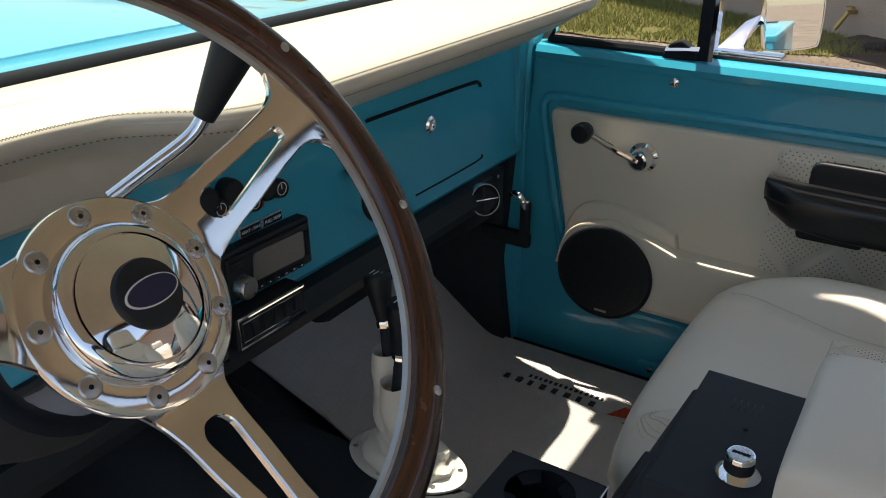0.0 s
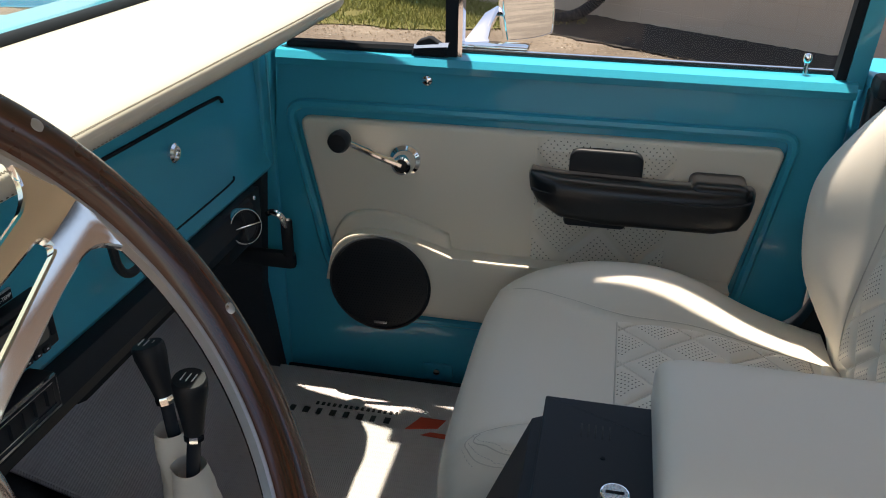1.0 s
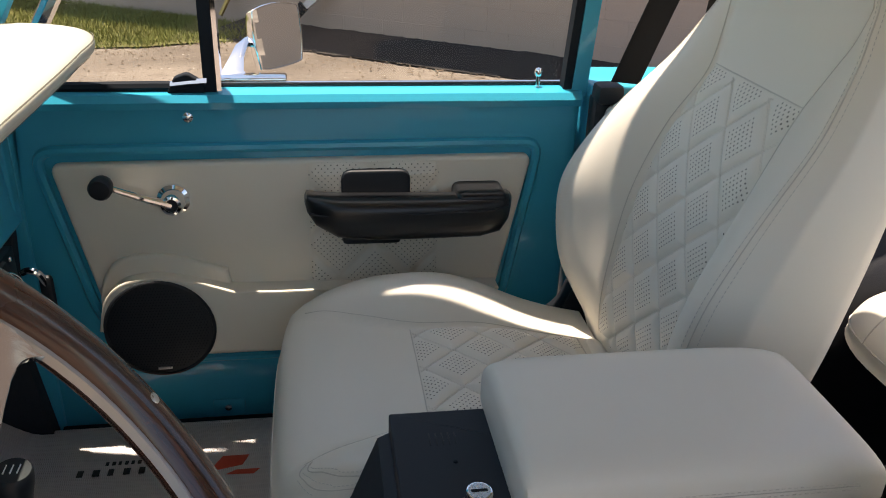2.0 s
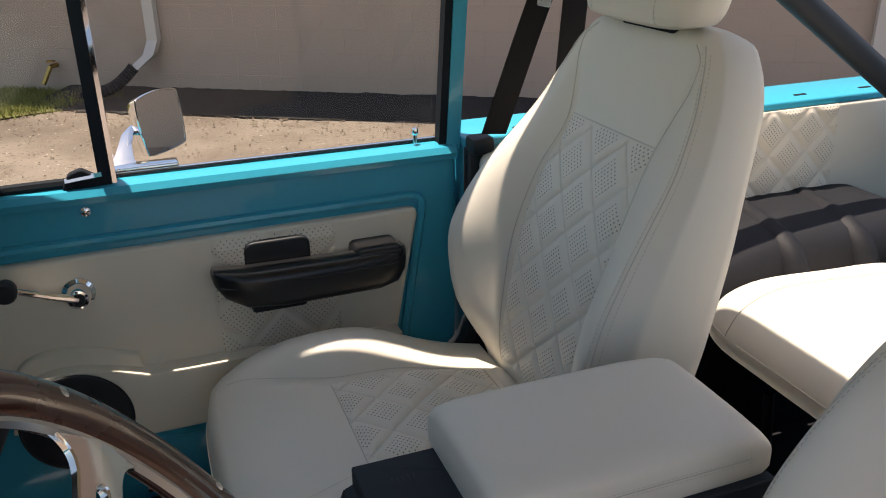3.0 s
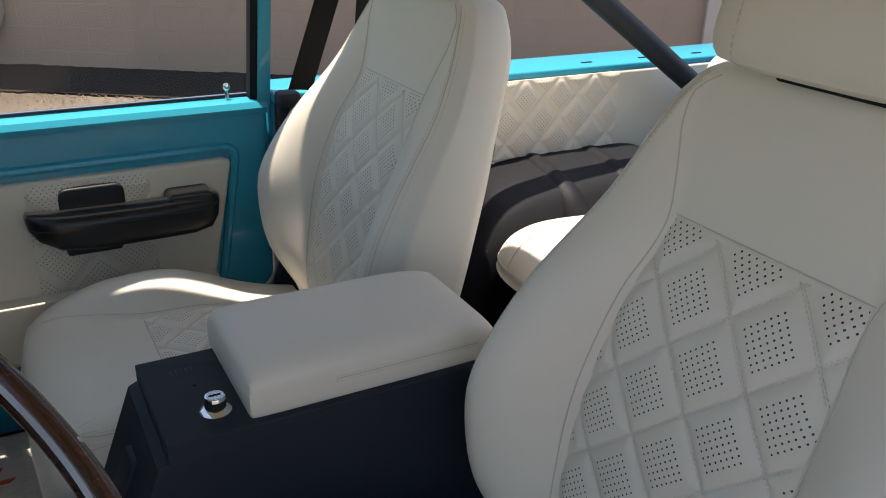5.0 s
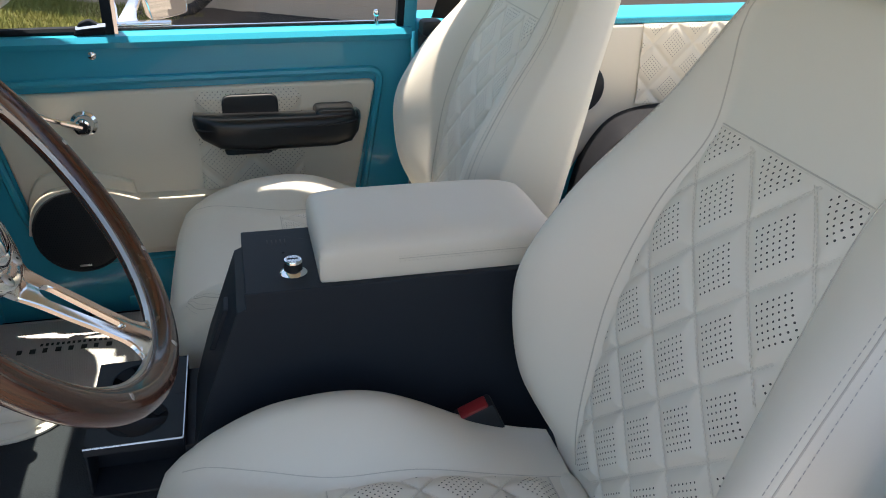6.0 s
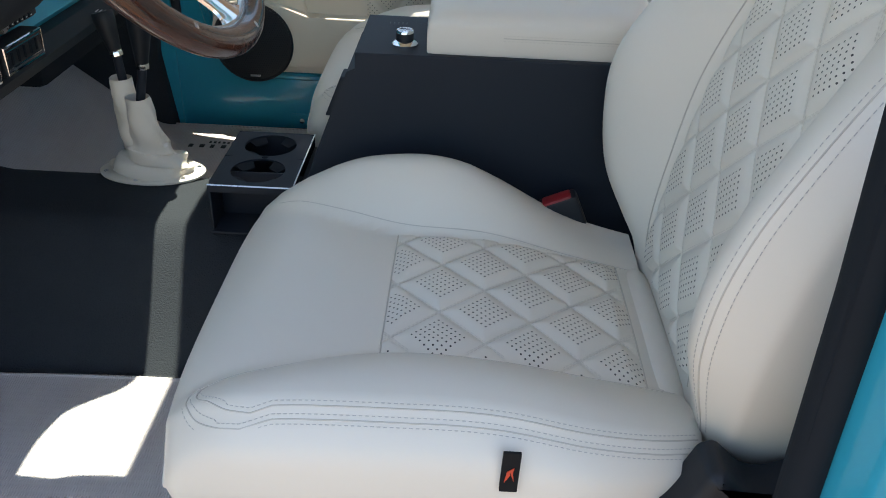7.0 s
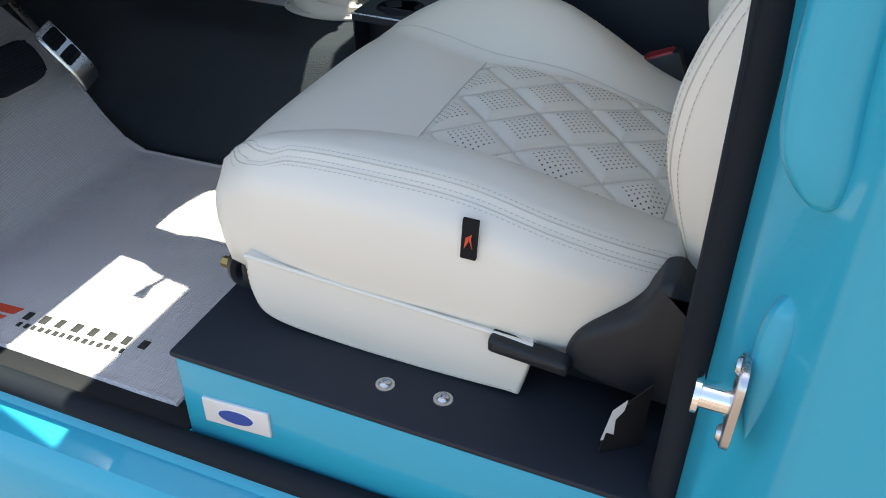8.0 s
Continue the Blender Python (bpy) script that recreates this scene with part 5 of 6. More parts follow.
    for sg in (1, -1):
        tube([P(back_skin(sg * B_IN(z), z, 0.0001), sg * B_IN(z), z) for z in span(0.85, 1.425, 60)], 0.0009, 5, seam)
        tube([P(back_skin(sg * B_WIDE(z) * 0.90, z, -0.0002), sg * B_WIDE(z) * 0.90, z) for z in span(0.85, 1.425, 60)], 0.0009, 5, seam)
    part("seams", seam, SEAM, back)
    bm = bmesh.new()
    for sg in (1, -1):
        for k in (0.878, 0.922):
            stitches([P(back_skin(sg * B_WIDE(z) * k, z, 0.0001), sg * B_WIDE(z) * k, z) for z in span(0.86, 1.42, 70)], bm=bm, length=0.0035, gap=0.0028, r=0.00045)
    part("stitching", bm, STITCH, back)
    # headrest
    rings = []
    hc = (0.480, 1.529)
    for t in span(-0.998, 0.998, 26):
        k = (1 - abs(t) ** 5.0) ** (1 / 2.6)
        ring = []
        for j in range(36):
            a = 2 * math.pi * j / 36
            ca, sa = math.cos(a), math.sin(a)
            xx = 0.056 * math.copysign(abs(ca) ** 0.7, ca) * (0.45 + 0.55 * k)
            yy = (0.129 - 0.010 * t) * math.copysign(abs(sa) ** 0.45, sa) * (0.72 + 0.28 * k) * (1 if abs(t) < 0.97 else 0.9)
            ring.append(P(hc[0] + 0.02 * t + xx, yy, hc[1] + 0.088 * t))
        rings.append(ring)
    head = part("headrest", loft(rings), LEATHER, s, "ivory leather headrest")
    for sg in (1, -1):
        line = [P(hc[0] + 0.02 * t - 0.056 * (0.45 + 0.55 * (1 - abs(t) ** 5) ** (1 / 2.6)) * 0.985, sg * 0.082, hc[1] + 0.088 * t) for t in span(-0.92, 0.9, 20)]
        part("stitching", stitches(line, r=0.0007), THREAD, head)
        part("headrest_post", tube([P(0.478, sg * 0.055, 1.42), P(0.474, sg * 0.055, 1.45)], 0.006, 10), BLACK, s)
    part("post_collar", rbox((0.458, yc - 0.066, 1.430), (0.500, yc + 0.066, 1.442), 0.005), RUBBER, s)
    # runners and skirt
    for sg in (1, -1):
        part("seat_runner", rbox((-0.20, yc + sg * 0.205 - 0.018, 0.696), (0.40, yc + sg * 0.205 + 0.018, 0.735), 0.004), BLACK, s)
    fr = part("front_bracket", tube(smooth([P(-0.170, -0.222, 0.745), P(-0.196, -0.224, 0.738), P(-0.204, -0.224, 0.716), P(-0.195, -0.222, 0.700), P(-0.165, -0.220, 0.700)], 5), 0.008, 8), BLACK, s)
    part("front_bracket", rbox((-0.190, yc - 0.232, 0.698), (-0.12, yc - 0.18, 0.735), 0.006), BLACK, s)
    part("bracket_bolt", lathe([(0.007, 0), (0.007, 0.012), (0.004, 0.013), (0, 0.013)], (-0.207, yc - 0.222, 0.722), (-1, 0, 0), 6), BRASS, fr)
    poly = [(p.x, p.y) for p in smooth([(-0.148, 0.786, 0), (-0.146, 0.738, 0), (-0.125, 0.708, 0), (-0.05, 0.699, 0), (0.06, 0.698, 0), (0.160, 0.702, 0)], 5)] + [(0.172, 0.768), (0.168, 0.774)]
    sk = part("side_skirt", prism(poly, lambda a, b, c: P(a, c, b), out * 0.252, out * 0.2745, 0.004), LEATHER, s, "ivory leather side skirt")
    part("skirt_piping", tube([P(-0.147, out * 0.2742, 0.786), P(0.0, out * 0.2760, 0.781), P(0.170, out * 0.2745, 0.773)], 0.0024, 8), LEATHER, sk)
    part("stitching", stitches([P(a * 0.985, out * 0.2750, b + 0.005) for a, b in poly[2:-2]], r=0.0006), THREAD, sk)
    # recliner cover and lever
    cover = round_poly([(0.195, 0.752), (0.25, 0.738), (0.37, 0.732), (0.41, 0.80), (0.40, 0.875), (0.365, 0.865), (0.320, 0.845), (0.285, 0.878), (0.272, 0.873), (0.258, 0.835), (0.205, 0.795)], [0.03, 0.02, 0.03, 0.03, 0.02, 0.02, 0.02, 0.006, 0.005, 0.02, 0.02])
    rc = part("recliner_cover", prism(cover, lambda a, b, c: P(a, c, b), out * 0.225, out * 0.272, 0.012), BLACK, s, "black moulded recliner cover")
    part("cover_pivot", lathe([(0.036, 0), (0.034, 0.004), (0.026, 0.006), (0, 0.0065)], P(0.345, out * 0.271, 0.785), (0, out, 0), 28), BLACK, rc)
    part("recline_lever", prism(round_poly([(0.128, 0.760), (0.208, 0.754), (0.208, 0.769), (0.128, 0.777)], 0.005), lambda a, b, c: P(a, c, b), out * 0.270, out * 0.288, 0.005), BLACK, rc, "black recline lever")
    part("rear_crossbar", rbox((0.33, yc - 0.20, 0.74), (0.40, yc + 0.20, 0.83), 0.01), BLACK, s)
    # fabric tab sewn into the outer seam
    if out < 0:
        tab = part("fabric_tab", prism(round_poly([(0.095, 0.858), (0.110, 0.858), (0.111, 0.900), (0.096, 0.900)], 0.001), lambda a, b, c: P(a, c - out * 0.10 * max(0.0, b - 0.885), b), out * 0.2770, out * 0.2800), FABRIC, s, "black fabric tab with a red mark")
        part("tab_mark", prism([(0.0985, 0.869), (0.103, 0.878), (0.1025, 0.882), (0.1065, 0.870), (0.105, 0.881), (0.106, 0.886), (0.100, 0.881)], lambda a, b, c: P(a, c, b), out * 0.2798, out * 0.2808), ORANGE, tab)
    return s


def sew(bm, at, us, vs):
    """Double rows of stitches along the quilting lines over a field of half width us and length vs."""
    for sg in (1, -1):
        for k in range(-14, 15):
            pts = []
            for i in range(61):
                v = vs[0] + (vs[1] - vs[0]) * i / 60
                u = (k * 2 * DA) + sg * v * DA / DB
                if us[0] <= u <= us[1]:
                    pts.append((u, v))
            if len(pts) < 3:
                continue
            for o in (-0.0017, 0.0017):
                stitches([at(u + o, v) for u, v in pts], 0.0032, 0.0022, 0.0005, bm)


front_seat(0.2975, -1)
front_seat(1.0975, 1)


def buckle():
    b = thing("seat_belt_buckle", (0.20, 0.535, 0.85), "black seat belt buckle with a red button", "seat belt buckle")
    m = pose(0.188, 0.522, 0.868, 0, -24, 0)
    part("housing", rbox((-0.027, -0.014, -0.085), (0.027, 0.014, 0.012), 0.005, m=m), BLACK, b)
    part("release_button", rbox((-0.020, -0.0125, 0.006), (0.020, 0.0105, 0.0140), 0.003, m=m), RED, b, "red release button")


buckle()


# ---- rear bench ----
def rear_seat():
    s = thing("rear_bench_seat", (0.9, 0.85, 0.72), "ivory leather rear bench seat with quilted back", "bench seat")
    rings = []
    for y in [0.26, 0.265, 0.28] + span(0.32, 1.03, 14) + [1.06, 1.085, 1.105, 1.122, 1.136, 1.147, 1.154, 1.157]:
        k = 1 if y < 1.03 else math.sqrt(max(0.02, 1 - ((y - 1.03) / 0.1275) ** 2))
        prof = [(0.662, 0.870), (0.640, 0.886), (0.646, 0.918), (0.680, 0.956), (0.76, 0.977), (0.92, 0.968), (1.10, 0.950), (1.10, 0.88), (0.90, 0.865)]
        prof = [(0.87 + (x - 0.87) * (0.72 + 0.28 * k), 0.895 + (z - 0.895) * (0.40 + 0.60 * k)) for x, z in prof]
        rings.append(smooth([Vector((x, y, z)) for x, z in prof], 4, closed=True))
        if abs(y - 1.06) < 0.001:
            end_seam = [p + Vector((-0.0004, 0, 0.0006)) for p in rings[-1][6:24]]
    c = part("cushion", loft(rings), LEATHER, s, "ivory leather bench cushion")
    part("seam", tube([r[6] + Vector((-0.0004, 0, 0)) for r in rings[3:-1]], 0.0016, 5), SEAM, c)
    part("end_seam", tube(end_seam, 0.0013, 5), SEAM, c)
    part("frame", rbox((0.69, 0.30, 0.83), (1.08, 1.06, 0.870), 0.006), BLACK, s)
    for y in (0.36, 1.0):
        part("leg", tube([(0.70, y, 0.60), (0.71, y, 0.70), (0.70, y, 0.81)], 0.010, 8), BLACK, s)
        part("leg", tube([(1.05, y, 0.60), (1.05, y, 0.81)], 0.010, 8), BLACK, s)
    rings = []
    for y in [0.26, 0.265, 0.28] + span(0.32, 1.02, 12) + [1.06, 1.085, 1.098, 1.104]:
        k = 1 if y < 1.04 else math.sqrt(max(0.02, 1 - ((y - 1.04) / 0.066) ** 2))
        prof = [(1.075, 0.96), (1.082, 1.05), (1.090, 1.14), (1.125, 1.24), (1.155, 1.285), (1.195, 1.298), (1.235, 1.28), (1.225, 1.10), (1.20, 0.95), (1.13, 0.93)]
        prof = [(1.15 + (x - 1.15) * (0.55 + 0.45 * k), 1.11 + (z - 1.11) * (0.86 + 0.14 * k)) for x, z in prof]
        rings.append(smooth([Vector((x, y, z)) for x, z in prof], 4, closed=True))
    b = part("backrest", loft(rings), LEATHER, s, "ivory leather bench backrest")
    front = curve_of([(0.97, 1.072), (1.05, 1.080), (1.14, 1.088), (1.215, 1.110)])

    def q(z, y):
        return Vector((front(z) - 0.004 - diamonds(y, z - 1.1), y, z))
    part("quilted_insert", sheet(q, span(0.98, 1.20, 60), span(0.36, 1.005, 160), thick=Vector((0.012, 0, 0)), uvs=lambda z, y: (y, z - 1.1)), QUILT, b, "diamond-quilted perforated leather")
    part("top_slot", rbox((1.175, 0.50, 1.296), (1.205, 0.98, 1.300), 0.002), RUBBER, b)
    for y in (0.46, 0.90):
        rings = []
        for t in span(-0.99, 0.99, 16):
            k = (1 - abs(t) ** 4) ** 0.4
            rings.append([Vector((1.21 + 0.045 * k * math.copysign(abs(math.cos(a)) ** 0.7, math.cos(a)), y + 0.11 * (0.75 + 0.25 * k) * math.copysign(abs(math.sin(a)) ** 0.5, math.sin(a)), 1.385 + 0.07 * t)) for a in (2 * math.pi * j / 28 for j in range(28))])
        part("headrest", loft(rings), LEATHER, s, "ivory leather headrest")
        part("headrest_post", tube([(1.205, y, 1.29), (1.208, y, 1.33)], 0.006, 8), BLACK, s)
    part("hinge", rbox((1.085, 1.085, 0.90), (1.12, 1.10, 1.01), 0.006), BLACK, s)
    return s


rear_seat()

# ---- centre console, mats, levers ----
def console():
    c = thing("centre_console", (0.15, 0.697, 0.75), "black steel centre console with padded ivory armrest lid", "console")
    side = [(-0.086, 1.038), (-0.090, 1.025), (-0.105, 1.018), (-0.150, 0.90), (-0.185, 0.79), (-0.19, 0.745), (0.322, 0.745), (0.314, 1.038)]
    part("box", prism(side, door_face, 0.585, 0.766), SATIN, c, "satin black steel box")
    part("lid_plate", prism(round_poly([(-0.094, 0.583), (0.316, 0.583), (0.316, 0.768), (-0.094, 0.768)], 0.002), flat, 1.020, 1.045, 0.002), SATIN, c, sharp=12)
    # armrest pad: upright front, full top that rolls off to the back
    rings = []
    for x, k in ((0.000, 0.50), (0.002, 0.70), (0.008, 0.85), (0.018, 0.93), (0.035, 0.985), (0.06, 1.0), (0.12, 1.0), (0.20, 1.0), (0.240, 0.985), (0.270, 0.93), (0.292, 0.83), (0.308, 0.68), (0.317, 0.45)):
        ring = []
        for j in range(48):
            a = 2 * math.pi * j / 48
            ca, sa = math.cos(a), math.sin(a)
            w = 0.0965 * (0.93 + 0.07 * k)
            y = 0.6895 + w * math.copysign(abs(ca) ** (0.42 if sa > 0 else 0.25), ca)
            z = 1.066 + (0.0385 * k if sa > 0 else 0.028 * min(1.0, k + 0.3)) * math.copysign(abs(sa) ** (0.52 if sa > 0 else 0.2), sa)
            ring.append(Vector((x, y, z)))
        rings.append(ring)
    p = part("armrest_pad", loft(rings), LEATHER, c, "padded ivory leather armrest")
    for y, sg in ((0.6895 - 0.0967, -1), (0.6895 + 0.0967, 1)):
        run = [Vector((x, y, 1.070)) for x in span(0.10, 0.290, 24)]
        part("seam", tube(run, 0.0005, 5), SEAM, p)
        th = bmesh.new()
        for dz in (-0.0035, 0.0035):
            stitches([q + Vector((0, 0.0003 * sg, dz)) for q in run], 0.0032, 0.0024, 0.0004, th)
        part("stitching", th, THREAD, p)
    lk = part("lock_barrel", lathe([(0.0178, 0.0), (0.0178, 0.0026), (0.0155, 0.0050), (0.0128, 0.0062), (0.0116, 0.0068), (0.0116, 0.0195), (0.0108, 0.021), (0.0098, 0.0212)], (-0.031, 0.627, 1.045), (0, 0, 1), 36), CHROME, c, "chrome lock barrel")
    part("lock_collar", lathe([(0.0112, 0.0066), (0.0119, 0.0072), (0.0119, 0.0168), (0.0112, 0.0172)], (-0.031, 0.627, 1.045), (0, 0, 1), 30), BLACK, lk)
    part("lock_face", lathe([(0.0095, 0.0212), (0.0095, 0.0216), (0, 0.0216)], (-0.031, 0.627, 1.045), (0, 0, 1), 28), STEEL, lk)
    part("key_slot", rbox((-0.038, 0.6255, 1.0664), (-0.024, 0.6285, 1.0670), 0.0005), RUBBER, lk)
    part("rivet", lathe([(0.0022, 0), (0.0018, 0.0008), (0, 0.001)], (-0.040, 0.690, 1.045), (0, 0, 1), 10), RUBBER, c)
    for i in range(5):
        part("worn_print_bar", rbox((-0.060 + 0.006 * i, 0.715, 1.0445), (-0.0585 + 0.006 * i, 0.733, 1.0453), 0.0002), BLACK, c)
    part("front_hasp", prism(round_poly([(0.655, 0.925), (0.695, 0.925), (0.695, 0.985), (0.655, 0.985)], 0.004), lambda a, b, cc: Vector((cc - 0.150 + (b - 0.90) * 0.40, a, b)), 0.0, -0.008, 0.002), SATIN, c)
    return c


console()


def cup_holder():
    c = thing("cup_holder", (-0.26, 0.70, 0.75), "black folded-metal cup holder with two openings", "cup holder")
    x0, x1, y0, y1, zt = -0.315, -0.190, 0.600, 0.800, 0.832
    bm = bmesh.new()
    holes = [((x0 + x1) / 2, 0.655, 0.041), ((x0 + x1) / 2, 0.748, 0.041)]
    # top plate with two round openings
    n = 40
    for cx, cy, r in holes:
        ya, yb = (y0, 0.7015) if cy < 0.70 else (0.7015, y1)
        inner_t, inner_b, outer_t, outer_b = [], [], [], []
        for i in range(n):
            a = 2 * math.pi * i / n
            ca, sa = math.cos(a), math.sin(a)
            t = min((x1 - x0) / 2 / max(abs(ca), 1e-6), ((yb - cy) if sa > 0 else (cy - ya)) / max(abs(sa), 1e-6))
            inner_t.append(bm.verts.new((cx + r * ca, cy + r * sa, zt)))
            inner_b.append(bm.verts.new((cx + r * ca, cy + r * sa, zt - 0.003)))
            outer_t.append(bm.verts.new((cx + t * ca, cy + t * sa, zt)))
            outer_b.append(bm.verts.new((cx + t * ca, cy + t * sa, zt - 0.003)))
        for i in range(n):
            j = (i + 1) % n
            bm.faces.new((inner_t[i], inner_t[j], outer_t[j], outer_t[i]))
            bm.faces.new((inner_b[j], inner_b[i], outer_b[i], outer_b[j]))
            bm.faces.new((inner_t[j], inner_t[i], inner_b[i], inner_b[j]))
            bm.faces.new((outer_t[i], outer_t[j], outer_b[j], outer_b[i]))
    part("top_plate", bm, SATIN, c, "black plate with two openings")
    for cx, cy, r in holes:
        for k in range(4):
            a = math.pi / 4 + k * math.pi / 2
            d = Vector((math.cos(a), math.sin(a), 0))
            e = Vector((-d.y, d.x, 0))
            o = Vector((cx, cy, zt - 0.002))
            g = bmesh.new()
            g2 = [o + d * 0.0405 + e * 0.016, o + d * 0.0405 - e * 0.016, o + d * 0.026 - e * 0.011 - Vector((0, 0, 0.006)), o + d * 0.026 + e * 0.011 - Vector((0, 0, 0.006))]
            loft([g2, [q - Vector((0, 0, 0.002)) for q in g2]], g)
            part("rubber_flap", g, RUBBER, c)
    part("top_flange", rbox((x0, y0 - 0.001, zt - 0.012), (x1, y0 + 0.002, zt), 0.0008), SATIN, c)
    part("inner_wall", rbox((x0 + 0.003, y0 + 0.055, 0.756), (x1, y0 + 0.058, zt - 0.004), 0.0008), SATIN, c)
    part("side_plate", rbox((x0, y1 - 0.003, 0.748), (x1, y1, zt), 0.001), SATIN, c)
    part("front_plate", rbox((x0, y0 + 0.003, 0.752), (x0 + 0.003, y1 - 0.003, zt - 0.003), 0.001), SATIN, c)
    part("base_plate", rbox((x0, y0 - 0.004, 0.752), (-0.12, y1 + 0.004, 0.756), 0.001), SATIN, c)
    part("bright_edge", tube([(x0, y0 - 0.0005, zt), (x1, y0 - 0.0005, zt)], 0.0014, 5), STEEL, c)
    part("bright_edge", tube([(x1, y0, zt), (x1, y1, zt)], 0.0011, 5), STEEL, c)
    part("rear_tray", rbox((x1, 0.604, 0.756), (-0.12, 0.79, 0.815), 0.003), SATIN, c)
    part("screw", lathe([(0.005, 0), (0.004, 0.0015), (0, 0.002)], (-0.252, 0.7015, zt), (0, 0, 1), 12), RUBBER, c)


cup_holder()


def gear_levers():
    b = thing("gear_lever_boot", (-0.466, 0.775, 0.752), "ivory leather gear lever boot on a round flange", "gear boot")
    cx, cy = -0.468, 0.792
    bm = lathe([(0.088, 0.0), (0.089, 0.004), (0.085, 0.006), (0.045, 0.007), (0, 0.007)], (cx, cy, 0.752), (0.0, 0, 1), 48)
    for v in bm.verts:
        v.co.y = cy + (v.co.y - cy) * 0.60
    part("flange", bm, LEATHER, b, "ivory oval flange")
    def boot(path, radii):
        rings = []
        for i, (p, r) in enumerate(zip(path, radii)):
            ring = []
            for j in range(36):
                a = 2 * math.pi * j / 36
                f = 1 + 0.10 * math.sin(4 * a + i * 0.75 + 1.3 * math.sin(a * 2)) * min(1, i / 3) * (1 if i < len(path) - 3 else 0.3) + 0.04 * math.sin(3 * a - i * 0.8)
                ring.append(Vector((p[0] + r * f * math.cos(a), p[1] + r * f * math.sin(a) * (0.66 if r > 0.045 else 1.0 - 0.34 * max(0.0, (r - 0.02) / 0.025)), p[2] + 0.004 * math.sin(2 * a + i) * (r > 0.03))))
            rings.append(ring)
        return loft(rings, cap=False)
    main = smooth([(cx, cy, 0.757), (cx, cy, 0.774), (cx + 0.002, cy - 0.004, 0.792), (cx + 0.004, cy - 0.010, 0.812), (-0.462, 0.768, 0.850), (-0.464, 0.762, 0.898)], 5)
    rr = [float(np.interp(i, [0, 3, 7, 11, 15, 20, 25], [0.069, 0.067, 0.055, 0.040, 0.030, 0.0225, 0.0185])) for i in range(len(main))]
    part("boot_sleeve", boot(main, rr), LEATHER, b, "wrinkled ivory leather sleeve")
    second = smooth([(cx - 0.010, cy + 0.002, 0.790), (-0.486, 0.786, 0.83), (-0.493, 0.789, 0.87), (-0.499, 0.792, 0.918)], 5)
    part("boot_sleeve", boot(second, [float(np.interp(i, [0, 5, 15], [0.030, 0.023, 0.017])) for i in range(len(second))]), LEATHER, b, "wrinkled ivory leather sleeve")
    for k in range(6):
        a = radians(20 + 60 * k)
        part("flange_screw", lathe([(0.0042, 0), (0.0036, 0.002), (0, 0.0022)], (cx + 0.079 * math.cos(a), cy + 0.047 * math.sin(a), 0.757), (0, 0, 1), 10), STEEL, b)
    for name, base, ring, top, lab in (("transfer_lever", (-0.492, 0.791, 0.88), (-0.499, 0.793, 0.957), (-0.515, 0.800, 1.020), "black-knobbed transfer lever in an ivory boot"), ("gear_lever", (-0.464, 0.764, 0.87), (-0.441, 0.744, 0.957), (-0.433, 0.737, 1.032), "black-knobbed gear lever in an ivory boot")):
        g = thing(name, base, lab, "gear lever", "gear levers")
        base, ring, top = Vector(base), Vector(ring), Vector(top)
        part("shaft", tube([base, ring], 0.0072, 12), SATIN, g)
        d = top - ring
        part("collar", lathe([(0.0105, -0.004), (0.0108, 0.002), (0.0100, 0.005)], ring, d, 8), ALLOY, g, "bright hexagonal collar")
        h = d.length
        part("knob", lathe([(0.0100, 0.005), (0.0115, h * 0.25), (0.0150, h * 0.60), (0.0172, h * 0.80), (0.0172, h * 0.96), (0.0155, h), (0, h * 1.01)], ring, d, 28), BLACK, g, "tapered black knob")
        for i in range(3):
            part("shift_mark", rbox((top.x - 0.007 + i * 0.006, top.y - 0.006, top.z + 0.0005), (top.x - 0.006 + i * 0.006, top.y + 0.006, top.z + 0.0018), 0.0002), WHITE, g)


gear_levers()


def glyph_bars(mat_thing, x0, x1, y0, y1, count, z, fill=0.28, slope=0.0):
    """A line of unlettered marks for the maker's wording."""
    step = (x1 - x0) / count
    for i in range(count):
        dy = slope * step * i
        wide = fill * (1.0, 1.15, 0.9, 1.1)[i % 4]
        part("print_bar", rbox((x0 + i * step, y0 + dy, z), (x0 + (i + wide) * step, y1 + dy, z + 0.0012), 0.0003), PRINT, mat_thing)


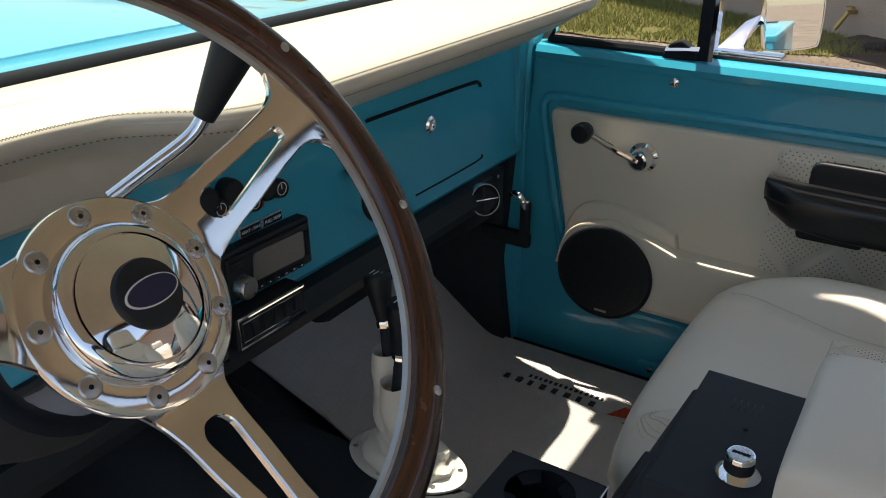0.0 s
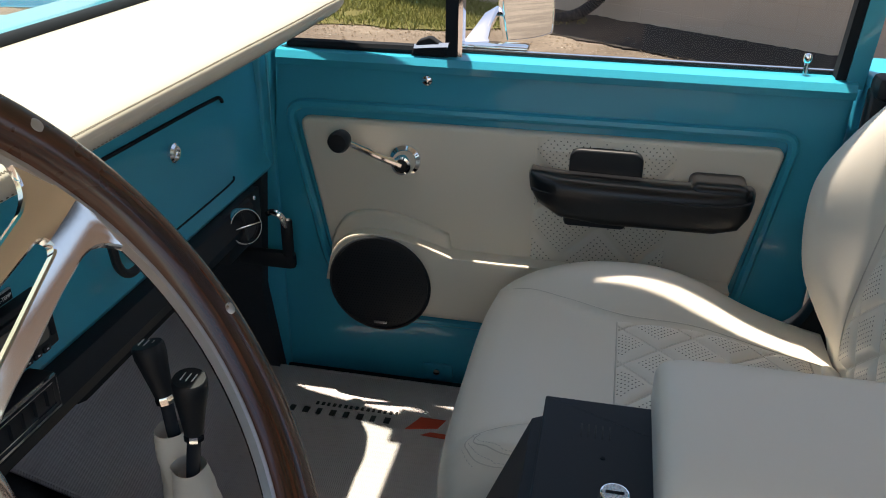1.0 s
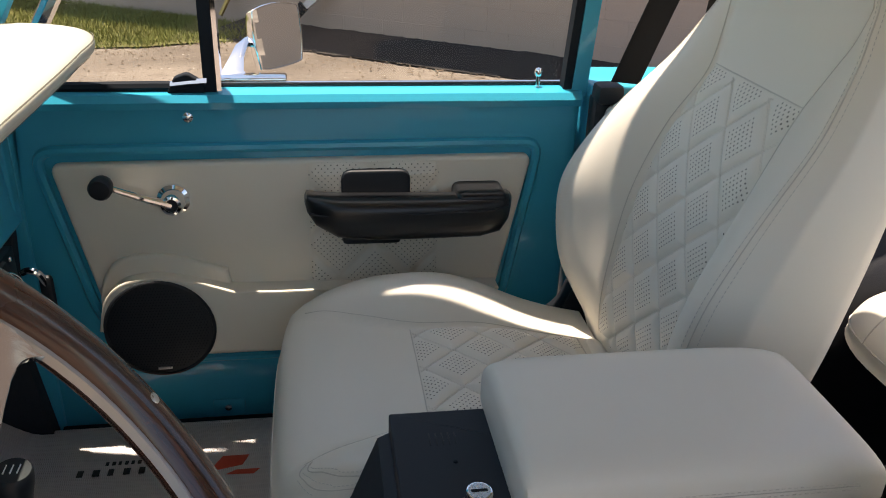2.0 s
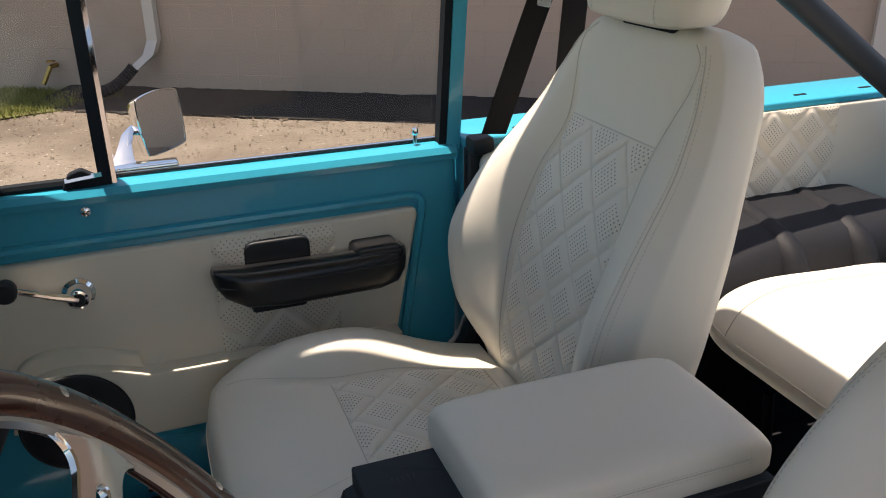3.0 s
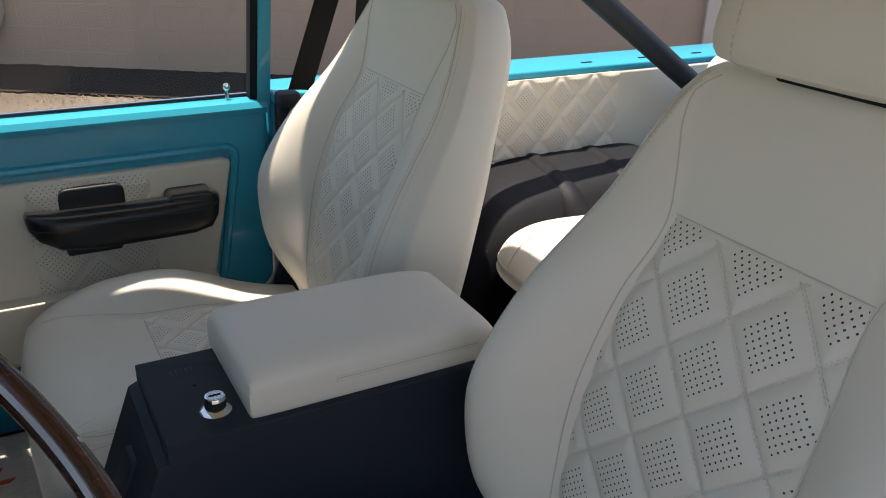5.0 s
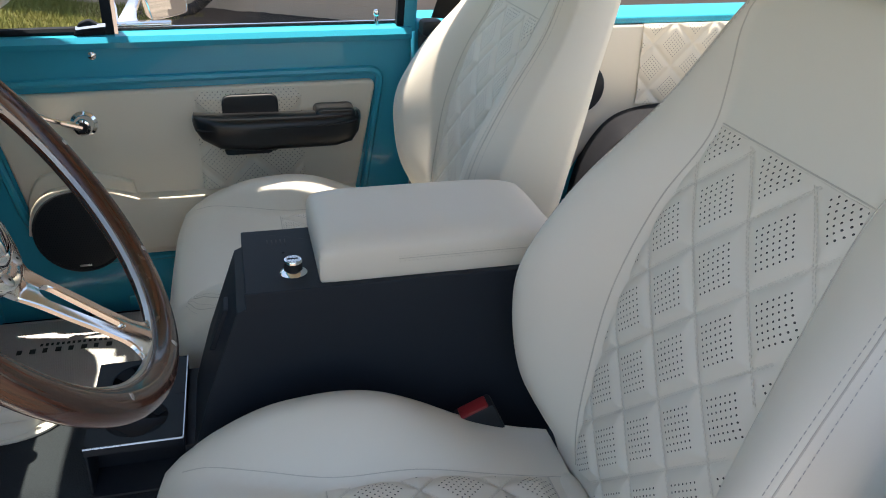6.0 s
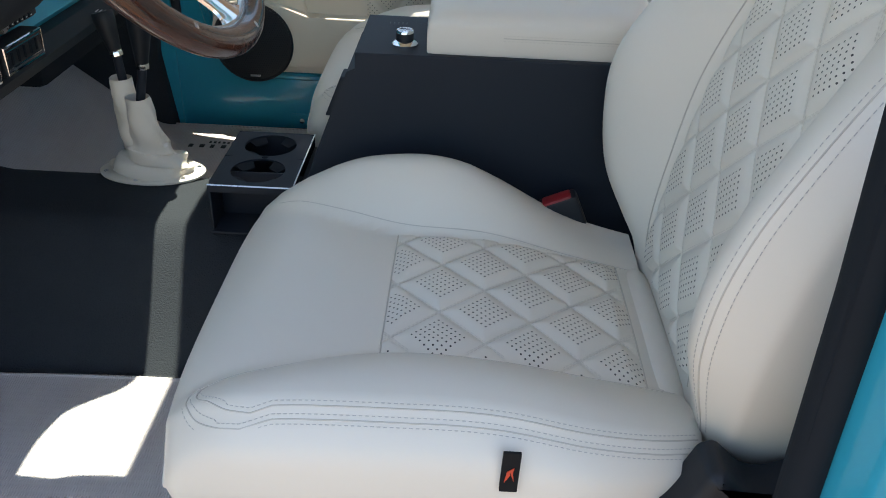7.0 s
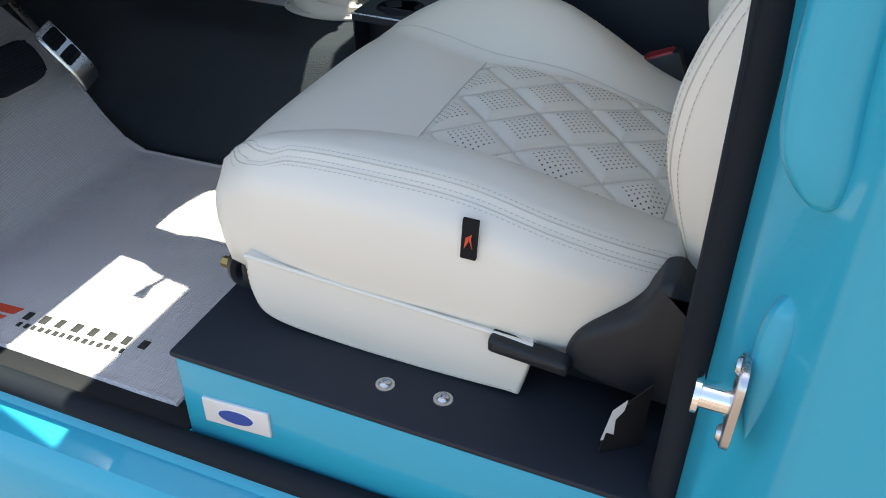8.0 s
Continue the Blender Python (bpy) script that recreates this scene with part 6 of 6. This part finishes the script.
def mats():
    for name, side in (("driver", 1), ("passenger", -1)):
        m = thing("floor_mat", (-0.5, 0.2 if side > 0 else 1.15, FLOOR), "grey woven floor mat with printed maker's marks on the floor", "floor mat", "floor mats")

        def Y(y):
            return y if side > 0 else 2 * MID - y + 0.0
        edge = curve_of([(-1.05, 0.50), (-0.90, 0.46), (-0.72, 0.448), (-0.60, 0.450), (-0.48, 0.456), (-0.24, 0.458)])

        def at(x, t):
            lo, hi = -0.030 if side > 0 else -0.005, edge(x) if x > -0.72 else edge(-0.72) + (-0.72 - x) * 0.30
            y = lo + (hi - lo) * t
            z = FLOOR + 0.009
            b = -0.66
            if x < b:
                z += 0.75 * (math.sqrt((b - x) ** 2 + 0.02 ** 2) - 0.02) * 1.0
            return Vector((x, Y(y), z))
        part("carpet", sheet(at, span(-1.08, -0.236, 60), span(0, 1, 24), thick=Vector((0, 0, -0.008))), WEAVE, m, "grey woven carpet")
        border = [at(x, 0) for x in span(-1.08, -0.236, 20)] + [at(-0.236, t) for t in span(0, 1, 10)[1:]] + [at(x, 1) for x in span(-0.236, -1.08, 20)[1:]]
        part("bound_edge", tube([p + Vector((0, 0, -0.002)) for p in border], 0.0045, 6), WEAVE, m)
        z = FLOOR + 0.0088
        if side > 0:
            glyph_bars(m, -0.515, -0.315, 0.016, 0.031, 8, z, 0.40, 0.077)
            glyph_bars(m, -0.512, -0.345, 0.002, 0.010, 15, z, 0.50, 0.070)
            red = [((-0.580, 0.014), (-0.532, 0.018), (-0.526, 0.032), (-0.566, 0.029)), ((-0.568, 0.002), (-0.540, 0.005), (-0.536, 0.012), (-0.560, 0.010))]
        else:
            glyph_bars(m, -0.572, -0.372, 1.270, 1.286, 8, z, 0.40)
            glyph_bars(m, -0.530, -0.372, 1.296, 1.305, 15, z, 0.50)
            red = [((-0.355, 1.262), (-0.30, 1.275), (-0.29, 1.300), (-0.335, 1.300)), ((-0.325, 1.252), (-0.28, 1.25), (-0.27, 1.262), (-0.31, 1.262))]
        for q in red:
            part("logo_mark", prism(q, flat, z, z + 0.0014), ORANGE, m)


mats()


def pedals():
    p = thing("accelerator_pedal", (-0.79, 0.45, 0.60), "bright ribbed accelerator pedal with black rubber pads", "pedal")
    ax = Vector((0.060, 0.030, -0.095)).normalized()
    wy = (Vector((0, 1, -0.05)) - ax * Vector((0, 1, -0.05)).dot(ax)).normalized()
    nz = ax.cross(wy)
    nz = nz if nz.x > 0 else -nz
    c = Vector((-0.785, 0.456, 0.733))

    def face(a, b, h):
        bend = -0.35 * max(0.0, a - 0.022) ** 2 / 0.04
        return c + ax * a + wy * b + nz * (h + bend)
    rings = []
    for a, k in ((-0.060, 0.9), (-0.058, 0.98), (-0.03, 1.0), (0.0, 1.0), (0.022, 1.0), (0.035, 1.0), (0.045, 0.99), (0.053, 0.96), (0.058, 0.90)):
        rings.append([face(a, b * k, h) for b, h in ((-0.024, -0.004), (-0.025, 0.001), (-0.022, 0.004), (0.022, 0.004), (0.025, 0.001), (0.024, -0.004))])
    pad = part("plate", loft(rings), STEEL, p, "bright curved metal plate")
    for a0, a1 in ((-0.050, -0.020), (-0.012, 0.012)):
        part("rubber_pad", prism(round_poly([(a0, -0.019), (a1, -0.019), (a1, 0.019), (a0, 0.019)], 0.006), face, 0.004, 0.0065, 0.001), RUBBER, pad, "ribbed black rubber pad")
        for i in range(3):
            t = a0 + (a1 - a0) * (i + 1) / 4
            part("pad_rib", loft([[face(t + u, b, h) for u, h in ((-0.0012, 0.006), (0.0012, 0.006), (0.0008, 0.0082), (-0.0008, 0.0082))] for b in (-0.015, 0.015)]), RUBBER, pad)
    part("stem", tube([(-0.80, 0.455, 0.72), (-0.88, 0.46, 0.80), (-1.0, 0.46, 0.92)], 0.006, 8), STEEL, p)
    b = thing("brake_pedal", (-0.77, 0.31, 0.70), "black ribbed rubber brake pedal", "pedal")
    m = pose(-0.765, 0.318, 0.768, 0, 55, 0)
    oval = prism(round_poly([(-0.034, -0.056), (0.034, -0.056), (0.034, 0.056), (-0.034, 0.056)], [0.030, 0.030, 0.030, 0.030], 8), flat, -0.008, 0.008, 0.004)
    oval.transform(m)
    part("pad", oval, RUBBER, b)
    for i in range(6):
        part("rib", rbox((-0.028 + 0.010 * i, -0.048, 0.007), (-0.023 + 0.010 * i, 0.048, 0.0098), 0.001, m=m), RUBBER, b)
    part("arm", tube([(-0.775, 0.32, 0.768), (-0.87, 0.32, 0.82), (-0.93, 0.32, 1.0)], 0.009, 8), BLACK, b)


pedals()


def belts():
    s = thing("seat_belt", (0.33, 1.40, 1.15), "black shoulder belt with retractor beside the passenger seat", "seat belt")
    part("retractor", rbox((0.300, 1.388, 1.03), (0.332, 1.428, 1.192), 0.008), BLACK, s)
    part("retractor_cap", rbox((0.300, 1.376, 1.178), (0.346, 1.42, 1.212), 0.010), BLACK, s)
    web = [(0.345, 1.385, 1.215), (0.40, 1.375, 1.38), (0.46, 1.365, 1.55), (0.50, 1.36, 1.66)]
    def strap(run, w, bm=None):
        return loft([[Vector((x - w, y - 0.001, z + 0.1 * w)), Vector((x + w, y - 0.001, z - 0.1 * w)), Vector((x + w, y + 0.001, z - 0.1 * w)), Vector((x - w, y + 0.001, z + 0.1 * w))] for x, y, z in run], bm)
    part("webbing", strap(web, 0.024), FABRIC, s, "black belt webbing")
    part("webbing", strap([(0.40, 1.34, 0.75), (0.46, 1.345, 1.2), (0.50, 1.355, 1.66)], 0.024), FABRIC, s, "black belt webbing")
    part("tongue", prism(round_poly([(0.408, 1.44), (0.432, 1.435), (0.440, 1.485), (0.416, 1.49)], 0.004), door_face, 1.352, 1.347, 0.001), STEEL, s, "bright belt tongue")
    part("upper_anchor", rbox((0.47, 1.35, 1.64), (0.53, 1.38, 1.70), 0.008), BLACK, s)
    part("shoulder_pad", rbox((0.315, 1.345, 1.06), (0.37, 1.40, 1.185), 0.024, 4), LEATHER, s, "ivory padded cover")
    w = thing("folded_belt_end", (0.27, 0.0, 0.70), "white-edged folded strap end on the black platform", "strap")
    part("strap", loft([[Vector((0.250, -0.012, 0.698)), Vector((0.285, 0.012, 0.698)), Vector((0.286, 0.010, 0.698)), Vector((0.252, -0.014, 0.698))], [Vector((0.256, -0.012, 0.75)), Vector((0.285, 0.014, 0.775)), Vector((0.286, 0.012, 0.775)), Vector((0.257, -0.014, 0.75))]]), FABRIC, w)
    part("label", loft([[Vector((0.251, -0.0145, 0.715)), Vector((0.262, -0.007, 0.715)), Vector((0.262, -0.008, 0.716)), Vector((0.251, -0.0155, 0.716))], [Vector((0.257, -0.0145, 0.757)), Vector((0.268, -0.004, 0.765)), Vector((0.268, -0.005, 0.766)), Vector((0.257, -0.0155, 0.757))]]), WHITE, w)


belts()

# ---- outside ----
def outside():
    def lay(x, y):
        h = 0.0
        if abs(x) < 20 and abs(y) < 20:
            h = 0.012 * noise.noise(Vector((x * 0.9, y * 0.9, 0.3)))
        return Vector((x, y, h))
    xs = [-600, -100, -40, -20] + span(-12, 14, 60) + [20, 40, 100, 600]
    g = part("ground", sheet(lay, xs, [-600, -100, -40, -20] + span(-6, 14, 50) + [20, 40, 100, 600]), GROUND)
    tagged(g, "sunlit tarmac and dry dirt yard", "ground", kind="structure")


outside()

# the wall runs at an angle to the car
W0, W1 = Vector((-9.0, 13.7, 0.0)), Vector((9.0, 2.3, 0.0))
WD = (W1 - W0).normalized()
WF = Vector((WD.y, -WD.x, 0))          # out of its face, towards the car


def wall_pt(s, z, d=0.0):
    return W0 + WD * s + WF * d + Vector((0, 0, z))


def building():
    L = (W1 - W0).length
    b = thing("wall_building", tuple(wall_pt(L / 2, 0)), "beige painted concrete block building wall in shade", "wall", kind="structure")
    core = [wall_pt(0, 0, -0.0022), wall_pt(0, 3.4, -0.0022), wall_pt(0, 3.4, -0.3), wall_pt(0, 0, -0.3)]
    part("core", loft([core, [p + WD * L for p in core]]), WALL, b)
    eave = [wall_pt(0, 3.36, 0.46), wall_pt(0, 3.50, 0.46), wall_pt(0, 3.62, -0.5), wall_pt(0, 3.40, -0.5)]
    part("eave", loft([eave, [p + WD * L for p in eave]]), WALL, b, "overhanging beige eave")
    return b, L


BUILDING, WALL_L = building()


def block_courses():
    """Painted blocks laid in running bond, each a shallow raised piece."""
    bl, bh, j = 0.40, 0.20, 0.003
    proto = bmesh.new()
    m = Matrix((( WD.x, WF.x, 0, 0), (WD.y, WF.y, 0, 0), (0, 0, 1, 0), (0, 0, 0, 1)))
    rbox((0, -0.006, 0), (bl - j, 0.0, bh - j), 0.0015, 1, proto)
    proto.transform(m)
    me = bpy.data.meshes.new("block")
    proto.to_mesh(me)
    proto.free()
    me.materials.append(WALL)
    far = bmesh.new()
    made = 0
    for r in range(17):
        for c in range(int(WALL_L / bl)):
            s = c * bl + (0.2 if r % 2 else 0)
            p = wall_pt(s, r * bh)
            near = 9.4 < s < 16.5 and r < 14
            if near and made < 300:
                ob = new("block", me)
                ob.location = p - Vector(BUILDING.location)
                ob.parent = BUILDING
                made += 1
            else:
                v = [far.verts.new(p + WD * a + Vector((0, 0, z))) for a, z in ((0, 0), (bl - j, 0), (bl - j, bh - j), (0, bh - j))]
                far.faces.new(v)
    tagged(part("far_blocks", far, WALL, BUILDING), kind="stuff")


def drain(s, elbow):
    d = thing("downspout", tuple(wall_pt(s, 0.3, 0.06)), "beige metal downspout with a black corrugated outlet on the wall", "downspout", "downspouts")
    rect = [(-0.05, 0.01), (0.05, 0.01), (0.05, 0.08), (-0.05, 0.08)]
    part("pipe", loft([[wall_pt(s + a, z, dd) for a, dd in rect] for z in (elbow, 3.3)]), GALV, d)
    if elbow > 0.4:
        part("elbow", loft([[wall_pt(s + a, elbow, dd) for a, dd in rect], [wall_pt(s + a - 0.03, elbow - 0.12, dd + 0.05) for a, dd in rect], [wall_pt(s + a - 0.16, elbow - 0.24, dd + 0.12) for a, dd in rect]]), GALV, d)
        run = smooth([wall_pt(s - 0.16, elbow - 0.22, 0.17), wall_pt(s - 0.24, elbow - 0.31, 0.22), wall_pt(s - 0.34, elbow - 0.39, 0.30), wall_pt(s - 0.55, elbow - 0.45, 0.42)], 12)
        part("corrugated_hose", tube(run, [0.055 if i % 2 else 0.047 for i in range(len(run))], 14), RUBBER, d, "black corrugated hose")
    part("strap", loft([[wall_pt(s + a * 1.15, z, dd * 1.08) for a, dd in rect] for z in (1.5, 1.53)]), GALV, d)


drain(10.65, 0.50)
drain(16.57, 0.2)


def vent_box():
    v = thing("wall_vent", tuple(wall_pt(16.9, 0.73, 0.05)), "small beige hooded vent on the wall", "vent")
    part("hood", loft([[wall_pt(16.79, 0.64, 0), wall_pt(16.79, 0.83, 0), wall_pt(16.79, 0.83, 0.04), wall_pt(16.79, 0.64, 0.13)], [wall_pt(17.01, 0.64, 0), wall_pt(17.01, 0.83, 0), wall_pt(17.01, 0.83, 0.04), wall_pt(17.01, 0.64, 0.13)]]), WALL, v)


vent_box()


def tap():
    t = thing("garden_tap", tuple(wall_pt(9.6, 0.25, 0.05)), "weathered brass garden tap on the wall", "tap")
    part("body", tube([wall_pt(9.6, 0.25, 0), wall_pt(9.6, 0.25, 0.10), wall_pt(9.54, 0.10, 0.16)], 0.022, 10), BRASS, t)
    part("handle", lathe([(0.04, 0), (0.04, 0.012), (0, 0.012)], wall_pt(9.6, 0.29, 0.08), (0, 0, 1), 12), BRASS, t)


tap()


def wall_y(x):
    return W0.y + (x - W0.x) * WD.y / WD.x


# width and dark tone cover both the soil and the shadow band at the wall
def soil_strip():
    def at(s, t):
        w = 0.72 + 0.16 * noise.noise(Vector((s * 0.8, 0, 0))) + 0.07 * noise.noise(Vector((s * 5, 1, 0))) + 0.04 * noise.noise(Vector((s * 17, 2, 0)))
        lump = 0.5 + 0.5 * noise.noise(Vector((s * 4, t * 5, 0)))
        return wall_pt(s, 0.014 + (0.045 + 0.02 * lump) * (1 - t) + 0.010 * noise.noise(Vector((s * 19, t * 14, 3))) * (1 - t), t * w)
    g = part("soil_strip", sheet(at, span(9.7, 19.5, 260), span(0, 1, 14)), SOIL)
    tagged(g, "dark soil strip along the wall foot, with wall shade in its colour", "soil", kind="structure")


soil_strip()


def lawn_edge(x):
    return 7.45 + 0.35 * noise.noise(Vector((x * 0.9, 4, 0))) + 0.12 * noise.noise(Vector((x * 3.7, 1, 0))) + max(0.0, x + 1.6) * 0.35


def lawn():
    rnd = random.Random(5)
    pts, tris = [], []
    for k in range(60000):
        x = rnd.uniform(-7.0, -0.35)
        y = rnd.uniform(6.9, wall_y(x) - 0.05)
        if y < lawn_edge(x) + 0.25 * (rnd.random() - 0.3) or noise.noise(Vector((x * 1.7, y * 1.7, 8))) < -0.58 + 0.25 * rnd.random():
            continue
        h, a, w = rnd.uniform(0.02, 0.075), rnd.uniform(0, 6.28), rnd.uniform(0.004, 0.009)
        lean = Vector((rnd.uniform(-0.04, 0.04), rnd.uniform(-0.04, 0.04), h))
        p = Vector((x, y, 0.005))
        q = Vector((math.cos(a) * w, math.sin(a) * w, 0))
        i = len(pts)
        pts += [p - q, p + q, p + lean]
        tris.append((i, i + 1, i + 2))
    me = bpy.data.meshes.new("grass")
    me.from_pydata([tuple(p) for p in pts], [], tris)
    me.materials.append(GRASS)
    ob = new("grass", me)
    tagged(ob, "sunlit patchy lawn grass near the wall", "grass", kind="stuff")

    def sod(s, t):
        x = -9.5 + 9.1 * s
        lim = min(lawn_edge(x), wall_y(x) - 0.05)
        return Vector((x, lim + (wall_y(x) - lim) * t, 0.014 + 0.010 * noise.noise(Vector((x, t * 5, 0)))))
    g = part("lawn", sheet(sod, span(0, 1, 120), span(0, 1, 30)), SOD)
    tagged(g, "sunlit lawn beside the building", "lawn", kind="structure")


lawn()


def litter():
    """Loose chips, grit and dead leaves between the yard and the planted edge."""
    rnd = random.Random(11)
    pts, faces = [], []
    for k in range(2600):
        x = rnd.uniform(-5.0, 4.5)
        foot = wall_y(x)
        edge = lawn_edge(x) if x < -0.5 else foot - 0.75
        y = edge + rnd.gauss(-0.18, 0.28) if rnd.random() < 0.7 else foot - rnd.uniform(0.05, 3.0)
        if y > foot - 0.04:
            continue
        r = rnd.uniform(0.004, 0.014) * (1.3 if rnd.random() < 0.1 else 1.0)
        a, flatten = rnd.uniform(0, 6.28), rnd.uniform(0.25, 0.8)
        i = len(pts)
        for t in range(4):
            e = a + t * 1.571 + rnd.uniform(-0.3, 0.3)
            pts.append((x + r * math.cos(e) * rnd.uniform(0.6, 1.2), y + r * math.sin(e) * rnd.uniform(0.6, 1.2), 0.008 + r * 0.2))
        pts.append((x + rnd.uniform(-0.3, 0.3) * r, y, 0.012 + r * flatten))
        faces += [(i + t, i + (t + 1) % 4, i + 4) for t in range(4)]
    me = bpy.data.meshes.new("litter")
    me.from_pydata(pts, [], faces)
    me.materials.append(CHIPS)
    tagged(new("litter", me), "dry chips, grit and dead leaves scattered over the yard", "litter", kind="stuff")


litter()
block_courses()
